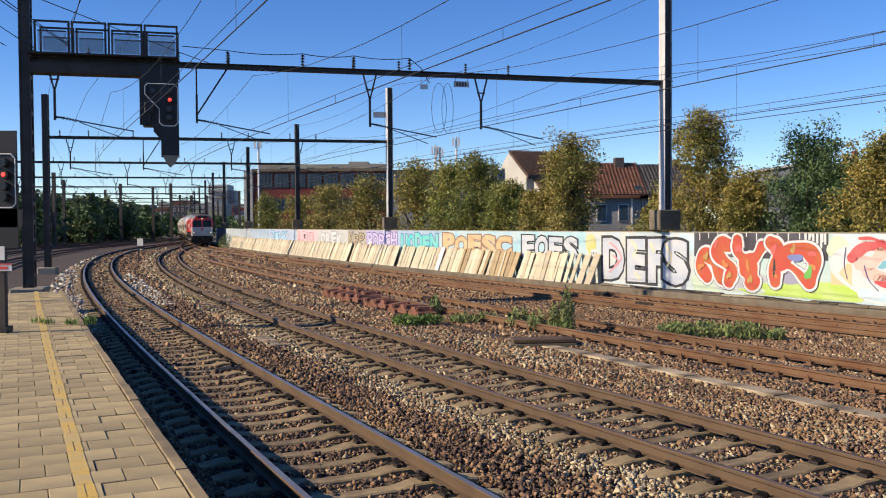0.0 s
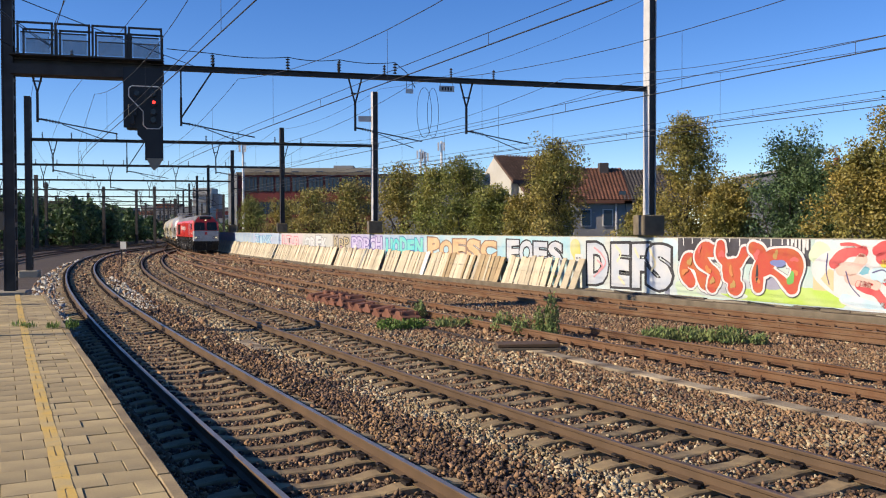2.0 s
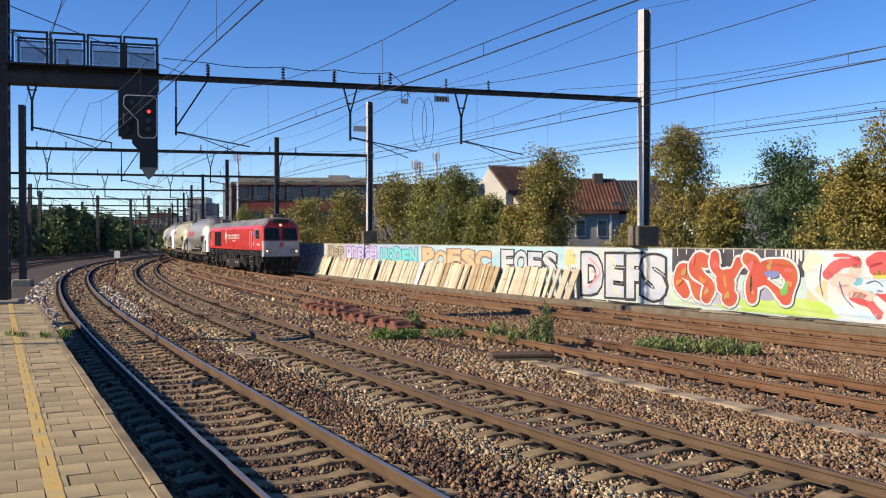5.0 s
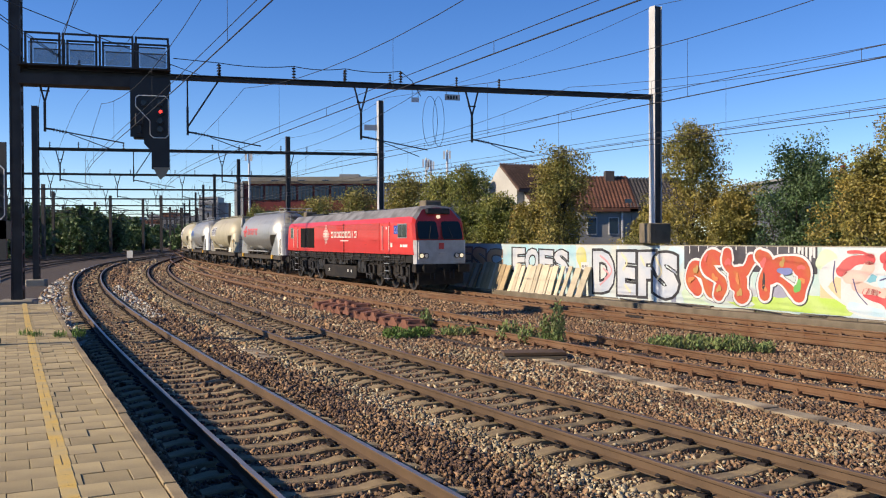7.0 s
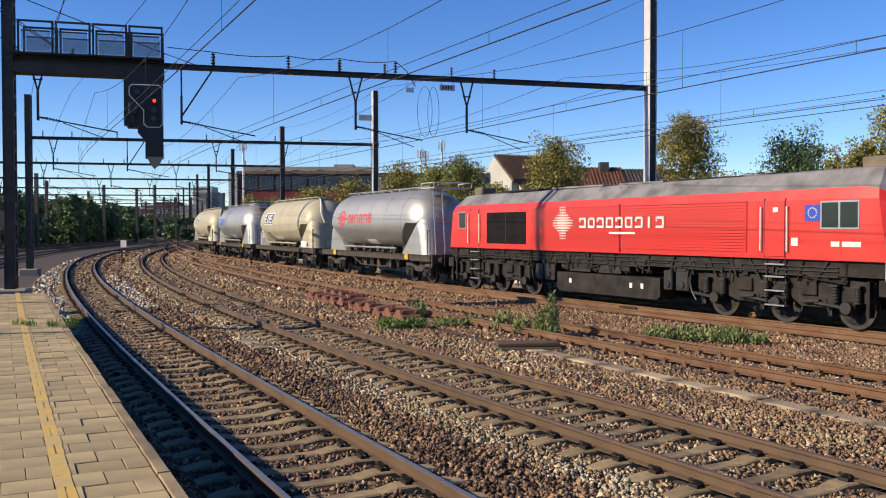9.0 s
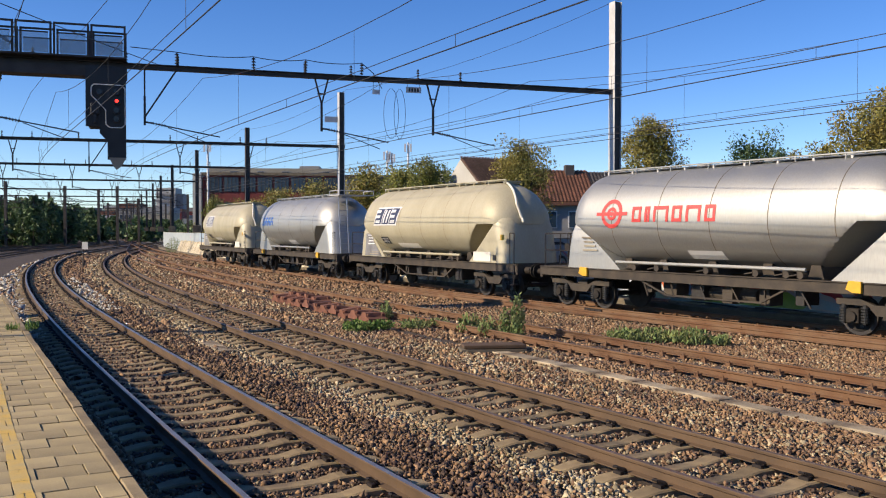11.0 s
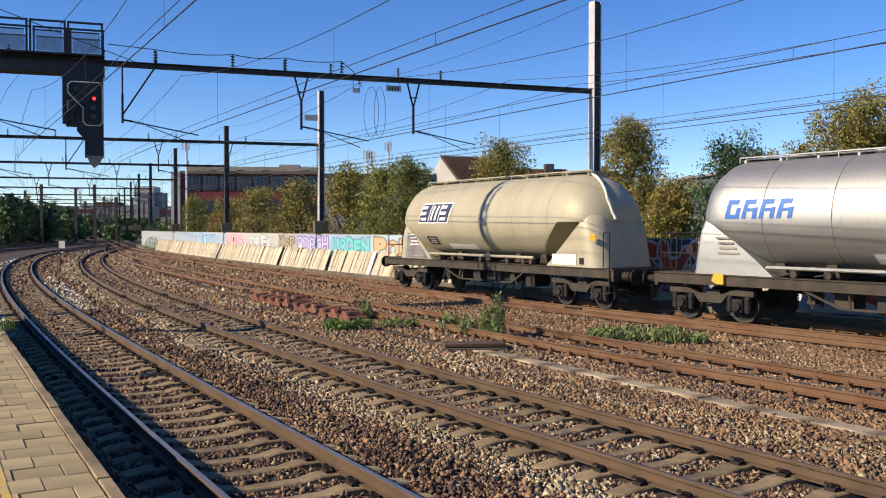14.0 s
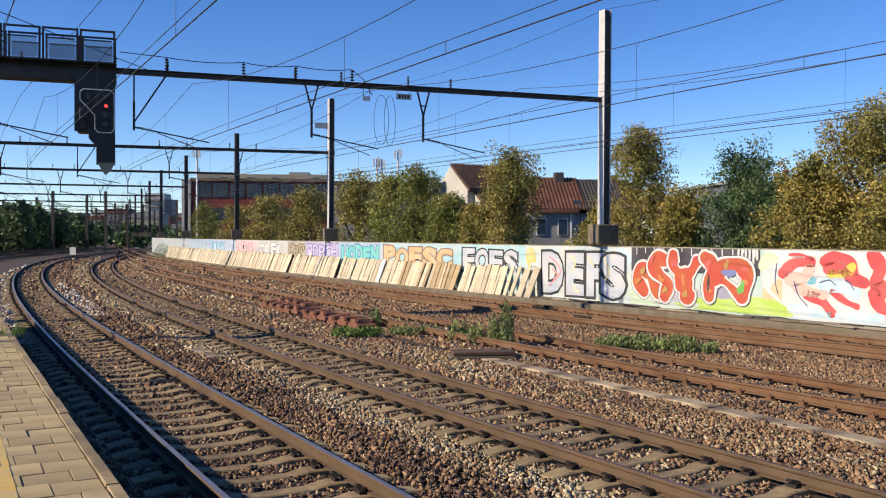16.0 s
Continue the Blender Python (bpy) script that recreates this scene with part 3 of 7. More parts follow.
def buffers(v, y, out, face=0.24, square=False):
    """Buffers and screw coupling; out is -1 at the front, 1 at the rear."""
    for sx in (-0.875, 0.875):
        bm = bmesh.new()
        tube(bm, (sx, y, 1.05), (sx, y + out * 0.36, 1.05), 0.13, seg=14)
        tube(bm, (sx, y + out * 0.3, 1.05), (sx, y + out * 0.56, 1.05), 0.1, seg=14)
        if square:
            box(bm, sx - face * 1.15, sx + face * 1.15, min(y + out * 0.56, y + out * 0.61), max(y + out * 0.56, y + out * 0.61), 1.05 - face * 0.8, 1.05 + face * 0.8, bevel=0.015)
        else:
            tube(bm, (sx, y + out * 0.56, 1.05), (sx, y + out * 0.6, 1.05), face, seg=20)
        part("buffer", bm, M_UNDER, v)
    bm = bmesh.new()
    tube(bm, (0, y, 1.0), (0, y + out * 0.3, 0.98), 0.06, seg=8)
    tube(bm, (0, y + out * 0.3, 1.0), (0, y + out * 0.42, 0.55), 0.035, seg=6)
    part("coupling", bm, M_UNDER, v)


def panel(bm, ys, zs, x, d=0.012, index=0):
    """A thin plate on the camera-side flank, at -x."""
    box(bm, -x - d, -x, ys[0], ys[1], zs[0], zs[1], index=index)


def text_plate(v, name, y0, y1, z0, z1, x, m, label=""):
    bm = bmesh.new()
    panel(bm, (y0, y1), (z0, z1), x)
    return part(name, bm, m, v, label)


def locomotive():
    v = thing("diesel_locomotive", None, "red six-axle diesel freight locomotive with white nose and grey roof", "locomotive", "freight train")
    L, W = 20.1, 1.32
    # cross sections along the length: lower edge, side top, cant, roof
    def sect(y, w, z0, zs, zc, zr, lean=0.0):
        pts = [(-w, z0), (-w, zs - 0.06), (-w * 0.93, zc - 0.24), (-w * 0.6, zr - 0.09), (0, zr), (w * 0.6, zr - 0.09), (w * 0.93, zc - 0.24), (w, zs - 0.06), (w, z0)]
        return [(x, y + lean * max(0.0, (z - 2.35)), z) for x, z in pts]
    bm = bmesh.new()
    st = [sect(0.16, 1.2, 1.6, 3.08, 3.5, 3.84, 0.3), sect(0.3, W, 1.66, 3.18, 3.62, 3.95, 0.27), sect(1.0, W, 1.66, 3.2, 3.66, 3.98), sect(3.9, W, 1.66, 3.2, 3.64, 3.94),
          sect(16.4, W, 1.66, 3.18, 3.6, 3.86), sect(19.1, W, 1.66, 3.18, 3.6, 3.86), sect(19.8, W, 1.66, 3.15, 3.55, 3.82, -0.3), sect(19.94, 1.2, 1.6, 3.05, 3.42, 3.72, -0.33)]
    rows = loft(bm, st)
    bmesh.ops.recalc_face_normals(bm, faces=bm.faces)
    for f in bm.faces:
        c = f.calc_center_median()
        if c.z > 3.38 and abs(f.normal.y) < 0.75:
            f.material_index = 1
    part("body", bm, [M_RED, M_ROOF], v, "red ribbed body with grey roof")
    # ribs along the machine room flank
    for k in range(17):
        z = 1.82 + k * 0.082
        bm = bmesh.new()
        for sx in (-1, 1):
            box(bm, sx * (W + 0.018) - 0.02, sx * (W + 0.018) + 0.02, 4.3, 14.1, z, z + 0.036)
        part("rib", bm, M_RED, v)
    # nose: white lower panel with red crest, windows
    bm = bmesh.new()
    poly = [(-1.24, 1.24), (-1.24, 2.32), (1.24, 2.32), (1.24, 1.24)]
    a = [bm.verts.new((x, 0.1, z)) for x, z in poly]
    b = [bm.verts.new((x * 1.06, 0.34, z)) for x, z in poly]
    bm.faces.new(a[::-1])
    for i in range(4):
        bm.faces.new((a[i], a[(i + 1) % 4], b[(i + 1) % 4], b[i]))
    bmesh.ops.recalc_face_normals(bm, faces=bm.faces)
    part("nose_panel", bm, M_LOCO_WHITE, v, "dirty white nose panel")
    for sx in (-1, 1):
        bm = bmesh.new()
        lo, hi = 2.4, 3.2
        pts = [(sx * 0.16, lo), (sx * 1.08, lo), (sx * 1.14, lo + 0.08), (sx * 1.1, hi - 0.1), (sx * 1.0, hi), (sx * 0.2, hi), (sx * 0.12, hi - 0.08), (sx * 0.1, lo + 0.08)]
        vs = [bm.verts.new((x, 0.135 + 0.33 * max(0, z - 2.35), z)) for x, z in pts]
        r = bmesh.ops.extrude_face_region(bm, geom=[bm.faces.new(vs)])
        for q in r["geom"]:
            if isinstance(q, bmesh.types.BMVert):
                q.co.y -= 0.012
        bmesh.ops.recalc_face_normals(bm, faces=bm.faces)
        part("windscreen", bm, M_GLASS, v, "dark windscreen")
        bm = bmesh.new()
        box(bm, sx * 0.14, sx * 1.1, 0.11, 0.16, 2.36, 2.4)
        tube(bm, (sx * 0.6, 0.1, 2.4), (sx * 0.45, 0.28, 2.95), 0.012, seg=5)
        part("wiper", bm, M_BLACK, v)
        for k in (0.78, 1.02):
            bm = bmesh.new()
            tube(bm, (sx * k, 0.1, 1.62), (sx * k, 0.04, 1.62), 0.125, seg=18)
            part("lamp_rim", bm, M_BLACK, v)
            bm = bmesh.new()
            tube(bm, (sx * k, 0.05, 1.62), (sx * k, 0.03, 1.62), 0.095, seg=18)
            part("headlight", bm, M_LAMP if k > 0.9 else M_STEEL, v, "lit headlight" if k > 0.9 else "")
    bm = bmesh.new()
    tube(bm, (0, 0.5, 3.4), (0, 0.36, 3.4), 0.085, seg=16)
    part("headlight", bm, M_LAMP, v, "lit top headlight")
    bm = bmesh.new()
    box(bm, -0.6, 0.6, 0.36, 0.62, 3.52, 3.8, bevel=0.05)
    part("marker_box", bm, M_BLACK, v)
    bm = bmesh.new()
    box(bm, -0.13, 0.13, 0.08, 0.1, 1.92, 2.2, bevel=0.004)
    part("crest", bm, M_MARK_RED, v, "dark red square crest")
    for x in (-0.75, 0.75):
        bm = bmesh.new()
        tube(bm, (x - 0.3, 0.03, 1.33), (x + 0.3, 0.03, 1.33), 0.014, seg=6)
        for d in (-0.3, 0.3):
            tube(bm, (x + d, 0.03, 1.33), (x + d, 0.1, 1.33), 0.014, seg=6)
        part("grab_bar", bm, M_STEEL, v)
        bm = bmesh.new()
        tube(bm, (x * 1.55, 0.06, 1.45), (x * 1.55, 0.06, 2.25), 0.016, seg=6)
        part("corner_rail", bm, M_CREAM, v)
    bm = bmesh.new()
    box(bm, -0.14, 0.14, 0.02, 0.1, 1.7, 1.76, bevel=0.01)
    part("lamp_bracket", bm, M_STEEL, v)
    # exhaust and cooling hoods on the roof
    for y, l, w, h in ((0.9, 0.7, 0.42, 0.38), (18.9, 0.55, 0.36, 0.32)):
        bm = bmesh.new()
        box(bm, -w, w, y, y + l, 3.78, 3.8 + h, bevel=0.05)
        part("air_conditioner", bm, M_CONC_DARK, v, "grey rooftop cooling box")
    for y0, y1, m in ((5.2, 7.6, M_BLACK), (8.2, 10.2, M_ROOF), (14.6, 16.9, M_BLACK), (11, 13.8, M_ROOF)):
        bm = bmesh.new()
        box(bm, -0.62, 0.62, y0, y1, 3.83, 3.9, bevel=0.02)
        part("roof_hatch", bm, m, v)
    for y in (6.0, 6.5, 9.4, 9.8):
        bm = bmesh.new()
        tube(bm, (-0.82, y, 3.6), (-0.82, y, 3.75), 0.07, seg=10)
        part("roof_vent", bm, M_BLACK, v)
    # flank details, both sides
    for sx in (-1, 1):
        def plate(name, y0, y1, z0, z1, m, label="", t=0.016, bev=0.0):
            bm = bmesh.new()
            box(bm, min(sx * (W + t), sx * (W - 0.01)), max(sx * (W + t), sx * (W - 0.01)), y0, y1, z0, z1, bevel=bev)
            return part(name, bm, m, v, label)
        for yc in (1.0, 18.55):
            plate("side_window", yc, yc + 1.05 if yc < 5 else yc + 0.55, 2.42, 3.1, M_STEEL, "framed cab side window")
            if yc < 5:
                plate("pane", yc + 0.04, yc + 0.5, 2.46, 3.06, M_GLASS, t=0.024)
                plate("pane", yc + 0.56, yc + 1.01, 2.46, 3.06, M_GLASS, t=0.024)
            else:
                plate("pane", yc + 0.04, yc + 0.51, 2.46, 3.06, M_GLASS, t=0.024)
        for yc in (3.1, 17.6):
            plate("cab_door", yc, yc + 0.62, 1.72, 3.14, M_RED, "red cab door", t=0.02, bev=0.004)
            plate("door_gap", yc - 0.03, yc - 0.005, 1.7, 3.2, M_BLACK, t=0.008)
            plate("door_gap", yc + 0.625, yc + 0.65, 1.7, 3.2, M_BLACK, t=0.008)
            for d in (-0.1, 0.72):
                bm = bmesh.new()
                tube(bm, (sx * (W + 0.06), yc + d, 1.85), (sx * (W + 0.06), yc + d, 3.0), 0.02, seg=8)
                for z in (1.87, 2.98):
                    tube(bm, (sx * W, yc + d, z), (sx * (W + 0.06), yc + d, z), 0.015, seg=6)
                part("handrail", bm, M_CREAM, v)
            # steps
            s = part_steps(v, sx, yc)
        plate("grille", 14.4, 17.0, 1.86, 3.04, M_GRILLE, "black radiator grille", t=0.012)
        plate("grille_bar", 15.68, 15.72, 1.88, 3.02, M_BLACK, t=0.024)
        plate("flag_panel", 2.05, 2.5, 2.62, 3.02, M_BLUE, "blue square panel with ring of stars")
        for k in range(12):
            a = k * math.pi / 6
            plate("star", 2.275 + 0.12 * math.cos(a) - 0.014, 2.275 + 0.12 * math.cos(a) + 0.014, 2.82 + 0.12 * math.sin(a) - 0.014, 2.82 + 0.12 * math.sin(a) + 0.014, M_CREAM, t=0.022)
        plate("number_bar", 0.95, 1.45, 2.0, 2.12, M_CREAM, "cream number as plain bar")
        plate("number_bar", 1.52, 1.75, 2.0, 2.12, M_CREAM)
        plate("panel_joint", 9.3, 9.33, 1.7, 3.2, M_BLACK, t=0.041)
        plate("notice", 2.7, 2.9, 2.0, 2.2, M_CREAM)
        plate("notice", 3.3, 3.45, 2.85, 2.97, M_CREAM, t=0.03)
        # company mark as blocks: star of dots and nine squares
        for i in range(-4, 5):
            for j in range(-6, 7):
                d = abs(i) / 4.6 + abs(j) / 6.6
                if d < 1.0 or (abs(i) <= 1 and abs(j) <= 6) or (abs(j) <= 1 and abs(i) <= 4):
                    k = 0.052 * (1.1 - 0.55 * min(1, d))
                    y, z = 12.2 + i * 0.125, 2.62 + j * 0.088
                    plate("mark_dot", y - k, y + k, z - k * 0.72, z + k * 0.72, M_CREAM, t=0.044)
        for k in range(9):
            y1 = 11.3 - k * 0.45
            for a, b, c, d in ((0, 0.34, 0.27, 0.34), (0, 0.34, 0, 0.07), (0.27, 0.34, 0, 0.34), (0, 0.07, 0.04 if k % 2 else 0.2, 0.34)) if k != 7 else ((0.12, 0.2, 0, 0.34),):
                plate("mark_block", y1 - b, y1 - a, 2.45 + c, 2.45 + d, M_CREAM, t=0.044)
        plate("web_bar", 8.6, 9.8, 2.26, 2.32, M_CREAM, t=0.044)
        # fuel tank, battery box and bogies
        bm = bmesh.new()
        prism(bm, [(7.6, 0.42), (7.6, 0.95), (12.6, 0.95), (12.6, 0.42), (12.45, 0.3), (7.75, 0.3)], sx * 0.5, sx * 1.27)
        part("fuel_tank", bm, M_UNDER, v, "long black fuel tank")
        for y in (8.3, 8.8, 11.8):
            plate_t = bmesh.new()
            box(plate_t, min(sx * 1.27, sx * 1.285), max(sx * 1.27, sx * 1.285), y, y + 0.12, 0.6, 0.75)
            part("tank_notice", plate_t, M_CREAM, v)
        for y in (9.4, 10.9):
            bm = bmesh.new()
            prism(bm, [(y, 1.0), (y + 0.12, 1.35), (y + 0.95, 1.35), (y + 1.1, 1.0)], sx * 0.75, sx * 1.2)
            part("battery_box", bm, M_GRIME, v)
    # underframe
    bm = bmesh.new()
    box(bm, -1.22, 1.22, 0.35, 19.75, 1.28, 1.66)
    part("underframe", bm, M_UNDER, v)
    rnd = random.Random(3)
    y = 0.9
    while y < 19.2:
        y += rnd.uniform(0.3, 1.1)
        bm = bmesh.new()
        beam(bm, (-1.25, y, 1.62), (-1.2, y + rnd.uniform(-0.4, 0.4), 1.12), 0.05, 0.05)
        box(bm, -1.24 + rnd.uniform(0, 0.2), -0.95, y + 0.1, y + rnd.uniform(0.2, 0.6), rnd.uniform(1.05, 1.2), rnd.uniform(1.25, 1.5))
        tube(bm, (-1.22, y, rnd.uniform(1.1, 1.6)), (-1.2, y + rnd.uniform(0.5, 1.4), rnd.uniform(1.1, 1.6)), 0.025, seg=6)
        part("pipework", bm, M_UNDER, v)
    # hangers, reservoirs, cables and pipes between frame and bogies
    for y, l in ((6.5, 0.5), (7.15, 0.35), (12.8, 0.6), (13.5, 0.4)):
        bm = bmesh.new()
        box(bm, -1.24, -0.85, y, y + l, 0.62, 1.2, bevel=0.03)
        tube(bm, (-1.25, y + l * 0.5, 0.8), (-1.28, y + l * 0.5, 0.8), 0.11, seg=12)
        part("equipment_box", bm, M_GRIME, v)
    for y in (9.0, 9.75, 10.5, 11.3, 12.0):
        bm = bmesh.new()
        tube(bm, (-1.05, y, 1.14), (-1.05, y + 0.5, 1.14), 0.12, seg=12)
        tube(bm, (-1.13, y + 0.2, 1.02), (-1.22, y + 0.45, 1.34), 0.03, seg=6)
        part("reservoir", bm, M_GRIME, v)
    for z in (1.3, 1.4, 1.52):
        y = 1.6
        while y < 18.4:
            bm = bmesh.new()
            dz = rnd.uniform(-0.04, 0.04)
            l = rnd.uniform(0.8, 2.2)
            tube(bm, (-1.25, y, z + dz), (-1.25, y + l, z + dz), 0.022, seg=6)
            tube(bm, (-1.25, y + l, z + dz), (-1.25, y + l + 0.03, z - 0.25), 0.022, seg=6)
            y += l + rnd.uniform(0.1, 0.5)
            part("cable_run", bm, M_GRIME, v)
    for y in (6.2, 13.9):
        bm = bmesh.new()
        pts = [(-1.2, y + 0.25 * math.sin(k / 8.0 * math.pi), 1.45 - 1.05 * k / 8.0) for k in range(9)]
        loft(bm, [[(x + 0.04 * math.cos(q * math.pi / 4), yy + 0.04 * math.sin(q * math.pi / 4), zz) for q in range(8)] for x, yy, zz in pts])
        part("hanging_hose", bm, M_BLACK, v)
    # bogies with three axles
    for yb, sgn in ((3.45, 1), (16.65, -1)):
        b = thing("bogie")
        b.parent = v
        for d in (-2.05, 0, 2.05):
            wheelset(v, yb + d, 0.53)
            axlebox(b, yb + d, 0.53, spring=False)
        for sx in (-1, 1):
            bm = bmesh.new()
            prism(bm, [(yb - 2.75, 1.16), (yb - 2.75, 0.72), (yb - 2.35, 0.62), (yb - 1.7, 0.62), (yb - 1.35, 0.5), (yb - 0.7, 0.5), (yb - 0.4, 0.72), (yb + 0.4, 0.72), (yb + 0.7, 0.5), (yb + 1.35, 0.5),
                       (yb + 1.7, 0.62), (yb + 2.35, 0.62), (yb + 2.75, 0.72), (yb + 2.75, 1.16), (yb + 1.2, 1.22), (yb - 1.2, 1.22)], sx * 0.98, sx * 1.13)
            part("side_frame", bm, M_UNDER, b)
            for y in (yb - 2.05, yb, yb + 2.05):
                for d in (-0.3, 0.3):
                    bm = bmesh.new()
                    tube(bm, (sx * 1.2, y + d, 0.64), (sx * 1.2, y + d, 1.06), 0.06, seg=8)
                    for k in range(5):
                        tube(bm, (sx * 1.2, y + d, 0.66 + 0.075 * k), (sx * 1.2, y + d, 0.705 + 0.075 * k), 0.1, seg=12)
                    box(bm, sx * 1.2 - 0.12, sx * 1.2 + 0.12, y + d - 0.12, y + d + 0.12, 1.03, 1.08)
                    part("coil_spring", bm, M_GRIME, b)
                bm = bmesh.new()
                beam(bm, (sx * 1.2, y, 0.53), (sx * 1.2, y + 0.9, 0.62), 0.06, 0.07)
                tube(bm, (sx * 1.16, y, 0.53), (sx * 1.27, y, 0.53), 0.15, seg=14)
                part("traction_link", bm, M_GRIME, b)
                bm = bmesh.new()
                box(bm, sx * 0.92 - 0.06, sx * 0.92 + 0.06, y + 0.56, y + 0.66, 0.3, 0.75)
                tube(bm, (sx * 1.15, y + 0.62, 0.72), (sx * 1.15, y + 0.5, 0.3), 0.02, seg=6)
                part("brake_shoe", bm, M_GRIME, b)
            for y in (yb - 1.0, yb + 1.0):
                bm = bmesh.new()
                tube(bm, (sx * 1.2, y - 0.3, 0.66), (sx * 1.2, y + 0.15, 0.62), 0.055, seg=10)
                part("damper", bm, M_GRIME, b)
                bm = bmesh.new()
                box(bm, sx * 1.14 - 0.06, sx * 1.14 + 0.06, y - 0.2, y + 0.28, 0.78, 1.12, bevel=0.02)
                part("brake_unit", bm, M_UNDER, b)
        bm = bmesh.new()
        box(bm, -0.9, 0.9, yb - 2.2, yb + 2.2, 0.7, 1.1)
        part("bogie_frame", bm, M_UNDER, b)
    # nose below the panel
    for y, o in ((0.12, -1), (19.98, 1)):
        bm = bmesh.new()
        box(bm, -1.3, 1.3, min(y, y - o * 0.4), max(y, y - o * 0.4), 0.86, 1.24, bevel=0.02)
        box(bm, -1.15, 1.15, min(y, y - o * 0.12), max(y, y - o * 0.12), 0.3, 0.86)
        part("buffer_beam", bm, M_UNDER, v)
        buffers(v, y, o, 0.25, True)
        for x in (-0.6, -0.4, 0.4, 0.6):
            bm = bmesh.new()
            tube(bm, (x, y + o * 0.08, 0.98), (x, y + o * 0.12, 0.55), 0.025, seg=6)
            part("hose", bm, M_BLACK, v)
        for sx in (-1, 1):
            bm = bmesh.new()
            box(bm, sx * 1.2 - 0.1, sx * 1.2 + 0.1, y - o * 0.7, y - o * 0.62, 0.35, 1.2)
            part("guard_iron", bm, M_UNDER, v)
    return v


def part_steps(v, sx, yc):
    steps = thing("cab_steps")
    steps.parent = v
    for d in (0.0, 0.6):
        bm = bmesh.new()
        box(bm, sx * 1.24 - 0.02, sx * 1.24 + 0.02, yc + d, yc + d + 0.03, 0.42, 1.66)
        part("stringer", bm, M_UNDER, steps)
    for z in (0.45, 0.82, 1.18, 1.5):
        bm = bmesh.new()
        box(bm, sx * 1.22 - 0.11, sx * 1.22 + 0.06, yc, yc + 0.62, z, z + 0.035)
        part("tread", bm, M_STEEL, steps, "worn bright step tread")
    return steps


# ---- powder tank wagons ----
TANK0, TANK1 = 1.5, 13.1


def tank_profile(y):
    """Half width, top and bottom of the vessel at y from the front buffer face."""
    f, r = y - TANK0, TANK1 - y
    def dome(d, l):
        return math.sqrt(max(0.0, 1 - (1 - min(1.0, d / l)) ** 2))
    top = 2.72 + (4.26 - 2.72) * min(dome(f, 1.75), dome(r, 1.0)) ** 0.9
    w = 1.45 * min(dome(f, 1.2), dome(r, 0.75)) ** 0.8
    # the lower part is cut away at a slant at both ends
    cut = 1.42 + max(min(1.0, max(0.0, (2.95 - f) / 1.5)), min(1.0, max(0.0, (2.2 - r) / 1.65))) * 1.26
    return max(w, 0.03), max(top, 2.75), 1.42, cut


def vessel(v, m, sharp):
    ys = [TANK0 + 0.02, TANK0 + 0.1, TANK0 + 0.25, TANK0 + 0.5, TANK0 + 0.85, TANK0 + 1.2, TANK0 + 1.45] + [TANK0 + 1.45 + 0.075 * k for k in range(1, 21)] + [TANK0 + 3.2] + [TANK0 + 3.2 + k * 1.0 for k in range(1, 6)] + \
         [TANK1 - 2.6] + [TANK1 - 2.2 + 0.1 * k for k in range(12)] + [TANK1 - 0.95, TANK1 - 0.7, TANK1 - 0.45, TANK1 - 0.2, TANK1 - 0.08, TANK1 - 0.02]
    rings = []
    for y in ys:
        w, t, lo, cut = tank_profile(y)
        ring = []
        for k in range(72):
            a = 2 * math.pi * k / 72
            c, s = math.cos(a), math.sin(a)
            zc = 2.72
            z = zc + s * (t - zc) if s >= 0 else zc + s * (zc - lo)
            ring.append((w * c, y, max(z, cut)))
        rings.append(ring)
    bm = bmesh.new()
    loft(bm, rings)
    bmesh.ops.recalc_face_normals(bm, faces=bm.faces)
    return part("tank", bm, m, v, smooth=True)


def skirt(v, y_end, out, m):
    """Flared support shell between the frame and the end of the vessel."""
    rings = []
    front = ((1.27, 0.0, 2.5, 1.27), (1.7, 0.1, 2.0, 1.27), (2.2, 0.22, 1.42, 1.27), (2.62, 0.34, 0.95, 1.26), (2.9, 0.44, 0.8, 1.2), (3.1, 0.6, 0.75, 1.05))
    rear = ((1.27, -0.15, 2.3, 1.27), (1.6, -0.1, 1.9, 1.27), (2.0, -0.05, 1.35, 1.26), (2.4, 0.0, 0.8, 1.22), (2.7, 0.05, 0.5, 1.1))
    for z, back, inn, w in (front if out < 0 else rear):
        ring = []
        n = 10
        r = 0.6 if out < 0 else 0.14
        f0, f1 = y_end + out * -back, y_end - out * inn
        # rounded outer corners, open towards the middle
        pts = [(-w, f1)]
        for k in range(n + 1):
            a = math.pi / 2 * k / n
            pts.append((-w + r - r * math.cos(a), f0 - out * (r - r * math.sin(a))))
        for k in range(n + 1):
            a = math.pi / 2 * (1 - k / n)
            pts.append((w - r + r * math.cos(a), f0 - out * (r - r * math.sin(a))))
        pts.append((w, f1))
        rings.append([(x, y, z) for x, y in pts])
    bm = bmesh.new()
    loft(bm, rings)
    bmesh.ops.recalc_face_normals(bm, faces=bm.faces)
    ob = part("end_skirt", bm, m, v, "flared tank support skirt", smooth=True)
    return ob


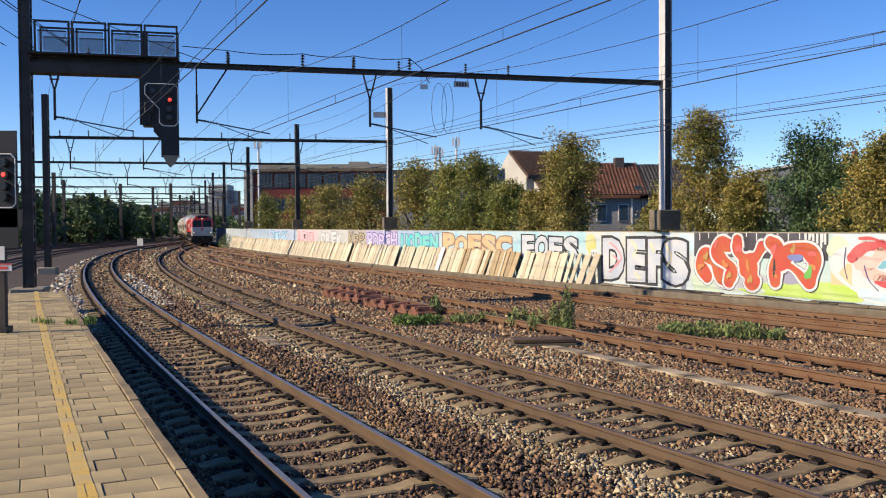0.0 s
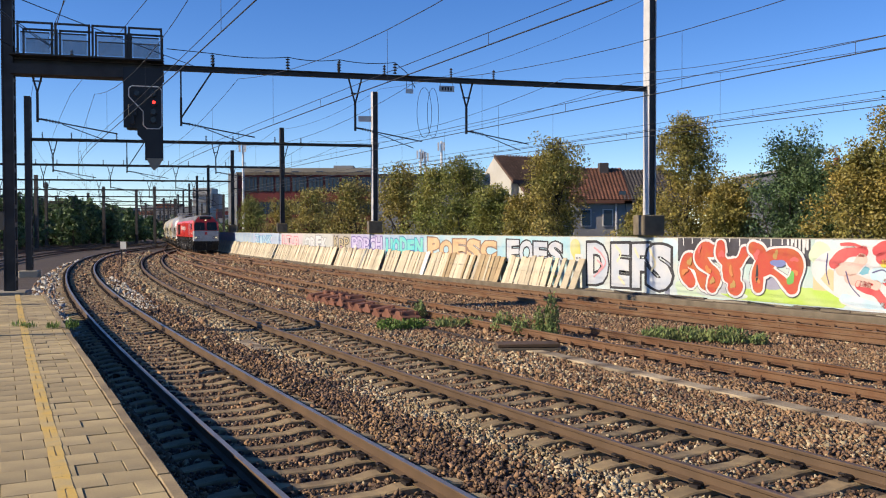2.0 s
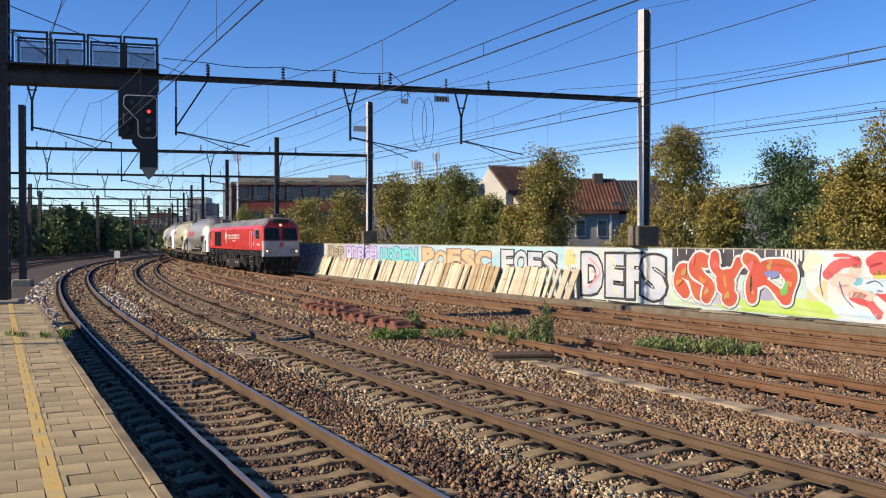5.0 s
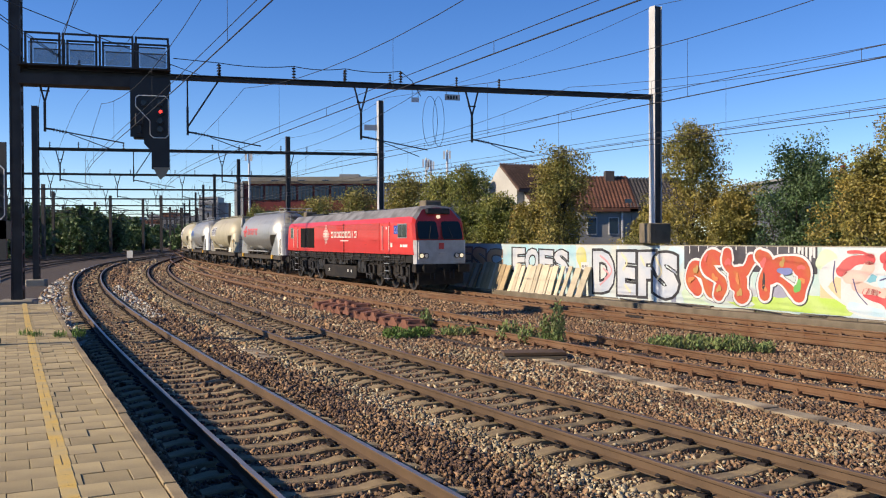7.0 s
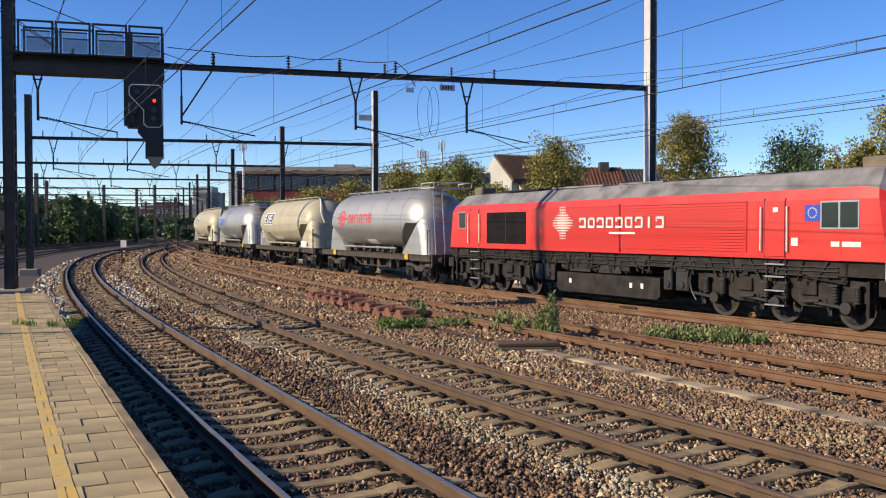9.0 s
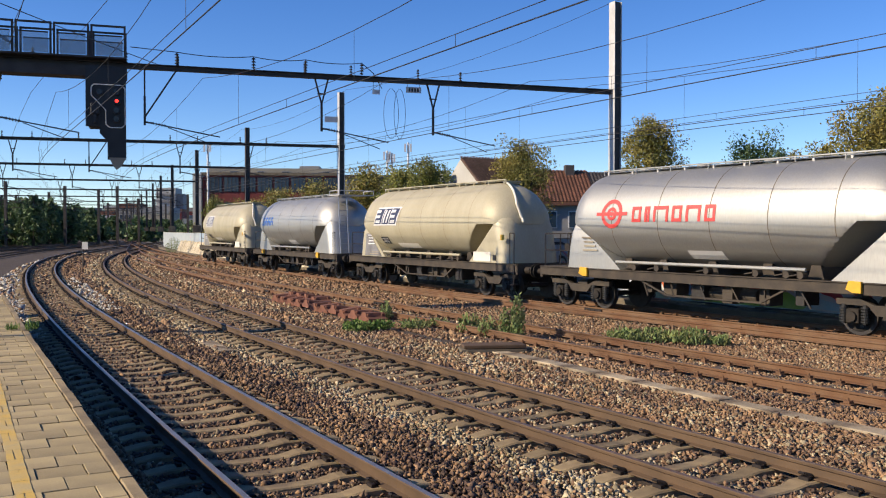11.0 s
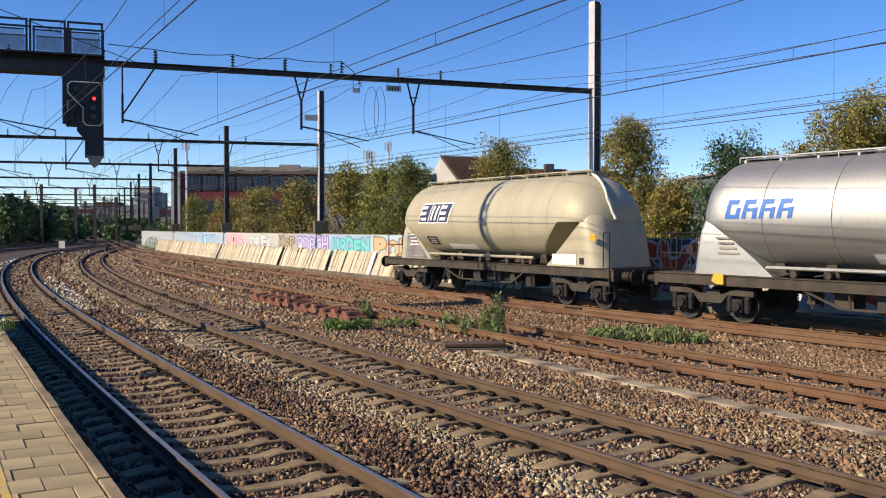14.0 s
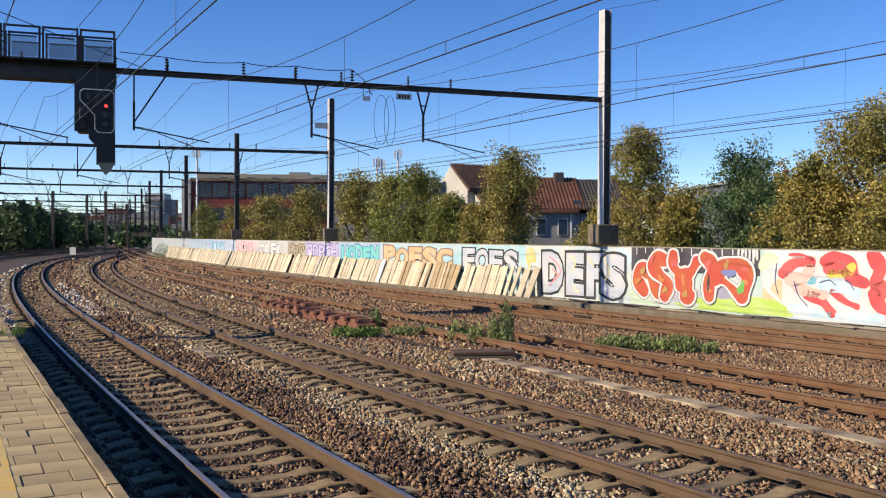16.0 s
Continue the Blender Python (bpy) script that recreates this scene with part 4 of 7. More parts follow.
def tank_wagon(silver, brand):
    m = M_SILVER if silver else M_BEIGE
    label = "silver aluminium powder tank wagon on two bogies" if silver else "dull beige powder tank wagon on two bogies"
    v = thing("tank_wagon", None, label, "tank wagon", "freight train")
    tank = vessel(v, m, silver)
    skirt(v, 1.2, -1, m)
    skirt(v, 13.0, 1, m)
    # underframe
    bm = bmesh.new()
    for sx in (-1, 1):
        box(bm, sx * 1.22 - 0.05, sx * 1.22 + 0.05, 0.62, 14.48, 0.98, 1.26)
        box(bm, sx * 1.22 - 0.09, sx * 1.22 + 0.09, 0.62, 14.48, 1.24, 1.265)
    box(bm, -1.25, 1.25, 0.6, 0.72, 0.9, 1.27)
    box(bm, -1.25, 1.25, 14.38, 14.5, 0.9, 1.27)
    box(bm, -0.25, 0.25, 0.7, 14.4, 0.95, 1.2)
    box(bm, -1.2, 1.2, 12.9, 14.4, 1.25, 1.28)
    part("underframe", bm, M_FRAME, v, "black steel underframe")
    buffers(v, 0.62, -1)
    buffers(v, 14.48, 1)
    freight_bogie(v, 2.35)
    freight_bogie(v, 12.75)
    # weld seams and the dark band at mid height
    for y in (3.5, 5.35, 7.2, 9.05, 10.9):
        w, t, lo, cut = tank_profile(y)
        bm = bmesh.new()
        ring = [[], []]
        for k in range(41):
            a = 2 * math.pi * k / 40
            c, s = math.cos(a), math.sin(a)
            z = 2.72 + s * (t - 2.72) if s >= 0 else 2.72 + s * (2.72 - lo)
            for j, d in enumerate((-0.012, 0.012)):
                ring[j].append((c * (w + 0.005), y + d, max(cut, 2.72 + (z - 2.72) * 1.004)))
        loft(bm, ring, cap=False, closed=False)
        part("weld_seam", bm, M_CONC_DARK if silver else mat_seam(), v)
    # top walkway with rail
    bm = bmesh.new()
    box(bm, -0.32, 0.32, 2.6, 12.2, 4.28, 4.31)
    for y in [2.7 + k * 1.05 for k in range(10)]:
        box(bm, -0.36, 0.36, y, y + 0.06, 4.2, 4.28)
    part("walkway", bm, M_MAST_GREY if silver else m, v, "narrow rooftop walkway")
    for k in range(4):
        bm = bmesh.new()
        y = 4.0 + k * 2.3
        tube(bm, (0.0, y, 4.2), (0.0, y, 4.36), 0.22, seg=14)
        part("hatch", bm, m, v)
    for x in (-0.42,):
        bm = bmesh.new()
        tube(bm, (x, 2.5, 4.34), (x, 12.3, 4.34), 0.022, seg=6)
        for y in [2.5 + k * 1.4 for k in range(8)]:
            tube(bm, (x, y, 4.2), (x, y, 4.34), 0.02, seg=6)
        part("roof_rail", bm, m, v)
    # discharge pipe with valves along the lower flank
    bm = bmesh.new()
    tube(bm, (-1.24, 4.4, 1.5), (-1.24, 10.9, 1.5), 0.05, seg=10)
    part("discharge_pipe", bm, m, v)
    rnd = random.Random(7 if silver else 8)
    for y in (4.6, 5.0, 5.9, 7.5, 9.3, 10.2):
        bm = bmesh.new()
        tube(bm, (-1.2, y, 1.46), (-1.2, y, 1.3), 0.07, seg=8)
        tube(bm, (-1.3, y - 0.08, 1.36), (-1.1, y - 0.08, 1.36), 0.09, seg=10)
        beam(bm, (-1.3, y, 1.38), (-1.3, y + 0.25, 1.33), 0.03, 0.03)
        part("valve", bm, M_FRAME, v)
    for y in (4.2, 5.6, 7.4, 9.2, 10.6):
        bm = bmesh.new()
        prism(bm, [(y, 1.26), (y + 0.1, 1.6), (y + 0.35, 1.6), (y + 0.45, 1.26)], -0.8, 0.8)
        part("saddle", bm, M_FRAME, v)
    # brake gear below
    for k in range(6):
        y = 4.6 + k * 1.05
        bm = bmesh.new()
        box(bm, -1.0 + rnd.uniform(-0.1, 0.2), -0.4, y, y + rnd.uniform(0.2, 0.5), rnd.uniform(0.5, 0.65), 0.95)
        beam(bm, (-1.15, y, 0.98), (-1.1, y + rnd.uniform(-0.3, 0.3), 0.55), 0.04, 0.04)
        part("brake_gear", bm, M_FRAME if k % 3 else M_GRIME, v)
    bm = bmesh.new()
    tube(bm, (-0.6, 6.2, 0.72), (-0.6, 7.9, 0.72), 0.19, seg=14)
    part("air_reservoir", bm, M_FRAME, v)
    bm = bmesh.new()
    for a, b in (((-1.2, 5.0, 0.98), (-1.1, 5.8, 0.6)), ((-1.2, 9.9, 0.98), (-1.1, 9.0, 0.6))):
        beam(bm, a, b, 0.05, 0.05)
    beam(bm, (-1.1, 5.8, 0.6), (-1.1, 9.0, 0.6), 0.05, 0.05)
    part("truss", bm, M_FRAME, v)
    # rear platform rails
    for sx in (-1, 1):
        bm = bmesh.new()
        for y in (13.1, 14.35):
            tube(bm, (sx * 1.15, y, 1.27), (sx * 1.15, y, 2.35), 0.02, seg=6)
        for z in (1.8, 2.35):
            tube(bm, (sx * 1.15, 13.1, z), (sx * 1.15, 14.35, z), 0.02, seg=6)
        tube(bm, (sx * 1.15, 14.35, 2.35), (sx * 0.5, 14.35, 2.35), 0.02, seg=6)
        tube(bm, (sx * 0.5, 14.35, 1.27), (sx * 0.5, 14.35, 2.35), 0.02, seg=6)
        part("platform_rail", bm, M_IRON, v)
        # front corner grab loop and step
        bm = bmesh.new()
        for y in (0.74, 1.0):
            tube(bm, (sx * 1.3, y, 0.55 if y < 0.8 else 1.3), (sx * 1.3, y, 2.35), 0.018, seg=6)
        tube(bm, (sx * 1.3, 0.74, 2.35), (sx * 1.3, 1.0, 2.35), 0.018, seg=6)
        box(bm, sx * 1.25 - 0.15, sx * 1.25 + 0.1, 0.62, 0.95, 0.53, 0.56)
        part("grab_rail", bm, M_IRON, v)
    bm = bmesh.new()
    tube(bm, (-0.8, 13.6, 1.27), (-0.8, 13.6, 1.9), 0.03, seg=6)
    tube(bm, (-0.86, 13.6, 1.9), (-0.8, 13.6, 1.9), 0.13, seg=14)
    part("handbrake_wheel", bm, M_IRON, v)
    # plates on the flanks
    if not silver:
        text_plate(v, "data_plate", 2.24, 3.4, 1.32, 1.66, 1.275, M_CREAM, "blank pale plate")
        text_plate(v, "notice_plate", 1.9, 2.1, 1.36, 1.56, 1.275, M_BLACK)
    bm = bmesh.new()
    for k in range(4):
        z = 2.2 - k * 0.13
        panel(bm, (11.95 - 0.09 * k, 12.4 - 0.02 * k - (0.08 if k % 3 else 0)), (z, z + 0.05), 1.285)
    part("data_lines", bm, M_CONC if silver else M_WHITE, v, "data lines as plain white bars")
    if not silver:
        bm = bmesh.new()
        prism(bm, [(11.0, 1.3), (12.7, 1.3), (12.55, 2.3), (12.2, 2.3)], -1.282, -1.272)
        part("data_panel", bm, M_ROOF, v, "dark grey data panel on the skirt")
        text_plate(v, "table_bars", 11.3, 12.2, 1.37, 1.405, 1.284, M_CONC, "data table as plain white bars")
        text_plate(v, "table_bars", 11.3, 12.0, 1.475, 1.495, 1.284, M_CONC)
    if silver:
        on_tank(v, "tank_plate", quad_strip(7.0, 8.2, 1.66, 1.9, 2), M_WHITE, 0.02, "white plate low on the flank")
    else:
        on_tank(v, "tank_plate", quad_strip(7.9, 9.7, 1.7, 1.9, 2), M_CREAM, 0.02, "pale plate low on the flank")
        on_tank(v, "notice_plate", quad_strip(10.3, 11.0, 1.86, 2.16, 3), M_BLACK, 0.02, "small black notice with white lines as bars")
        for k in range(3):
            on_tank(v, "notice_bar", quad_strip(10.38, 10.92 - 0.12 * (k % 2), 1.92 + 0.08 * k, 1.945 + 0.08 * k, 1), M_WHITE, 0.028)
    if silver:
        # ladder, end box and yellow levers
        bm = bmesh.new()
        for x in (-0.9, -0.45):
            tube(bm, (x, 0.95, 1.3), (x, 1.25, 4.1), 0.025, seg=6)
        for k in range(9):
            f = k / 9.0
            tube(bm, (-0.9, 0.96 + 0.28 * f, 1.5 + 2.5 * f), (-0.45, 0.96 + 0.28 * f, 1.5 + 2.5 * f), 0.015, seg=6)
        part("ladder", bm, M_STEEL, v, "steel end ladder")
        bm = bmesh.new()
        box(bm, -0.95, 0.95, 1.05, 2.3, 4.2, 4.24)
        for x in (-0.95, 0.95):
            tube(bm, (x, 1.05, 4.24), (x, 1.05, 4.45), 0.02, seg=6)
            tube(bm, (x, 2.3, 4.24), (x, 2.3, 4.45), 0.02, seg=6)
            tube(bm, (x, 1.05, 4.45), (x, 2.3, 4.45), 0.02, seg=6)
        tube(bm, (-0.95, 1.05, 4.45), (0.95, 1.05, 4.45), 0.02, seg=6)
        part("end_platform", bm, M_MAST_GREY, v)
        for y in (2.9, 12.1):
            bm = bmesh.new()
            prism(bm, [(y, 1.02), (y, 1.28), (y + 0.3, 1.3), (y + 0.38, 1.1), (y + 0.2, 1.02)], -1.36, -1.28)
            part("changeover_lever", bm, M_AMBER, v, "yellow changeover lever")
    else:
        # pale filling pipe over the front dome
        pts = []
        for k in range(11):
            q = k / 10.0
            y = 2.9 - 1.35 * math.sin(q * math.pi / 2)
            w_, t_, _, _ = tank_profile(y)
            x = -0.2 - 0.5 * q
            pts.append((x * min(1, w_ / 0.9), y - 0.08 * q, 2.72 + (t_ - 2.72) * math.sqrt(max(0.05, 1 - (x / max(w_, abs(x) + 0.02)) ** 2)) + 0.07))
        pts.append((pts[-1][0], pts[-1][1] - 0.05, 2.75))
        bm = bmesh.new()
        for a, b in zip(pts, pts[1:]):
            tube(bm, a, b, 0.045, seg=8)
        part("vent_pipe", bm, M_CREAM, v, "cream vent pipe over the dome")
        bm = bmesh.new()
        panel(bm, (1.35, 1.6), (2.1, 2.3), 1.29)
        part("warning_plate", bm, M_AMBER, v)
    brand(v)
    return v


SEAM = []


def mat_seam():
    if not SEAM:
        SEAM.append(mat("beige_seam", (0.36, 0.29, 0.18), 0.6, vary=0.15))
    return SEAM[0]


def on_tank(v, name, polys, m, lift, label=""):
    """Shapes given as (y, height) outlines laid on the curved camera-side flank."""
    verts, faces = [], []
    for poly in polys:
        # cut into short steps so that the shape follows the round flank
        ys = sorted({round(p[0], 4) for p in poly})
        base = len(verts)
        for y, z in poly:
            w, t, lo, cut = tank_profile(y)
            s = (z - 2.72) / (t - 2.72) if z >= 2.72 else (z - 2.72) / (2.72 - lo)
            verts.append((-(w * math.sqrt(max(0, 1 - min(0.98, abs(s)) ** 2)) + lift), y, z))
        faces.append(tuple(range(base, len(verts))))
    ob = raw_mesh(name, verts, faces, m, v)
    return tagged(ob, label) if label else ob


def quad_strip(y0, y1, z0, z1, n=4, shear=0.0):
    out = []
    for k in range(n):
        a, b = z0 + (z1 - z0) * k / n, z0 + (z1 - z0) * (k + 1) / n
        sa, sb = shear * (a - z0), shear * (b - z0)
        out.append([(y1 - sa, a), (y0 - sa, a), (y0 - sb, b), (y1 - sb, b)])
    return out


def brand_evs(v):
    on_tank(v, "brand_panel", quad_strip(9.3, 11.45, 2.66, 3.46, 6, 0.35), M_WHITE, 0.014, "white panel with dark slanted blocks")
    dark = mat("brand_navy", (0.03, 0.04, 0.09), 0.5, vary=0.05)
    for k in range(3):
        y1 = 11.37 - k * 0.69
        on_tank(v, "brand_block", quad_strip(y1 - 0.62, y1, 2.72, 3.4, 6, 0.35), dark, 0.02)
        for a, b, c, d in ((0.1, 0.52, 2.77, 2.89), (0.1, 0.5, 2.99, 3.11), (0.1, 0.52, 3.22, 3.34)) if k != 1 else ((0.1, 0.24, 2.77, 3.34), (0.38, 0.52, 2.77, 3.34)):
            on_tank(v, "brand_block", quad_strip(y1 - b, y1 - a, c, d, 3, 0.35), M_WHITE, 0.026)


def brand_ring(v):
    # red ring with bar, then six rounded blocks
    n = 20
    cy, cz = 10.9, 2.95
    for r0, r1, name in ((0.32, 0.44, "brand_ring"), (0.1, 0.2, "brand_ring")):
        polys = []
        for k in range(n):
            a, b = 2 * math.pi * k / n, 2 * math.pi * (k + 1) / n
            polys.append([(cy + r * math.cos(q), cz + r * math.sin(q)) for r, q in ((r1, a), (r1, b), (r0, b), (r0, a))])
        on_tank(v, name, polys, M_MARK_RED, 0.012)
    on_tank(v, "brand_bar", quad_strip(10.25, 11.55, 2.9, 3.0, 1), M_MARK_RED, 0.016)
    y = 10.05
    for w in (0.36, 0.2, 0.56, 0.36, 0.52, 0.36):
        for a, b, c, d in ((0, 0.09, 2.7, 3.15), (0, w, 3.05, 3.15), (w - 0.09, w, 2.7, 3.1)) + (((0, w, 2.7, 2.79),) if w == 0.36 else ()):
            on_tank(v, "brand_block", quad_strip(y - b, y - a, c, d, 3), M_MARK_RED, 0.012)
        y -= w + 0.14


def brand_blue(v):
    blue = mat("brand_blue", (0.03, 0.16, 0.55), 0.5, vary=0.05)
    y = 12.0
    for k in range(4):
        for a, b, c, d in ((0, 0.12, 2.72, 3.2), (0.1, 0.4, 3.08, 3.2), (0.1, 0.4, 2.72, 2.82) if k in (0,) else (0.12, 0.36, 2.9, 2.98), (0.3, 0.42, 2.72, 3.0)):
            on_tank(v, "brand_block", quad_strip(y - b, y - a, c, d, 3, 0.2), blue, 0.012)
        y -= 0.5


loco = locomotive()
WAGONS = [tank_wagon(True, brand_ring), tank_wagon(False, brand_evs), tank_wagon(True, brand_blue), tank_wagon(False, brand_evs)]
tagged(WAGONS[0], "silver aluminium powder tank wagon with red ring mark")
tagged(WAGONS[2], "silver aluminium powder tank wagon with blue mark")


def front_s(t):
    """Where the locomotive's front stands on its track at t seconds."""
    return 101.98 - 10.931 * t - 0.05023 * t * t


def vehicle_pose(s, p0, p1, z=0.0):
    """A vehicle whose pivots at p0 and p1 behind its front ride on the track."""
    a, b = T4.at(s + p0), T4.at(s + p1)
    th = math.atan2(a[0] - b[0], b[1] - a[1])
    return Matrix.Translation((a[0] + p0 * math.sin(th), a[1] - p0 * math.cos(th), z)) @ Matrix.Rotation(th, 4, 'Z')


LAGS = [(loco, 0.0, 3.45, 16.65)] + [(w, lag, 2.35, 12.75) for w, lag in zip(WAGONS, (20.95, 36.1, 51.5, 66.95))]


# ---- signal on the first gantry ----
M_SIG_RED = glow("signal_red_glow", (1.0, 0.03, 0.02), 2.6)
M_MESH = mat("railing_mesh", (0.3, 0.34, 0.38), 0.6, metal=0.2, vary=0.05)
M_LENS = mat("unlit_lens", (0.015, 0.012, 0.01), 0.2, vary=0.05)


def mesh_panel_material():
    m = bpy.data.materials.new("wire_mesh")
    m.use_nodes = True
    n, l = m.node_tree.nodes, m.node_tree.links
    b = n["Principled BSDF"]
    b.inputs["Base Color"].default_value, b.inputs["Roughness"].default_value = (0.2, 0.21, 0.22, 1), 0.6
    b.inputs["Alpha"].default_value = 0.32
    return m


M_WIREMESH = mesh_panel_material()


def signal_head(parent, x, y, z0, name_extra=""):
    """Black board with pale outline; z0 is its lower edge. It faces the platform, at -y."""
    bm = bmesh.new()
    outline = [(-0.6, 1.0), (-0.6, 2.85), (0.56, 2.85), (0.56, 0.0), (0.02, 0.0), (0.02, 0.55), (-0.2, 0.8), (-0.2, 1.0)]
    a = [bm.verts.new((x + px_, y, z0 + pz)) for px_, pz in outline]
    b = [bm.verts.new((x + px_, y + 0.06, z0 + pz)) for px_, pz in outline]
    bm.faces.new(a)
    bm.faces.new(b[::-1])
    for i in range(len(a)):
        bm.faces.new((a[i], a[(i + 1) % len(a)], b[(i + 1) % len(a)], b[i]))
    bmesh.ops.recalc_face_normals(bm, faces=bm.faces)
    s = part("signal_board", bm, M_BLACK, parent, "black signal board")
    # pale outline: chamfered loop
    loop = [(-0.36, 2.28), (-0.44, 2.2), (-0.44, 1.95), (-0.02, 1.5), (-0.02, 1.08), (0.08, 0.98), (0.44, 0.98), (0.53, 1.08), (0.53, 2.18), (0.43, 2.28)]
    bm = bmesh.new()
    for p, q in zip(loop, loop[1:] + loop[:1]):
        tube(bm, (x + p[0], y - 0.012, z0 + p[1]), (x + q[0], y - 0.012, z0 + q[1]), 0.016, seg=5)
    part("pale_outline", bm, M_WHITE, s)
    for k, (lx, lz) in enumerate(((0.28, 2.06), (0.3, 1.78), (0.28, 1.5), (0.28, 1.24), (-0.2, 2.05))):
        bm = bmesh.new()
        tube(bm, (x + lx, y + 0.01, z0 + lz), (x + lx, y - 0.14, z0 + lz), 0.105, seg=14)
        part("lens_hood", bm, M_BLACK, s)
        bm = bmesh.new()
        tube(bm, (x + lx, y - 0.1, z0 + lz), (x + lx, y - 0.148, z0 + lz), 0.05 if k == 1 else 0.08, seg=14)
        part("lens", bm, M_SIG_RED if k == 1 else M_LENS, s, "lit red lens" if k == 1 else "")
    return s


def gantry_signal():
    g = GANTRIES[0]
    # walkway box under and on the beam
    bm = bmesh.new()
    box(bm, -21.5, -17.1, -0.35, 0.35, BEAM_Z - 0.42, BEAM_Z - 0.12)
    box(bm, -21.5, -17.1, -0.5, 0.5, BEAM_Z + 0.12, BEAM_Z + 0.17)
    part("walkway_deck", bm, M_MAST, g, "dark signal walkway deck")
    w = (21.3 - 17.1) / 4
    for y in (-0.5, 0.5):
        for k in range(4):
            x0 = -21.3 + k * w
            bm = bmesh.new()
            for x in (x0 + 0.05, x0 + w - 0.05):
                box(bm, x - 0.03, x + 0.03, y - 0.03, y + 0.03, BEAM_Z + 0.12, BEAM_Z + 1.12)
            box(bm, x0 + 0.05, x0 + w - 0.05, y - 0.02, y + 0.02, BEAM_Z + 1.06, BEAM_Z + 1.12)
            box(bm, x0 + 0.12, x0 + w - 0.12, y - 0.015, y + 0.015, BEAM_Z + 0.78, BEAM_Z + 0.82)
            r = part("railing", bm, M_MAST, g)
            bm = bmesh.new()
            box(bm, x0 + 0.12, x0 + w - 0.12, y - 0.004, y + 0.004, BEAM_Z + 0.2, BEAM_Z + 0.78)
            part("mesh_infill", bm, M_WIREMESH, r, "fine wire mesh panel")
    # ladder cage and box beside the board
    signal_head(g, -17.68, -0.55, BEAM_Z - 2.98)
    bm = bmesh.new()
    box(bm, -18.2, -17.15, -0.45, 0.1, BEAM_Z - 2.0, BEAM_Z - 0.42)
    part("signal_frame", bm, M_BLACK, g)
    bm = bmesh.new()
    box(bm, -18.12, -17.9, -0.9, -0.62, BEAM_Z - 1.65, BEAM_Z - 1.3, bevel=0.02)
    box(bm, -18.05, -17.95, -0.9, -0.7, BEAM_Z - 1.9, BEAM_Z - 1.65)
    part("speaker_box", bm, M_BLACK, g)
    bm = bmesh.new()
    prism_xz(bm, [(-17.62, 4.66), (-17.12, 4.66), (-17.25, 4.4), (-17.4, 4.28), (-17.5, 4.4)], -0.62, -0.6)
    part("speed_plate", bm, M_CONC, g, "pale triangular plate")


def prism_xz(bm, poly, y0, y1):
    a = [bm.verts.new((x, y0, z)) for x, z in poly]
    b = [bm.verts.new((x, y1, z)) for x, z in poly]
    n = len(poly)
    bm.faces.new(a)
    bm.faces.new(b[::-1])
    for i in range(n):
        bm.faces.new((a[i], a[(i + 1) % n], b[(i + 1) % n], b[i]))
    bmesh.ops.recalc_face_normals(bm, faces=bm.faces)


gantry_signal()


def platform_signal():
    """A second signal on its own post past the platform end."""
    v = thing("signal_post", pose(-10.5, 21.9, 0), "black railway signal on a post showing red", "railway signal")
    bm = bmesh.new()
    tube(bm, (-0.5, 0.2, -0.3), (-0.5, 0.2, 4.7), 0.09, seg=10)
    part("post", bm, M_MAST, v)
    signal_head(v, -0.42, 0, 1.95)
    bm = bmesh.new()
    box(bm, -0.45, 0.25, 0.0, 0.06, 2.45, 2.9)
    part("route_board", bm, M_BLACK, v)
    # signs on a short post on the platform
    s = thing("sign_post", pose(-7.71, 15.7, PLAT), "short grey post with small white signs on the platform", "sign post")
    bm = bmesh.new()
    box(bm, -0.06, 0.06, -0.06, 0.06, 0, 1.42)
    part("post", bm, M_MAST, s)
    bm = bmesh.new()
    box(bm, -0.12, 0.12, -0.12, 0.12, 0, 0.1, bevel=0.01)
    part("foot", bm, M_BLACK, s)
    for x0, x1, z0, z1, m, lab in ((-0.3, 0.08, 1.26, 1.5, M_WHITE, "white sign with black number"), (-0.1, 0.2, 1.07, 1.2, M_WHITE, "white sign with red edge")):
        bm = bmesh.new()
        box(bm, x0, x1, -0.075, -0.062, z0, z1)
        part("sign", bm, m, s, lab)
    bm = bmesh.new()
    box(bm, -0.14, -0.04, -0.082, -0.078, 1.3, 1.46)
    part("sign_mark", bm, M_BLACK, s)
    bm = bmesh.new()
    box(bm, -0.1, 0.2, -0.083, -0.078, 1.18, 1.2)
    box(bm, -0.03, 0.13, -0.083, -0.078, 1.1, 1.15)
    part("sign_mark", bm, M_MARK_RED, s)


platform_signal()


# small white marker post between the first two tracks
def marker_post():
    v = thing("marker_post", pose(-21.2, 62.5, -0.23), "thin grey post with a small white sign beside the track", "marker post")
    bm = bmesh.new()
    tube(bm, (0, 0, 0), (0, 0, 1.75), 0.04, seg=8)
    part("post", bm, M_MAST, v)
    bm = bmesh.new()
    box(bm, -0.05, 0.35, -0.05, -0.03, 1.35, 1.85)
    part("sign", bm, M_CREAM, v)


marker_post()


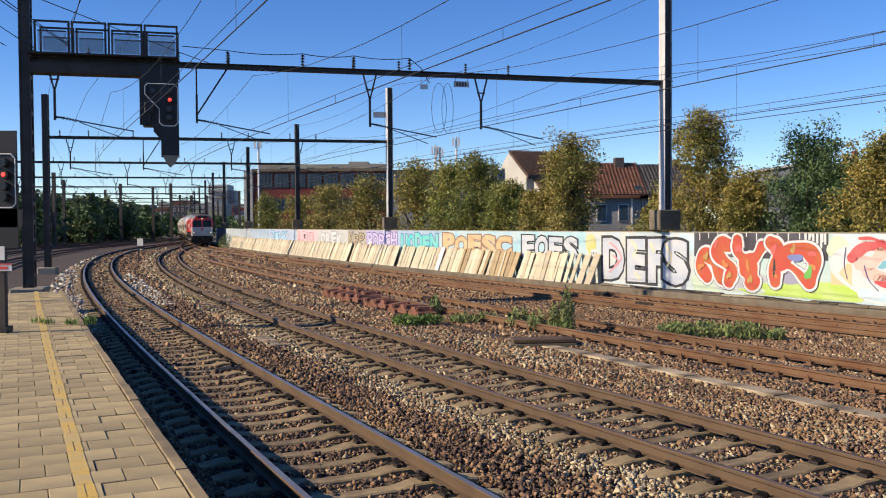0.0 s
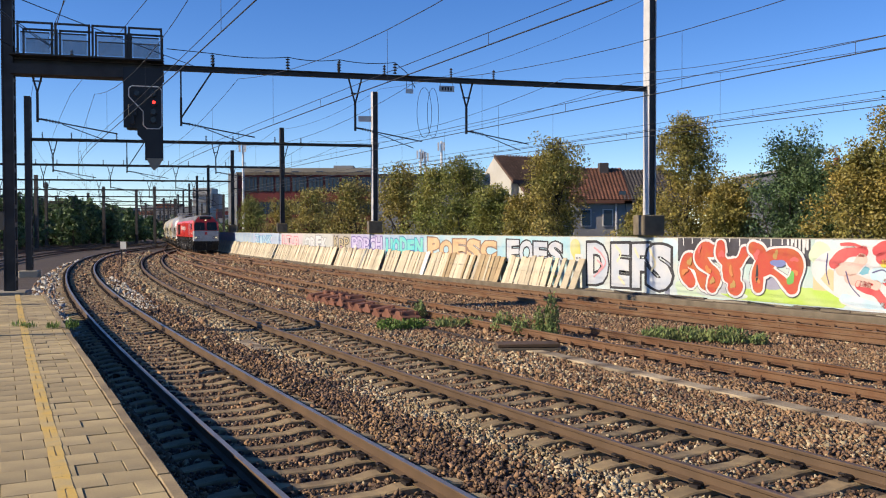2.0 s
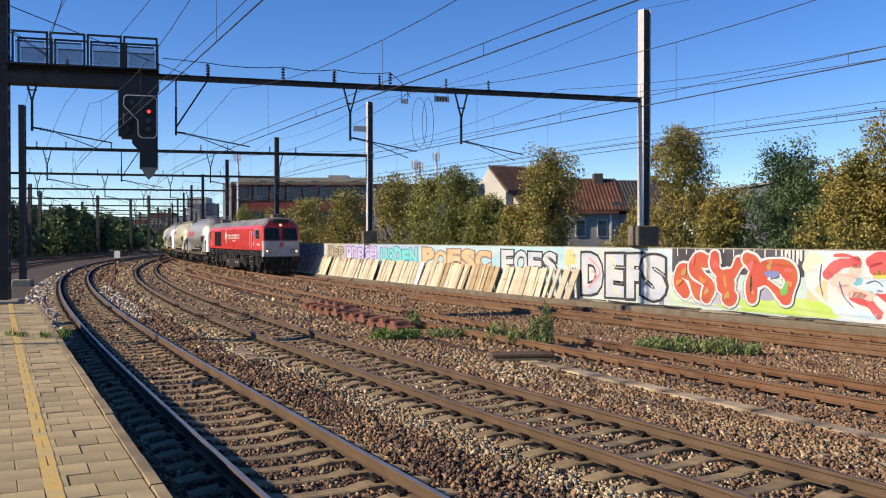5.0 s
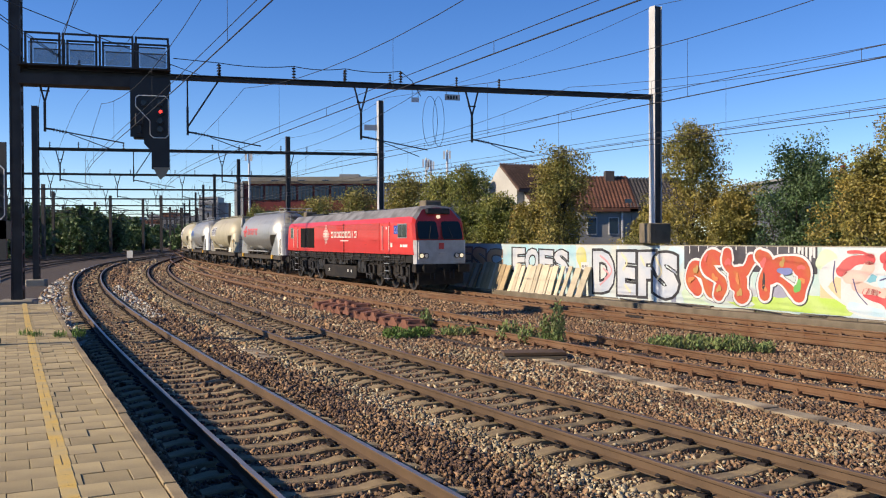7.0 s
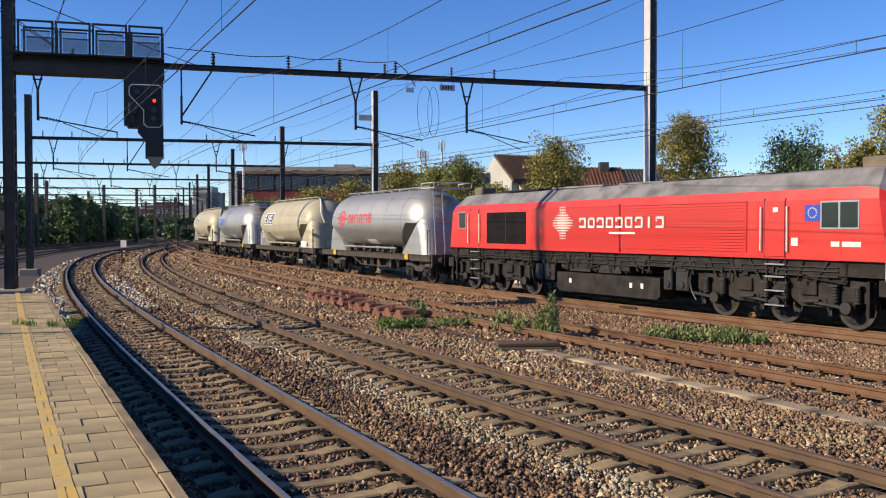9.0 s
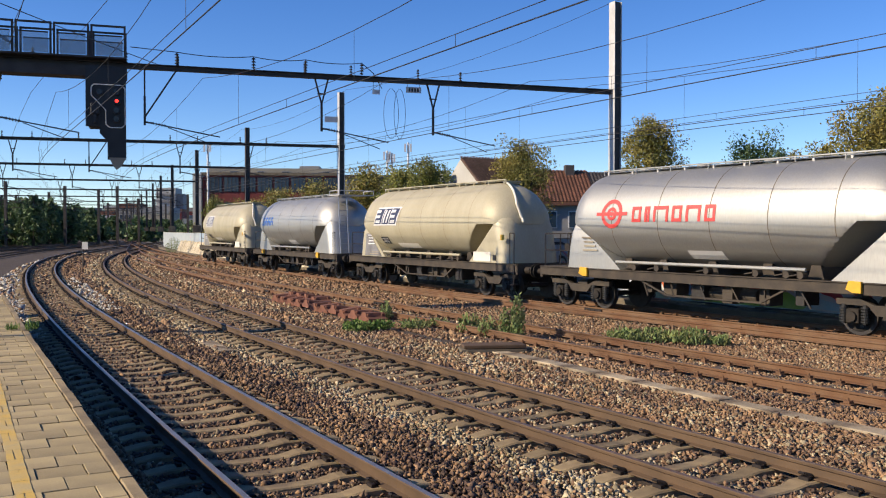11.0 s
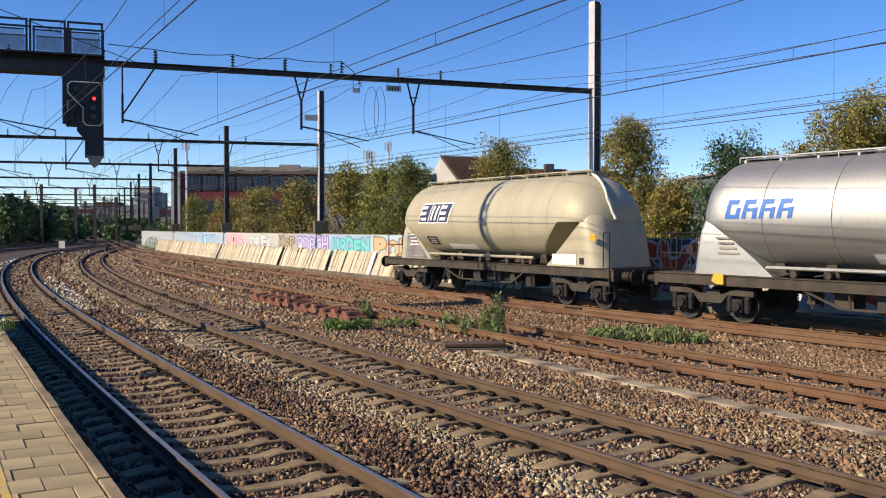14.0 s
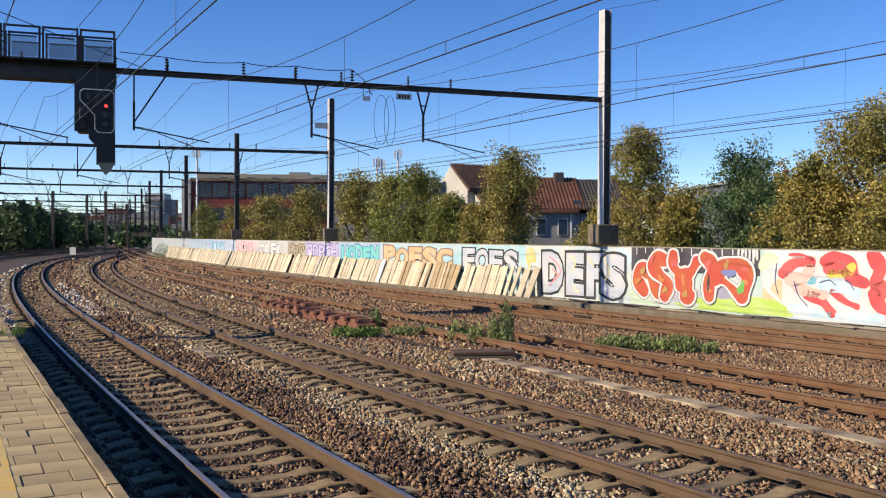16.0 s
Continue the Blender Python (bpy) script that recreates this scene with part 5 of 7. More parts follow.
# ---- slabs leaning on the wall ----
def slabs():
    bm = bmesh.new()
    box(bm, -0.2, 0.2, -0.025, 0.025, 0, 1.34, bevel=0.006)
    me = bpy.data.meshes.new("concrete_slab")
    bm.to_mesh(me)
    bm.free()
    me.materials.append(M_PLANK)
    tan_me = me.copy()
    tan_me.materials[0] = M_PLANK_TAN
    pale_me = me.copy()
    pale_me.materials[0] = M_WHITE
    rnd = random.Random(11)
    s, tilt, n, left = 15.9, -0.02, 0, 4
    gaps = [21.0, 34.5, 43.2, 59.2]
    while s < 93 and n < 280:
        old = 21.0 < s < 27.0 and rnd.random() < 0.65
        wide = rnd.choice((0.6, 0.7, 0.8, 1.0))
        ob = new("concrete_slab", pale_me if 28.9 < s < 29.6 else tan_me if old else me)
        lean = math.atan2(0.5 + rnd.uniform(-0.04, 0.04), 1.2)
        ob.matrix_basis = T4.m(s, WALL_OFF - 0.64 + rnd.uniform(-0.03, 0.02), 0.0 - 0.03 * rnd.random()) @ Matrix.Rotation(-math.pi / 2, 4, 'Z') @ Matrix.Rotation(-tilt + rnd.uniform(-0.025, 0.025), 4, 'Y') @ Matrix.Rotation(-lean, 4, 'X')
        ob.matrix_basis = ob.matrix_basis @ Matrix.Diagonal((wide, 1, rnd.uniform(0.95, 1.04), 1))
        tagged(ob, "tan stained concrete slab leaning against the graffiti wall" if old else "pale weathered concrete slab leaning against the graffiti wall", "concrete slab", "leaning slabs")
        s += 0.385 * wide * rnd.uniform(0.97, 1.03) + (0.16 if s < 17.4 else 0.0)
        left -= 1
        n += 1
        tilt += 0.006
        if gaps and s > gaps[0]:
            gaps.pop(0)
            s += 0.42
            left = 0
        if left <= 0:
            left = rnd.choice((6, 8, 11, 14))
            s += rnd.uniform(0.02, 0.16)
            tilt = rnd.uniform(0.02, 0.07)


slabs()

# ---- graffiti ----
PAINTS = {}


def paint(c, second=None, scale=1.6):
    key = (c, second)
    if key not in PAINTS:
        c = tuple(0.84 * x for x in c)
        second = tuple(0.84 * x for x in second) if second else None
        PAINTS[key] = mat("spray_paint", c, 0.75, vary=0.12, scale=scale, grain=30, second=second or tuple(min(1, x * 1.15 + 0.03) for x in c))
    return PAINTS[key]


def wall_patch(name, s0, s1, z0, z1, m, layer, shear=0.0):
    """A painted field on the wall face; s runs away from the platform."""
    n = max(2, int(abs(s1 - s0) / 1.0) + 1)
    verts, faces = [], []
    for i in range(n + 1):
        s = s0 + (s1 - s0) * i / n
        for z in (z0, z1):
            x, y, t = T4.at(s + shear * (z - z0), WALL_OFF - 0.004 * layer)
            verts.append((x, y, z))
    for i in range(n):
        faces.append((2 * i, 2 * i + 1, 2 * i + 3, 2 * i + 2))
    ob = raw_mesh(name, verts, faces, m, wall_n)
    return ob


def blob(cs, cz, rs, rz, m, layer, name="paint_blob", wob=0.25, seed=0, n=22):
    rnd = random.Random(seed)
    ph = [rnd.uniform(0, 6.28) for _ in range(3)]
    verts = []
    for k in range(n):
        a = 2 * math.pi * k / n
        f = 1 + wob * (0.6 * math.sin(2 * a + ph[0]) + 0.4 * math.sin(3 * a + ph[1]))
        x, y, _ = T4.at(cs + rs * f * math.cos(a), WALL_OFF - 0.004 * layer)
        verts.append((x, y, min(2.1, max(0.12, cz + rz * f * math.sin(a)))))
    return raw_mesh(name, verts, [tuple(range(n))], m, wall_n)


def tag_text(body, s_left, width, z0, height, layers, fat=0.0, shear=0.0, wave=0.0, seed=0):
    """Fat painted letters; layers are (material, extra fatness, layer number), back to front."""
    rnd = random.Random(seed)
    for m, grow, layer in layers:
        cu = bpy.data.curves.new("letters", 'FONT')
        cu.body, cu.size, cu.offset, cu.shear, cu.resolution_u = body, 1.0, fat + grow, shear, 3
        cu.space_character = 1.0
        tmp = new("letters_source", cu)
        dg = bpy.context.evaluated_depsgraph_get()
        me = bpy.data.meshes.new_from_object(tmp.evaluated_get(dg))
        bpy.data.objects.remove(tmp)
        co = np.empty(len(me.vertices) * 3)
        me.vertices.foreach_get("co", co)
        co = co.reshape(-1, 3)
        if layer == layers[0][2]:
            lo, hi = co.min(0).copy(), co.max(0).copy()
        for i, c in enumerate(co):
            u = (c[0] - lo[0]) / (hi[0] - lo[0])
            v = (c[1] - lo[1]) / (hi[1] - lo[1])
            z = z0 + height * v + wave * math.sin(u * 9 + seed)
            x, y, _ = T4.at(s_left - u * width, WALL_OFF - 0.004 * layer)
            co[i] = (x, y, min(2.11, max(0.12, z)))
        me.vertices.foreach_set("co", co.ravel())
        me.materials.append(m)
        ob = new("painted_letters", me)
        ob.parent = wall_n


def stroke(pts, width, m, layer, name="paint_stroke"):
    """A fat rounded brush stroke through points (s, z) on the wall face."""
    p = [Vector(q) for q in pts]
    p = [p[0] * 2 - p[1]] + p + [p[-1] * 2 - p[-2]]
    mid = []
    for i in range(1, len(p) - 2):
        for k in range(7):
            t = k / 7.0
            a, b, c, d = p[i - 1], p[i], p[i + 1], p[i + 2]
            mid.append(0.5 * (2 * b + (c - a) * t + (2 * a - 5 * b + 4 * c - d) * t * t + (3 * b - a - 3 * c + d) * t ** 3))
    mid.append(p[-2])
    n = len(mid)
    left, right = [], []
    for i, q in enumerate(mid):
        t = (mid[min(n - 1, i + 1)] - mid[max(0, i - 1)]).normalized()
        e = Vector((-t.y, t.x)) * width * (0.92 + 0.16 * math.sin(i * 0.45))
        left.append(q + e)
        right.append(q - e)
    def cap(q, t):
        a0 = math.atan2(t.y, t.x)
        return [q + width * 0.95 * Vector((math.cos(a0 + a), math.sin(a0 + a))) for a in (-1.2, -0.8, -0.4, 0, 0.4, 0.8, 1.2)]
    head = cap(mid[0], mid[0] - mid[1])
    tail = cap(mid[-1], mid[-1] - mid[-2])
    flat = left + right + head + tail
    faces = [(i, i + 1, n + i + 1, n + i) for i in range(n - 1)]
    faces.append((0, n) + tuple(2 * n + k for k in range(6, -1, -1)))
    faces.append((n - 1, 2 * n - 1) + tuple(2 * n + 7 + k for k in range(7)))
    verts = []
    for q in flat:
        x, y, _ = T4.at(q.x, WALL_OFF - 0.004 * layer)
        verts.append((x, y, min(2.11, max(0.1, q.y))))
    return raw_mesh(name, verts, faces, m, wall_n)


def bubble_letters(strokes, s0, z0, ks, kz, edge, fill, grow, layer):
    """Strokes given on a drawing grid, laid on the wall with an edge below the fill."""
    for j, (letter, w, pts) in enumerate(strokes):
        q = [(s0 - x * ks, z0 + y * kz) for x, y in pts]
        stroke(q, w + grow, edge, layer + 2 * letter + 0.06 * j)
        stroke(q, w, fill, layer + 2 * letter + 1 + 0.06 * j)


def graffiti():
    white, black, navy = paint((0.74, 0.74, 0.72)), paint((0.03, 0.03, 0.035)), paint((0.1, 0.09, 0.22))
    pale = paint((0.62, 0.72, 0.72), (0.75, 0.72, 0.66))
    # fields of base colour, from the far end towards the platform side; s of each is distance along the wall
    for s0, s1, c, c2 in ((80, 122, (0.5, 0.56, 0.56), (0.4, 0.45, 0.5)), (70, 80, (0.36, 0.5, 0.64), (0.6, 0.64, 0.62)), (59, 70, (0.5, 0.64, 0.74), (0.55, 0.48, 0.68)), (52.5, 59, (0.72, 0.6, 0.6), (0.6, 0.56, 0.58)), (45.2, 52.5, (0.66, 0.66, 0.6), (0.5, 0.52, 0.5)),
                          (41.5, 45.2, (0.55, 0.5, 0.38), (0.36, 0.36, 0.4)), (36, 41.5, (0.46, 0.44, 0.66), (0.66, 0.66, 0.74)), (30.2, 36, (0.46, 0.62, 0.74), (0.32, 0.42, 0.62)), (22, 30.2, (0.42, 0.68, 0.78), (0.72, 0.72, 0.64)),
                          (16.8, 22, (0.4, 0.7, 0.78), (0.7, 0.76, 0.72)), (10.6, 16.8, (0.6, 0.72, 0.74), (0.78, 0.74, 0.58)), (4.9, 10.6, (0.52, 0.7, 0.66), (0.74, 0.76, 0.7)), (-8, 4.9, (0.74, 0.82, 0.84), (0.52, 0.7, 0.76))):
        wall_patch("painted_field", s0, s1, 0.052, 2.118, paint(c, c2), 1)
    # black sky band and lime foot behind the red letters
    wall_patch("painted_field", 10.55, 5.05, 1.3, 2.116, paint((0.05, 0.045, 0.055), (0.14, 0.14, 0.16)), 2)
    for k in range(13):
        wall_patch("paint_drip", 10.3 - k * 0.42, 10.26 - k * 0.42, 1.86 + (k % 3) * 0.07, 2.114, white, 3)
    for k in range(6):
        wall_patch("paint_drip", 5.9 - k * 0.14, 5.82 - k * 0.14, 1.55 + (k % 3) * 0.12, 2.114, white, 3)
    lime = paint((0.52, 0.74, 0.12), (0.66, 0.8, 0.34))
    for k, (cs, cz, rs, rz, m) in enumerate(((9.9, 0.3, 0.9, 0.3, paint((0.6, 0.78, 0.5), (0.7, 0.76, 0.66))), (8.6, 0.25, 1.0, 0.2, paint((0.6, 0.68, 0.6))), (7.3, 0.25, 1.3, 0.26, lime), (5.9, 0.35, 1.3, 0.4, lime), (4.7, 0.35, 0.9, 0.4, lime),
                                               (8.2, 0.6, 0.9, 0.28, paint((0.5, 0.52, 0.55))), (6.4, 0.8, 0.7, 0.24, paint((0.36, 0.36, 0.46))), (9.6, 0.75, 0.7, 0.25, paint((0.6, 0.62, 0.66))))):
        blob(cs, cz, rs, rz, m, 2 + 0.05 * k, seed=k)
    # red piece: fat letters, dark rim, white edge, orange and green clouds in the fill
    red = paint((0.62, 0.085, 0.05), (0.56, 0.2, 0.05), 2.2)
    piece = [(0, 0.25, [(0.62, 0.62), (0.3, 1.0), (0.45, 1.36), (0.9, 1.2), (1.15, 0.75), (1.45, 0.52)]),
             (1, 0.24, [(1.6, 1.7), (1.2, 1.75), (1.02, 1.5), (1.35, 1.2), (1.75, 0.9), (1.62, 0.5)]),
             (2, 0.2, [(2.0, 1.88), (2.02, 1.5), (2.35, 1.25), (2.75, 1.32), (3.02, 1.68)]),
             (2, 0.36, [(2.4, 1.1), (2.55, 0.8), (2.62, 0.58)]),
             (3, 0.22, [(3.38, 1.82), (3.7, 1.6), (3.55, 1.1), (3.56, 0.6)]),
             (3, 0.26, [(3.75, 1.2), (4.2, 1.58), (4.75, 1.6), (5.05, 1.25), (4.85, 0.66)]),
             (3, 0.13, [(3.7, 1.02), (4.05, 1.12), (4.45, 0.9), (4.8, 0.56)])]
    bubble_letters(piece, 10.55, 0.0, 1.0, 1.0, paint((0.12, 0.1, 0.14)), white, 0.105, 2.5)
    bubble_letters(piece, 10.55, 0.0, 1.0, 1.0, white, red, 0.085, 3)
    rnd = random.Random(77)
    for k, (cs, cz) in enumerate(((10.2, 0.95), (9.95, 1.3), (9.5, 1.75), (9.1, 1.05), (8.9, 0.7), (8.5, 1.6), (8.1, 1.05), (8.0, 0.6), (7.05, 1.6), (7.0, 0.8), (6.3, 1.62), (5.6, 1.5), (5.55, 1.1))):
        blob(cs, cz, rnd.uniform(0.08, 0.15), rnd.uniform(0.07, 0.16), (paint((0.66, 0.24, 0.07)), paint((0.5, 0.3, 0.09)), paint((0.7, 0.13, 0.12)))[k % 3], 11.4, seed=40 + k, wob=0.5)
    blob(6.2, 1.36, 0.26, 0.13, paint((0.2, 0.24, 0.5)), 11.5, seed=4)
    blob(5.72, 0.9, 0.12, 0.2, paint((0.16, 0.48, 0.1)), 11.5, seed=9, wob=0.5)
    blob(7.02, 1.0, 0.05, 0.3, black, 11.4, seed=11)
    # white and red piece nearest the platform
    wall_patch("painted_field", 4.95, 4.25, 0.6, 1.5, paint((0.8, 0.6, 0.35)), 2.6)
    blob(4.75, 1.75, 0.35, 0.3, paint((0.7, 0.82, 0.55)), 2.7, seed=12)
    crimson, rose, yellow = paint((0.66, 0.07, 0.08), (0.78, 0.2, 0.18)), paint((0.85, 0.55, 0.45), (0.86, 0.72, 0.62)), paint((0.8, 0.62, 0.08))
    sky_blue = paint((0.55, 0.78, 0.86), (0.8, 0.86, 0.86))
    blob(3.0, 1.05, 1.9, 0.95, white, 2.8, seed=31, wob=0.12, n=40)
    for m, w, pts in ((crimson, 0.17, [(4.25, 1.42), (3.85, 1.72), (3.3, 1.78)]), (rose, 0.2, [(4.0, 1.25), (3.6, 1.3), (3.35, 1.55)]), (crimson, 0.05, [(4.0, 1.98), (3.6, 1.98), (3.25, 1.86)]),
                      (rose, 0.16, [(3.75, 1.0), (3.35, 0.92), (2.9, 0.85)]), (crimson, 0.17, [(2.86, 1.82), (2.5, 1.95), (2.12, 1.85), (1.98, 1.55)]), (yellow, 0.13, [(2.0, 1.68), (2.2, 1.5), (2.65, 1.46)]),
                      (crimson, 0.17, [(2.75, 1.6), (2.35, 1.62), (2.05, 1.38), (1.65, 1.25)]), (sky_blue, 0.2, [(2.9, 1.15), (2.4, 1.12), (1.9, 0.95)]), (crimson, 0.16, [(3.4, 0.82), (2.95, 0.68), (2.62, 0.36)]),
                      (crimson, 0.1, [(2.6, 0.95), (2.2, 0.7), (1.85, 0.58)]), (crimson, 0.22, [(1.38, 2.0), (1.2, 1.65), (1.3, 1.25), (1.0, 1.05)]), (crimson, 0.2, [(1.35, 0.95), (1.15, 0.62), (0.8, 0.5)]), (rose, 0.16, [(0.9, 1.75), (0.6, 1.35), (0.75, 0.9)]), (sky_blue, 0.14, [(3.9, 0.42), (3.2, 0.3), (2.2, 0.25), (1.2, 0.3)])):
        stroke(pts, w + 0.05, white, 3.1)
        stroke(pts, w, m, 4)
    for pts in ([(3.85, 1.2), (3.7, 0.8), (3.4, 0.5)], [(3.0, 1.2), (2.7, 1.28), (2.5, 1.15)], [(2.2, 1.3), (2.05, 1.2), (1.95, 1.05)], [(4.45, 1.7), (4.5, 1.2), (4.4, 0.8)]):
        stroke(pts, 0.02, navy, 4.3)
    tag_text("CB", -0.5, 4.0, 0.35, 1.6, [(white, 0.12, 3), (crimson, 0.045, 4)], wave=0.05, seed=6)
    # silver letters with a black rim, each drawn to its own width
    silver = paint((0.56, 0.62, 0.7), (0.8, 0.78, 0.72))
    for j, (ch, sl, wd) in enumerate((("D", 15.75, 1.5), ("E", 14.25, 1.25), ("F", 13.05, 1.15), ("S", 12.3, 1.6))):
        tag_text(ch, sl, wd, 0.14, 1.84, [(black, 0.11, 2 + 0.3 * j), (silver, 0.06, 2.15 + 0.3 * j)], wave=0.02, seed=3 + j)
    pink = paint((0.78, 0.36, 0.38))
    for pts in ([(15.2, 1.7), (14.75, 1.45), (14.5, 1.1), (14.9, 0.75), (15.2, 0.55)], [(15.0, 1.2), (14.7, 1.0), (14.9, 0.8)]):
        stroke(pts, 0.04, pink, 4.2)
    for pts in ([(13.9, 1.8), (13.6, 1.5), (13.8, 1.2)], [(12.8, 1.7), (12.6, 1.4)], [(12.0, 1.7), (11.7, 1.2), (11.9, 0.9)], [(13.7, 0.6), (13.4, 0.35)]):
        stroke(pts, 0.05, paint((0.82, 0.72, 0.45)), 4.2)
    wall_patch("paint_drip", 14.2, 14.05, 0.1, 2.1, sky_blue, 1.6)
    wall_patch("paint_drip", 11.2, 10.95, 0.1, 2.1, paint((0.2, 0.22, 0.3), (0.5, 0.55, 0.6)), 1.6)
    blob(10.95, 1.75, 0.5, 0.35, sky_blue, 1.7, seed=24)
    blob(16.4, 1.55, 0.35, 0.5, paint((0.7, 0.66, 0.2), (0.74, 0.74, 0.5)), 3, seed=22)
    wall_patch("painted_field", 16.45, 15.95, 0.9, 1.42, white, 4)
    for k in range(4):
        wall_patch("paint_drip", 16.38 - 0.1 * k, 16.34 - 0.1 * k, 1.2, 1.3, black, 5)
    # pieces towards the far end: width of each, rim and fill
    pale_aqua = paint((0.1, 0.66, 0.72), (0.36, 0.74, 0.5))
    orange = paint((0.8, 0.5, 0.26), (0.84, 0.66, 0.42))
    for body, sl, wd, z0, ht, rim, fill, grow, sd in (("EOES", 21.7, 4.4, 0.85, 1.15, black, silver, 0.045, 7), ("POESC", 29.8, 7.2, 0.9, 1.1, paint((0.3, 0.2, 0.14)), orange, 0.06, 8), ("UODEN", 35.5, 5.1, 0.95, 1.05, paint((0.1, 0.22, 0.4)), pale_aqua, 0.06, 9),
                                                     ("PDPCH", 41.3, 5.2, 1.0, 1.0, paint((0.18, 0.12, 0.36)), paint((0.6, 0.54, 0.76)), 0.02, 10), ("KBP", 44.9, 3.1, 1.05, 0.92, black, paint((0.55, 0.45, 0.26)), 0.0, 11), ("OREK", 51.8, 5.5, 1.05, 0.92, paint((0.3, 0.32, 0.34)), white, 0.05, 12),
                                                     ("LTUR", 58.5, 5.2, 1.05, 0.92, paint((0.7, 0.2, 0.25)), paint((0.84, 0.6, 0.58)), 0.02, 13), ("ZINK", 69.2, 7.0, 1.1, 0.88, paint((0.1, 0.3, 0.5)), paint((0.5, 0.7, 0.8)), 0.02, 14)):
        n = len(body)
        for j, ch in enumerate(body):
            one = wd / n
            tag_text(ch, sl - j * one + 0.06 * one, one * 1.14, z0 - 0.05 * (j % 2), ht + 0.05 * ((j * 7 + sd) % 3 - 1), [(rim, grow + 0.05, 2 + 0.15 * j), (fill, grow, 2.08 + 0.15 * j)], wave=0.02, seed=sd + j)
    # painted scrawl on the wagon-high far end
    for k in range(26):
        rnd = random.Random(100 + k)
        s = rnd.uniform(-5, 90)
        blob(s, rnd.uniform(0.3, 1.9), rnd.uniform(0.1, 0.35), rnd.uniform(0.05, 0.2), paint(rnd.choice([(0.7, 0.72, 0.2), (0.2, 0.5, 0.6), (0.75, 0.4, 0.5), (0.8, 0.8, 0.8)])), 2, seed=k)


graffiti()


# loose boards and rubble on the ledge at the foot of the wall
def rubble():
    rnd = random.Random(5)
    for k in range(30):
        s = rnd.uniform(-4, 15)
        bm = bmesh.new()
        box(bm, -rnd.uniform(0.3, 0.9), rnd.uniform(0.3, 0.9), -0.09, 0.09, 0, rnd.uniform(0.03, 0.07), bevel=0.006)
        ob = mesh_obj("broken_board", bm, M_CONC_DARK if k % 3 else M_CONC)
        ob.matrix_basis = T4.m(s, WALL_OFF - rnd.uniform(0.15, 0.6), 0.045) @ Matrix.Rotation(math.pi / 2 + rnd.uniform(-0.25, 0.25), 4, 'Z')
        tagged(ob, "broken grey board lying on the ledge by the wall", "board", "rubble boards")
    pts = [(*T4.at(-6 + k * 0.5, WALL_OFF - 0.45 + 0.08 * math.sin(k * 1.3) + 0.05 * math.sin(k * 2.9))[:2], 0.09 + 0.03 * math.sin(k)) for k in range(40)]
    wire("cable", pts, 0.025, "black cable lying along the foot of the wall")


rubble()


# ---- small hangings on the first gantry ----
def gantry_extras():
    g = GANTRIES[0]
    for w, z, a, b, m, lab in ((7.78, 7.28, 0.27, 0.1, M_MAST_GREY, "small plate with dark figures as bars"), (9.1, 7.15, 0.13, 0.08, M_WHITE, "small white plate")):
        bm = bmesh.new()
        box(bm, -w - a, -w + a, -0.03, -0.01, z - b, z + b)
        p = part("line_plate", bm, m, g, lab)
        bm = bmesh.new()
        for d in (-a * 0.8, a * 0.8):
            tube(bm, (-w + d, -0.02, z + b), (-w + d, -0.02, BEAM_Z - 0.07), 0.008, seg=5)
        part("plate_hanger", bm, M_WIRE, p)
        if a > 0.2:
            for k in range(4):
                bm = bmesh.new()
                box(bm, -w - 0.18 + k * 0.1, -w - 0.12 + k * 0.1, -0.036, -0.031, z - 0.06, z + 0.06)
                part("figure_bar", bm, M_BLACK, p)
    tops = (9.6, 11.5, 13.2, 15.6)
    for w in tops:
        bm = bmesh.new()
        insulator(bm, (-w, 0, BEAM_Z + 0.12), (-w, 0, BEAM_Z + 0.5), 4, 0.075)
        part("insulator", bm, M_IRON, g, "dark ribbed insulator")
    pts = []
    for a, b in zip(tops, tops[1:]):
        for j in range(6):
            f = j / 6.0
            pts.append((-(a + (b - a) * f), 0, BEAM_Z + 0.52 - 0.3 * f * (1 - f)))
    pts += [(-tops[-1], 0, BEAM_Z + 0.52), (-17.0, 0, BEAM_Z + 0.6)]
    wire("jumper_wire", [(-9.2, 0, BEAM_Z + 0.2), (-8.9, 0, BEAM_Z - 0.3)][::-1] + pts, 0.014, "", g)
    # hanging loops of feeder cable
    for c, r in ((8.35, 0.2), (8.65, 0.26)):
        wire("feeder_loop", [(-c + r * math.cos(q * math.pi / 9), -0.3, 6.4 + 0.85 * math.sin(q * math.pi / 9)) for q in range(19)], 0.008, "", g)
    # round-cornered plate on the next post
    g2 = GANTRIES[1]
    bm = bmesh.new()
    box(bm, -1.0, -0.2, -0.05, -0.03, 9.05, 9.4)
    part("post_plate", bm, M_MAST_GREY, g2, "small grey plate on the post")


gantry_extras()


# ---- trees ----
LEAF = [mat("leaf_autumn", (0.4, 0.3, 0.07), 0.6, vary=0.25, scale=0.5, grain=3, second=(0.2, 0.21, 0.05), island=0.5, through_light=0.2),
        mat("leaf_green", (0.22, 0.27, 0.06), 0.6, vary=0.25, scale=0.5, grain=3, second=(0.27, 0.24, 0.05), island=0.5, through_light=0.2),
        mat("leaf_dark", (0.12, 0.2, 0.075), 0.6, vary=0.2, scale=0.5, grain=3, second=(0.09, 0.14, 0.05), island=0.5, through_light=0.2)]
M_BARK = mat("bark", (0.1, 0.08, 0.06), 0.9, vary=0.2, scale=3, grain=30, bump=0.4)


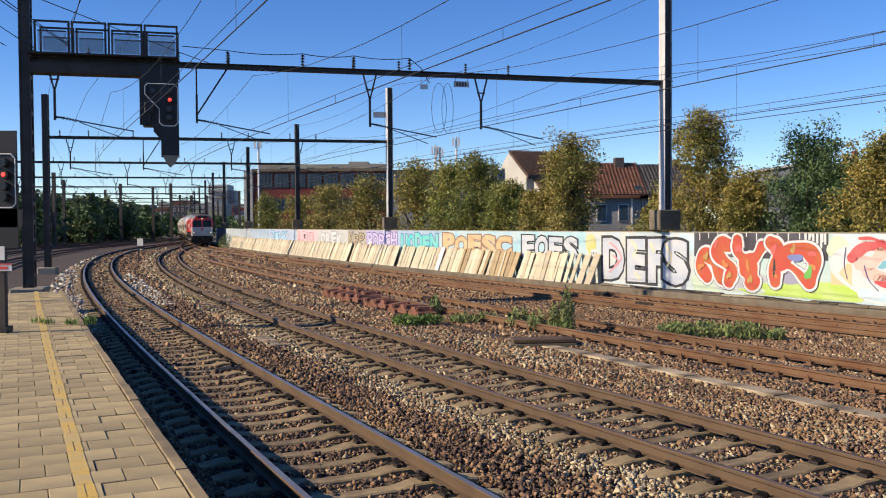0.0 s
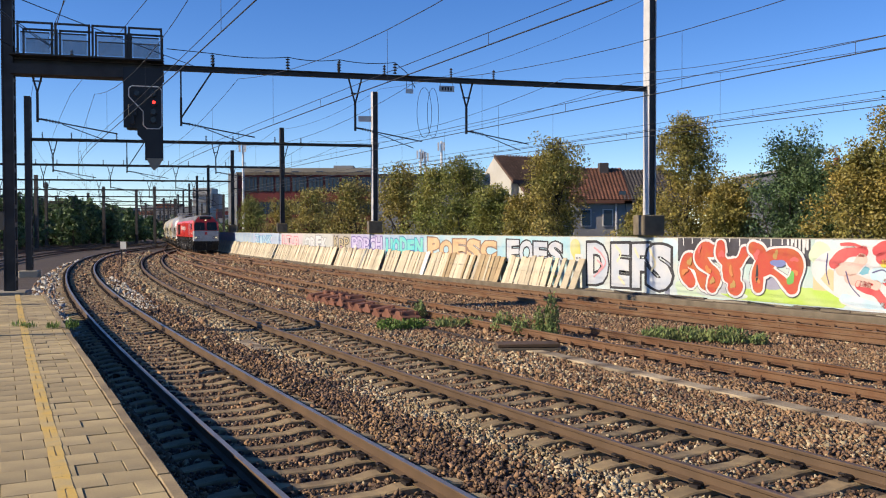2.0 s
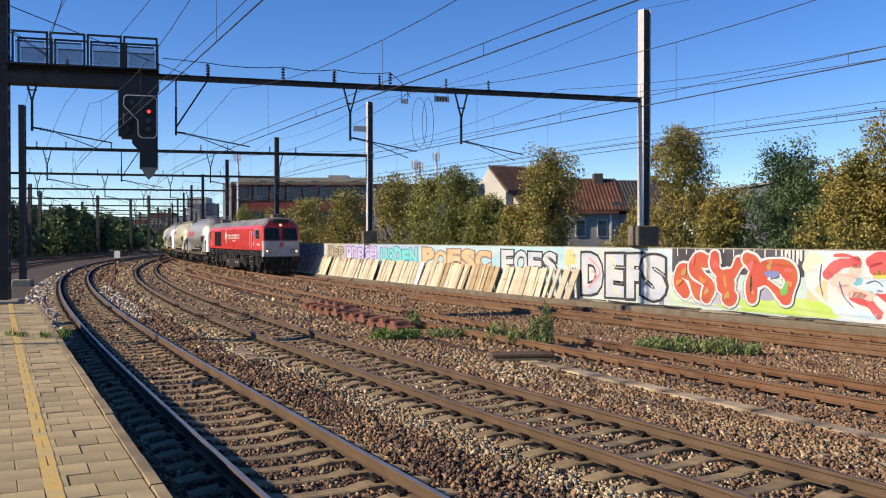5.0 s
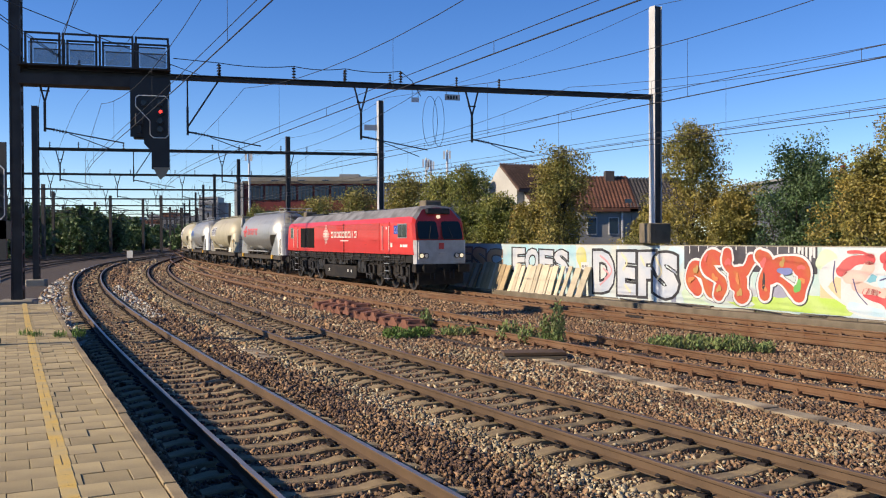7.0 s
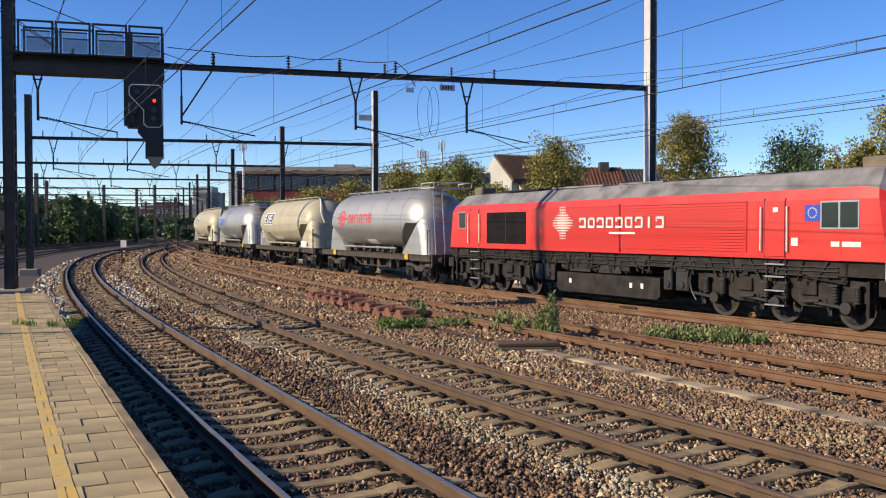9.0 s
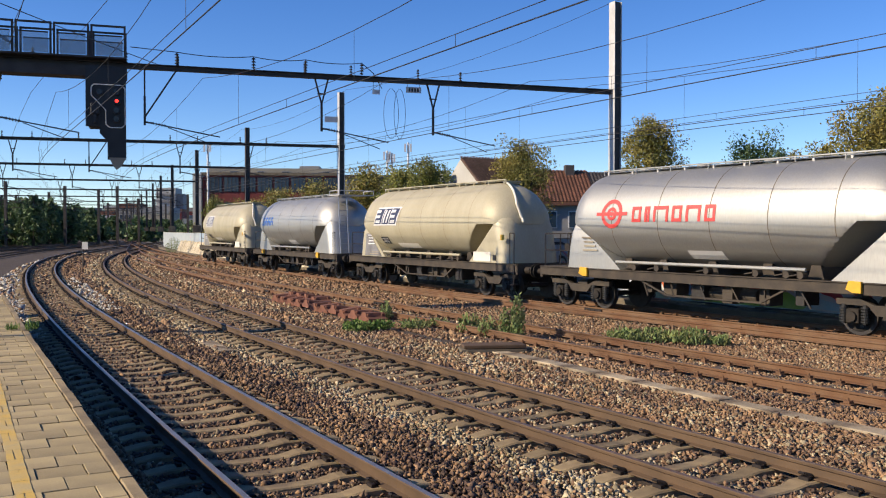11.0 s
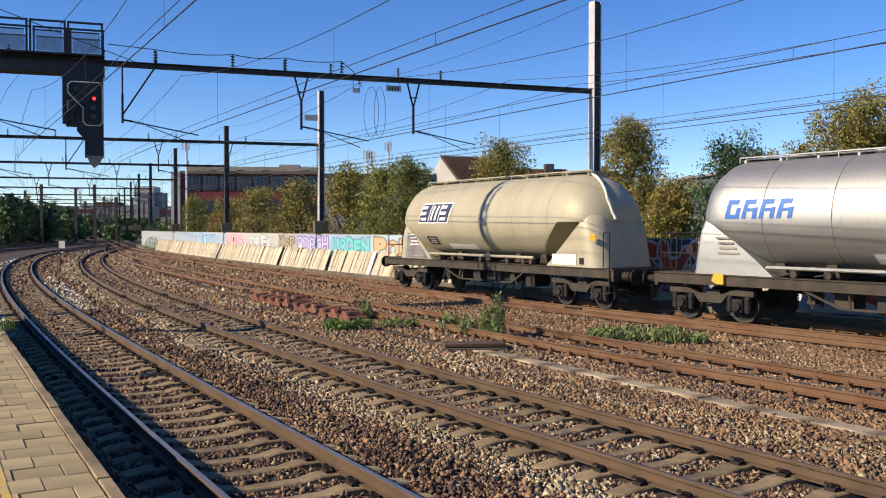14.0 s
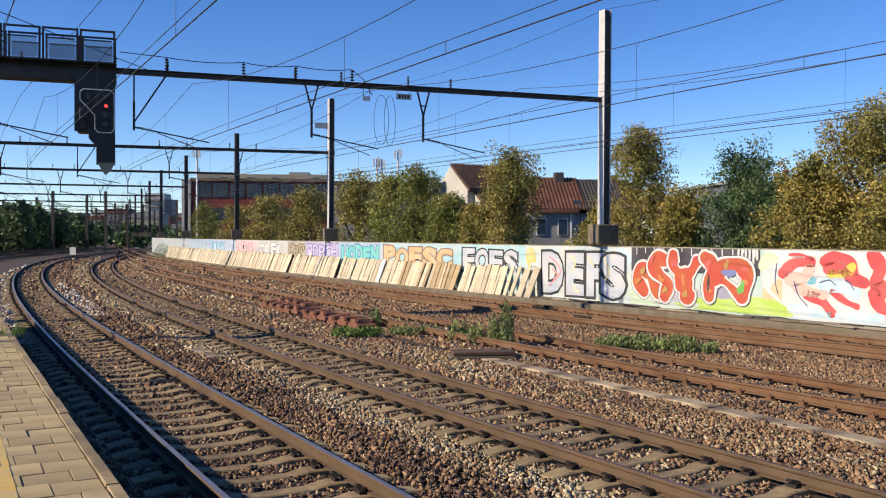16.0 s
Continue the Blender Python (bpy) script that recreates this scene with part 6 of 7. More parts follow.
def tree(x, y, base, top, radius, kind, seed, leaves=6500, size=0.13, label=""):
    """Trunk, rising limbs, and leaves strewn along every limb, thinner towards its tip."""
    rng = np.random.default_rng(seed)
    t = thing("tree", Matrix.Translation((x, y, base)), label or ("yellowing street tree behind the wall", "green street tree behind the wall", "dark green bushy tree behind the wall")[kind], "tree", "trees behind the wall")
    h = top - base
    bm = bmesh.new()
    tube(bm, (0, 0, 0), (0.05, 0, h * 0.5), radius * 0.09, radius * 0.06, seg=8)
    tube(bm, (0.05, 0, h * 0.5), (0, 0.05, h * 0.95), radius * 0.06, 0.02, seg=7)
    part("trunk", bm, M_BARK, t)
    n = 64
    f = rng.uniform(0.15, 1.0, n)
    f[:6] = rng.uniform(0.88, 1.0, 6)
    lobe = 1 + 0.18 * np.sin(rng.uniform(0, 6.28) + 7 * f)
    prof = np.minimum(1.0, (f + 0.3) / 0.6) ** 0.6 * (1 - f ** (2.8 if kind < 2 else 3.6)) * lobe + 0.07
    r = radius * prof * rng.uniform(0.3, 1.15, n)
    a = rng.uniform(0, 2 * np.pi, n)
    tip = np.stack([r * np.cos(a), r * np.sin(a), h * (0.2 + 0.8 * f) * rng.uniform(0.96, 1.0, n)], 1)
    root = np.stack([0.12 * r * np.cos(a), 0.12 * r * np.sin(a), np.maximum(h * 0.12, tip[:, 2] - (r + 0.5) * rng.uniform(0.7, 1.5, n))], 1)
    bm = bmesh.new()
    for k in range(0, n, 2):
        tube(bm, root[k], tip[k], radius * 0.02, 0.006, seg=4)
    part("branchwork", bm, M_BARK, t)
    per = leaves // n
    i = np.repeat(np.arange(n), per)
    m = len(i)
    # side twigs: leaves gather in tight bunches off the limb, with gaps between
    q = rng.integers(0, 9, m)
    u = rng.uniform(0.2, 1.02, (n, 9))[i, q]
    wide = radius * (0.22 * (1.12 - u) + 0.05)
    bunch = np.clip(rng.normal(size=(n, 9, 3)), -1.3, 1.3)[i, q]
    d = np.clip(rng.normal(size=(m, 3)), -1.8, 1.8) * np.array((1, 1, 0.75))
    p = root[i] + (tip - root)[i] * u[:, None] + bunch * wide[:, None] + d * (radius * rng.uniform(0.045, 0.085, (n, 9))[i, q])[:, None]
    p[:, 2] = np.maximum(p[:, 2], 0.08 * h)
    ax = rng.normal(size=(m, 3))
    ax /= np.linalg.norm(ax, axis=1)[:, None]
    b = np.cross(ax, rng.normal(size=(m, 3)))
    b /= np.linalg.norm(b, axis=1)[:, None]
    sz = (size * rng.uniform(0.6, 1.3, m))[:, None]
    v = np.stack([p - ax * sz, p + b * sz * 0.6, p + ax * sz, p - b * sz * 0.6], 1).reshape(-1, 3)
    raw_mesh("crown", v.tolist(), np.arange(m * 4).reshape(-1, 4).tolist(), LEAF[kind], t)
    return t


def by_bearing(off, tan):
    """The place at the given offset right of the running line that lies on a bearing (x over y) from the platform end."""
    best = min((abs(T4.at(s / 4.0, off)[0] / max(1e-3, T4.at(s / 4.0, off)[1]) - tan), s / 4.0) for s in range(-30, 480))
    return T4.at(best[1], off)[:2]


# bearing, offset from the line, elevation of the top (rise over run), spread, kind
for k, (tan, off, rise, spread, kind) in enumerate((
        (-0.196, 9, 0.034, 1.6, 1), (-0.16, 9, 0.03, 1.6, 0), (-0.128, 9.5, 0.045, 2.0, 0), (-0.082, 9, 0.051, 2.4, 0), (-0.03, 9, 0.068, 2.3, 0), (0.012, 9.5, 0.068, 2.0, 1), (0.04, 9, 0.074, 2.0, 1),
        (0.072, 9, 0.045, 1.8, 1), (0.105, 8, 0.03, 1.5, 0), (0.142, 8.5, 0.093, 2.3, 0), (0.24, 8, 0.03, 1.1, 0), (0.285, 8, 0.115, 2.2, 0), (0.335, 8, 0.05, 1.7, 0), (0.408, 9, 0.088, 2.5, 2), (0.455, 9, 0.066, 2.3, 2),
        (0.49, 7.5, 0.085, 2.0, 0), (0.56, 7.5, 0.145, 2.6, 0), (0.66, 8, 0.13, 2.6, 0), (0.53, 8.5, 0.06, 2.0, 0), (0.61, 8.5, 0.085, 2.3, 0), (0.585, 7, 0.06, 1.8, 0))):
    x, y = by_bearing(off, tan)
    d = math.hypot(x, y)
    tree(x, y, -4.6, EYE + d * rise, 1.5 * spread * (d / 42) ** 0.55, kind, 20 + k, leaves=46000 if d < 40 else 34000 if d < 60 else 19000, size=0.052 if d < 40 else 0.066 if d < 60 else 0.09)


# dark tree bank beyond the tracks and scattered far greenery
def far_trees():
    rng = np.random.default_rng(5)
    for k in range(30):
        tan = -0.475 + 0.0052 * k
        d = rng.uniform(100, 150) + 2.5 * k
        rise = 0.036 - 0.021 * max(0.0, min(1.0, (tan + 0.4) / 0.1))
        tree(tan * d, d, -0.5, EYE + d * rise * rng.uniform(0.75, 1.05), rng.uniform(2.6, 4.2), 2, 60 + k, leaves=2600, size=0.3, label="distant dark green tree beyond the tracks")
    for k in range(13):
        tan = -0.32 + 0.014 * k
        d = rng.uniform(200, 300)
        tree(tan * d, d, -0.5, EYE + d * 0.012 * rng.uniform(0.6, 1.2), rng.uniform(3, 5), 2, 95 + k, leaves=1200, size=0.42, label="distant dark green tree beyond the tracks")


far_trees()

# ---- buildings behind the wall ----
M_BRICK_RED = mat("dark_red_facade", (0.2, 0.035, 0.03), 0.8, vary=0.12, scale=0.3, grain=6)
M_FAC_GREY = mat("grey_facade", (0.3, 0.3, 0.29), 0.8, vary=0.1, scale=0.2, grain=4)
M_FAC_PALE = mat("pale_render", (0.52, 0.51, 0.46), 0.85, vary=0.1, scale=0.5, grain=6, second=(0.4, 0.38, 0.33))
M_FAC_BEIGE = mat("beige_facade", (0.34, 0.31, 0.24), 0.85, vary=0.1, scale=0.2, grain=4)
M_TILE_BROWN = mat("roof_tile_brown", (0.12, 0.07, 0.05), 0.8, vary=0.2, scale=1, grain=10, island=0.25)
M_TILE_RED = mat("roof_tile_red", (0.2, 0.085, 0.05), 0.8, vary=0.2, scale=1, grain=10, island=0.25)
M_TILE_DARK = mat("roof_tile_dark", (0.1, 0.09, 0.085), 0.7, vary=0.2, scale=1, grain=10, island=0.25)
M_SLATE = mat("slate_cladding", (0.13, 0.14, 0.16), 0.7, vary=0.12, scale=0.6, grain=8)
M_PANE = mat("window_pane", (0.03, 0.055, 0.085), 0.15, vary=0.05, spec=0.4)


def box_part(parent, name, m, x0, x1, y0, y1, z0, z1, label=""):
    bm = bmesh.new()
    box(bm, x0, x1, y0, y1, z0, z1)
    return part(name, bm, m, parent, label)


def win(parent, x0, x1, z0, z1, y, frame_m=None):
    w = box_part(parent, "window", frame_m or M_WHITE, x0, x1, y - 0.08, y - 0.01, z0, z1)
    f = min(0.12, (x1 - x0) * 0.08)
    box_part(w, "pane", M_PANE, x0 + f, x1 - f, y - 0.1, y - 0.081, z0 + f, z1 - f)
    return w


def tiled_roof(parent, x0, x1, y0, y1, z0, z1, m, name="roof"):
    """One roof slope rising from y0 to y1, with ridged tile rows."""
    rows = 20
    cols = max(6, int((x1 - x0) / 0.24))
    verts, faces = [], []
    for j in range(rows):
        f0, f1 = j / rows, (j + 1) / rows + 0.01
        for i in range(cols):
            a, b = x0 + (x1 - x0) * i / cols, x0 + (x1 - x0) * (i + 1) / cols
            k = len(verts)
            mid = (a + b) / 2
            for f, lift in ((f0, 0.07), (f1, 0.02)):
                yy, zz = y0 + (y1 - y0) * f, z0 + (z1 - z0) * f + lift
                verts += [(a, yy, zz), (mid, yy, zz + 0.05), (b, yy, zz)]
            faces += [(k, k + 1, k + 4, k + 3), (k + 1, k + 2, k + 5, k + 4)]
    ob = raw_mesh("tile", verts, faces, m)
    ob.name = name
    ob.parent = parent
    bm = bmesh.new()
    prism(bm, [(y0, z0), (y1, z1), (y1, z1 - 0.2), (y0, z0 - 0.2)], x0, x1)
    part("roof_deck", bm, m, parent)
    return ob


def houses():
    d = 62.0
    # pale gable house with brown roof: the gable turns to the left
    h = thing("house", pose((932 - 784) * d / 1590, d, -4.6, 0, 0, 25), "pale rendered gable house with brown tiled roof", "house", "houses behind the wall")
    k = d / 1590.0
    z = lambda v: 4.6 + EYE + (396 - v) * k
    X = lambda u: (u - 932) * k
    bm = bmesh.new()
    w = 4.2
    prism(bm, [(0, 0), (0, z(306)), (w * 0.55, z(262)), (w, z(300)), (w, 0)], X(932), X(1075))
    part("wall", bm, M_FAC_PALE, h)
    tiled_roof(h, X(930), X(1077), -0.35, w * 0.55, z(306) - 0.2, z(262), M_TILE_BROWN)
    box_part(h, "chimney", M_FAC_PALE, X(905), X(918), 3.2, 4.2, 0, z(286), "wide pale chimney stack")
    bm = bmesh.new()
    prism(bm, [(-1.6, 0), (-1.6, z(345)), (0, z(312)), (0, 0)], X(946), X(975))
    part("side_wing", bm, M_FAC_PALE, h)
    tiled_roof(h, X(944), X(977), -1.8, 0, z(347), z(310), M_TILE_BROWN, "wing_roof")
    X = lambda u: (u - 784) * k - 7.3
    h2 = thing("house", pose(7.3, d - 1, -4.6, 0, 0, 0), "grey row house with red tiled roof and chimney", "house", "houses behind the wall")
    box_part(h2, "wall", M_FAC_GREY, X(1040), X(1130), 0.2, 6, 0, z(345))
    tiled_roof(h2, X(1030), X(1140), -0.2, 3.4, z(347), z(286), M_TILE_RED)
    box_part(h2, "chimney", M_TILE_DARK, X(1098), X(1114), 2.8, 3.6, z(300), z(276))
    for a in (1052, 1090):
        win(h2, X(a), X(a + 18), z(392), z(362), 0.2)
    box_part(h2, "downpipe", M_WHITE, X(1112), X(1115), 0.05, 0.15, 0, z(347))
    box_part(h2, "roof_window", M_PANE, X(1120), X(1132), 0.3, 0.4, z(340), z(330))
    h3 = thing("house", pose(7.3, d - 1, -4.6, 0, 0, 0), "grey row house with dark tiled roof", "house", "houses behind the wall")
    box_part(h3, "wall", M_FAC_GREY, X(1131), X(1235), 0.2, 6, 0, z(345))
    tiled_roof(h3, X(1126), X(1240), -0.2, 3.4, z(347), z(289), M_TILE_DARK)
    win(h3, X(1140), X(1160), z(392), z(362), 0.2)
    box_part(h3, "chimney", M_TILE_DARK, X(1205), X(1216), 2.8, 3.6, z(300), z(280))
    h4 = thing("flat_roof_building", pose(7.3, d - 4, -4.6, 0, 0, 0), "grey flat-roofed building with satellite dish", "building")
    box_part(h4, "wall", M_SLATE, X(1374), X(1520), 0, 9, 0, z(302))
    box_part(h4, "parapet", M_FAC_GREY, X(1369), X(1524), -0.2, 9.2, z(302), z(298))
    box_part(h4, "roof_box", M_FAC_GREY, X(1422), X(1436), 1, 2, z(298), z(286))
    for a in (1340, 1400, 1450):
        win(h4, X(a), X(a + 22), z(345), z(322), 0)
    bm = bmesh.new()
    g = bmesh.ops.create_uvsphere(bm, u_segments=20, v_segments=8, radius=0.52)
    for v in g["verts"]:
        v.co = Vector((v.co.x, v.co.z * 0.25, v.co.y))
    bmesh.ops.transform(bm, matrix=Matrix.Translation((X(1412), 0.2, z(283))), verts=bm.verts)
    tube(bm, (X(1412), 0.4, z(298)), (X(1412), 0.4, z(284)), 0.05, seg=6)
    part("satellite_dish", bm, M_FAC_GREY, h4, "grey satellite dish")
    box_part(h4, "chimney", M_BRICK_RED, X(1500), X(1506), 3, 3.5, z(298), z(272))


houses()


def factory():
    d = 150.0
    k = d / 1590.0
    X = lambda u: (u - 784) * k
    z = lambda v: EYE + (398.5 - v) * k
    f = thing("factory_building", pose(0, d, 0), "long dark red factory with window bands and flat roof", "factory")
    box_part(f, "wall", M_BRICK_RED, X(450), X(690), 0, 25, -5, z(303))
    box_part(f, "roof_edge", M_CONC_DARK, X(447), X(692), -0.3, 25.3, z(303), z(298))
    box_part(f, "upper_storey", M_FAC_BEIGE, X(438), X(678), 9, 25, -5, z(284), "beige upper storey")
    box_part(f, "stair_tower", M_FAC_GREY, X(606), X(643), 11, 18, z(284), z(278))
    box_part(f, "end_wall", M_FAC_PALE, X(434), X(449), -0.5, 20, -5, z(300))
    for r, (a, b) in enumerate(((332, 306), (372, 350))):
        u = 458.0
        while u < 684:
            win(f, X(u), X(u + 26), z(a), z(b), 0, M_MAST)
            for j in range(1, 4):
                box_part(f, "mullion", M_MAST, X(u + j * 6.5) - 0.05, X(u + j * 6.5) + 0.05, -0.16, -0.1, z(a), z(b))
            u += 29
    for u in (480, 530, 575, 650):
        win(f, X(u), X(u + 14), z(297), z(289), 9, M_FAC_GREY)
    g = thing("long_hall", pose(0, d - 20, 0), "long low grey hall with flat roof", "hall")
    k2 = (d - 20) / 1590.0
    box_part(g, "wall", M_FAC_GREY, -94 * k2, 106 * k2, 0, 30, -5, EYE + 92 * k2)
    box_part(g, "roof_edge", M_TILE_DARK, -96 * k2, 108 * k2, -0.4, 30, EYE + 92 * k2, EYE + 97 * k2)
    for u0, top in ((468, 250), (772, 262), (808, 248), (780, 266)):
        m = thing("antenna_mast", pose(X(u0), d - 4, 0), "white antenna mast on a roof", "antenna mast", "antenna masts")
        bm = bmesh.new()
        tube(bm, (0, 0, -4.6), (0, 0, z(top)), 0.18, seg=8)
        part("pole", bm, M_WHITE, m)
        bm = bmesh.new()
        for a in (-0.5, 0.4):
            box(bm, a - 0.15, a + 0.15, -0.3, -0.1, z(top + 16), z(top + 2))
        part("antenna", bm, M_WHITE, m)


factory()


def city():
    rng = random.Random(9)
    t = thing("tower_block", pose(-98, 392, 0), "distant pale high-rise with balcony rows", "tower block")
    box_part(t, "wall", M_FAC_PALE, -4, 4.2, 0, 12, -5, 20.5)
    for j in range(7):
        box_part(t, "balcony", M_FAC_GREY, -4.1, 4.3, -0.8, -0.1, 1 + j * 2.7, 1.9 + j * 2.7)
    box_part(t, "side_block", M_FAC_GREY, 4.3, 7, 2, 12, -5, 18)
    for k in range(34):
        tan = -0.44 + 0.0068 * k
        d = rng.uniform(330, 650)
        b = thing("city_building", pose(tan * d, d, 0), "distant city building with rows of windows", "building", "distant city")
        w, h = rng.uniform(4, 11), EYE + d * rng.uniform(0.006, 0.024)
        box_part(b, "wall", rng.choice((M_FAC_PALE, M_FAC_GREY, M_FAC_BEIGE, M_FAC_BEIGE, M_BRICK_RED)), -w, w, 0, 12, -5, h)
        box_part(b, "roof", rng.choice((M_TILE_DARK, M_TILE_RED, M_FAC_GREY)), -w - 0.2, w + 0.2, -0.2, 12.2, h, h + rng.uniform(0.6, 2.2))
        for r in range(max(1, int(h / 3.4))):
            for q in range(4):
                x0 = -w + 0.8 + q * (2 * w - 1.2) / 4
                box_part(b, "window", M_PANE, x0, x0 + (2 * w) / 7, -0.12, -0.01, 1 + r * 3.2, 2.7 + r * 3.2)


city()


# ---- cable trough, plates and rusty parts on the ballast ----
def trough():
    t = thing("cable_trough", None, "line of pale concrete cable trough lids between tracks", "cable trough")
    trough_m = mat("trough_concrete", (0.42, 0.34, 0.22), 0.9, vary=0.22, scale=2.0, grain=40, bump=0.4, second=(0.16, 0.115, 0.07), island=0.25)
    rnd = random.Random(2)
    s = -12.0
    while s < 11.4:
        l = 0.98
        bm = bmesh.new()
        box(bm, -0.17, 0.17, 0.006, l, -0.24, -0.165, bevel=0.01)
        ob = part("lid", bm, trough_m, t)
        ob.matrix_basis = T2.m(s, 3.45 + rnd.uniform(-0.015, 0.015), rnd.uniform(-0.012, 0.008))
        s += 1.0
    p = thing("steel_plate", pose(2.15, 19.6, -0.2, 0, 0, 3), "stack of dark rusty steel plates on the ballast", "steel plate")
    for k in range(2):
        bm = bmesh.new()
        box(bm, -0.72 + k * 0.06, 0.72 - k * 0.02, -0.28, 0.28, k * 0.09, 0.07 + k * 0.09, bevel=0.008)
        part("plate", bm, M_RAIL_SIDE if k else M_CONC_DARK, p)
    q = thing("concrete_lid", pose(-3.95, 20.2, -0.19, 0, 0, 25), "flat concrete lid lying on the ballast", "lid")
    for k in range(3):
        bm = bmesh.new()
        box(bm, -0.17, 0.17, k * 0.62 - 0.9, k * 0.62 - 0.3, 0, 0.06, bevel=0.01)
        part("slab", bm, trough_m, q)
    # rusty ribbed chair castings in a row
    a, b = Vector((-4.35, 34.2, -0.2)), Vector((-0.35, 25.6, -0.2))
    r = thing("rusty_casting_row", None, "row of rusty ribbed iron castings beside the track", "iron casting")
    red = mat("red_rusted_iron", (0.25, 0.1, 0.055), 0.85, vary=0.25, scale=3, grain=40, bump=0.3, second=(0.15, 0.06, 0.035))
    step = (b - a).normalized()
    side = Vector((step.y, -step.x, 0))
    ang = math.atan2(step.y, step.x)
    for k in range(11):
        rk = random.Random(k)
        for rank in (0, 1):
            if rank and k > 3:
                continue
            bm = bmesh.new()
            prism(bm, [(-0.36, 0), (-0.36, 0.1), (-0.2, 0.15), (-0.13, 0.26), (0.13, 0.26), (0.2, 0.15), (0.36, 0.1), (0.36, 0)], -0.3, 0.3)
            for x in (-0.22, 0.22):
                box(bm, x - 0.05, x + 0.05, -0.2, 0.2, 0.1, 0.24, bevel=0.02)
            ob = part("casting", bm, red, r)
            ob.matrix_basis = Matrix.Translation(a + step * (0.45 + k * 0.84 + 0.2 * rank) - side * (0.5 * rank) + Vector((0, 0, 0.08 * rank))) @ Matrix.Rotation(ang + rk.uniform(-0.1, 0.1) - math.pi / 2, 4, 'Z') @ Matrix.Rotation(rk.uniform(-0.15, 0.15), 4, 'Y')
    # dark fishplates and rail joints
    for line, s, off in ((T2, 29.5, -0.75), (T2, 29.5, 0.75), (T2, 24.3, -0.75), (T2, 24.3, 0.75), (T1, 27.5, 0.75), (T3, 16, -0.75), (T3, 19, 0.75), (T4, 9, -0.75), (T4, 13, 0.75), (T3, 27, -0.75)):
        j = thing("rail_joint", line.m(s, off, -0.1), "dark bolted fishplate joint on a rail", "rail joint", "rail joints")
        bm = bmesh.new()
        for x in (-0.045, 0.045):
            box(bm, x - 0.02, x + 0.02, -0.4, 0.4, -0.045, 0.05, bevel=0.006)
        for y in (-0.3, -0.1, 0.1, 0.3):
            tube(bm, (-0.09, y, 0), (0.09, y, 0), 0.02, seg=6)
        part("fishplate", bm, M_IRON, j)


trough()


# ---- weeds and grass ----
def weed(x, y, z, h, spread, m, seed, blades=400, name="weed", label="green weed growing out of the ballast", upright=0.5):
    rng = np.random.default_rng(seed)
    t = thing(name, Matrix.Translation((x, y, z)), label, name, "weeds on the ballast")
    n = blades
    r = spread * np.sqrt(rng.random(n))
    a = rng.uniform(0, 2 * np.pi, n)
    base = np.stack([r * np.cos(a), r * np.sin(a), np.zeros(n)], 1)
    if upright < 0.8:
        base[:, 2] = h * rng.random(n) ** 1.1 * (1 - 0.45 * (r / spread) ** 2) * 0.85
    d = rng.normal(size=(n, 3)) * (1 - upright)
    d[:, 2] = np.abs(d[:, 2]) + upright
    d /= np.linalg.norm(d, axis=1)[:, None]
    ln = (h * 0.9 if upright > 0.8 else 0.13) * rng.uniform(0.5, 1.1, n)
    side = np.cross(d, rng.normal(size=(n, 3)))
    side /= np.linalg.norm(side, axis=1)[:, None]
    w = (0.008 if upright > 0.8 else 0.022)
    mid = base + d * (ln * 0.55)[:, None]
    tip = base + d * ln[:, None] + rng.normal(size=(n, 3)) * (ln * 0.12)[:, None]
    v = np.stack([base, mid + side * w, tip, mid - side * w], 1).reshape(-1, 3)
    ob = raw_mesh("leaves", v.tolist(), np.arange(n * 4).reshape(-1, 4).tolist(), m, t)
    if upright < 0.8:
        bm = bmesh.new()
        for k in range(6):
            q = rng.uniform(-0.6, 0.6, 2) * spread
            tube(bm, (q[0] * 0.3, q[1] * 0.3, -0.05), (q[0], q[1], h * rng.uniform(0.6, 0.95)), 0.008, 0.004, seg=4)
        part("stems", bm, m, t)
    return t


for k, (x, y, h, sp, m, n) in enumerate(((-0.95, 23.7, 0.3, 0.42, M_GRASS, 420), (-0.35, 24.0, 0.26, 0.35, M_GRASS, 300), (0.55, 24.3, 0.26, 0.42, M_WEED, 300), (1.2, 24.6, 0.24, 0.3, M_WEED, 220), (3.0, 21.7, 1.3, 0.17, M_WEED, 560), (2.75, 22.0, 0.85, 0.2, M_WEED, 300), (2.35, 22.3, 0.6, 0.25, M_WEED, 260),
                                         (1.95, 23.3, 0.55, 0.3, M_WEED, 300), (-0.25, 26.6, 0.6, 0.2, M_WEED, 240), (5.5, 21.2, 0.34, 0.45, M_WEED, 520), (6.2, 21.1, 0.36, 0.5, M_WEED, 650), (6.9, 20.6, 0.42, 0.45, M_WEED, 560), (7.5, 20.3, 0.26, 0.25, M_WEED, 220))):
    weed(x, y, -0.2, h, sp, m, 200 + k, n)
_bush = T4.at(93, 2.0)
weed(_bush[0], _bush[1], -0.2, 2.1, 1.0, M_WEED, 290, 1400, "bush", "green bush growing at the far end of the wall")
for k, (x, y, n) in enumerate(((-6.62, 16.8, 90), (-7.0, 16.9, 60), (-7.5, 17.0, 50), (-7.8, 17.2, 40))):
    weed(x, y, PLAT - 0.02, 0.26 if k == 0 else 0.16, 0.13, M_GRASS, 300 + k, n, "grass_tuft", "green grass tuft at the worn platform edge", 0.9)

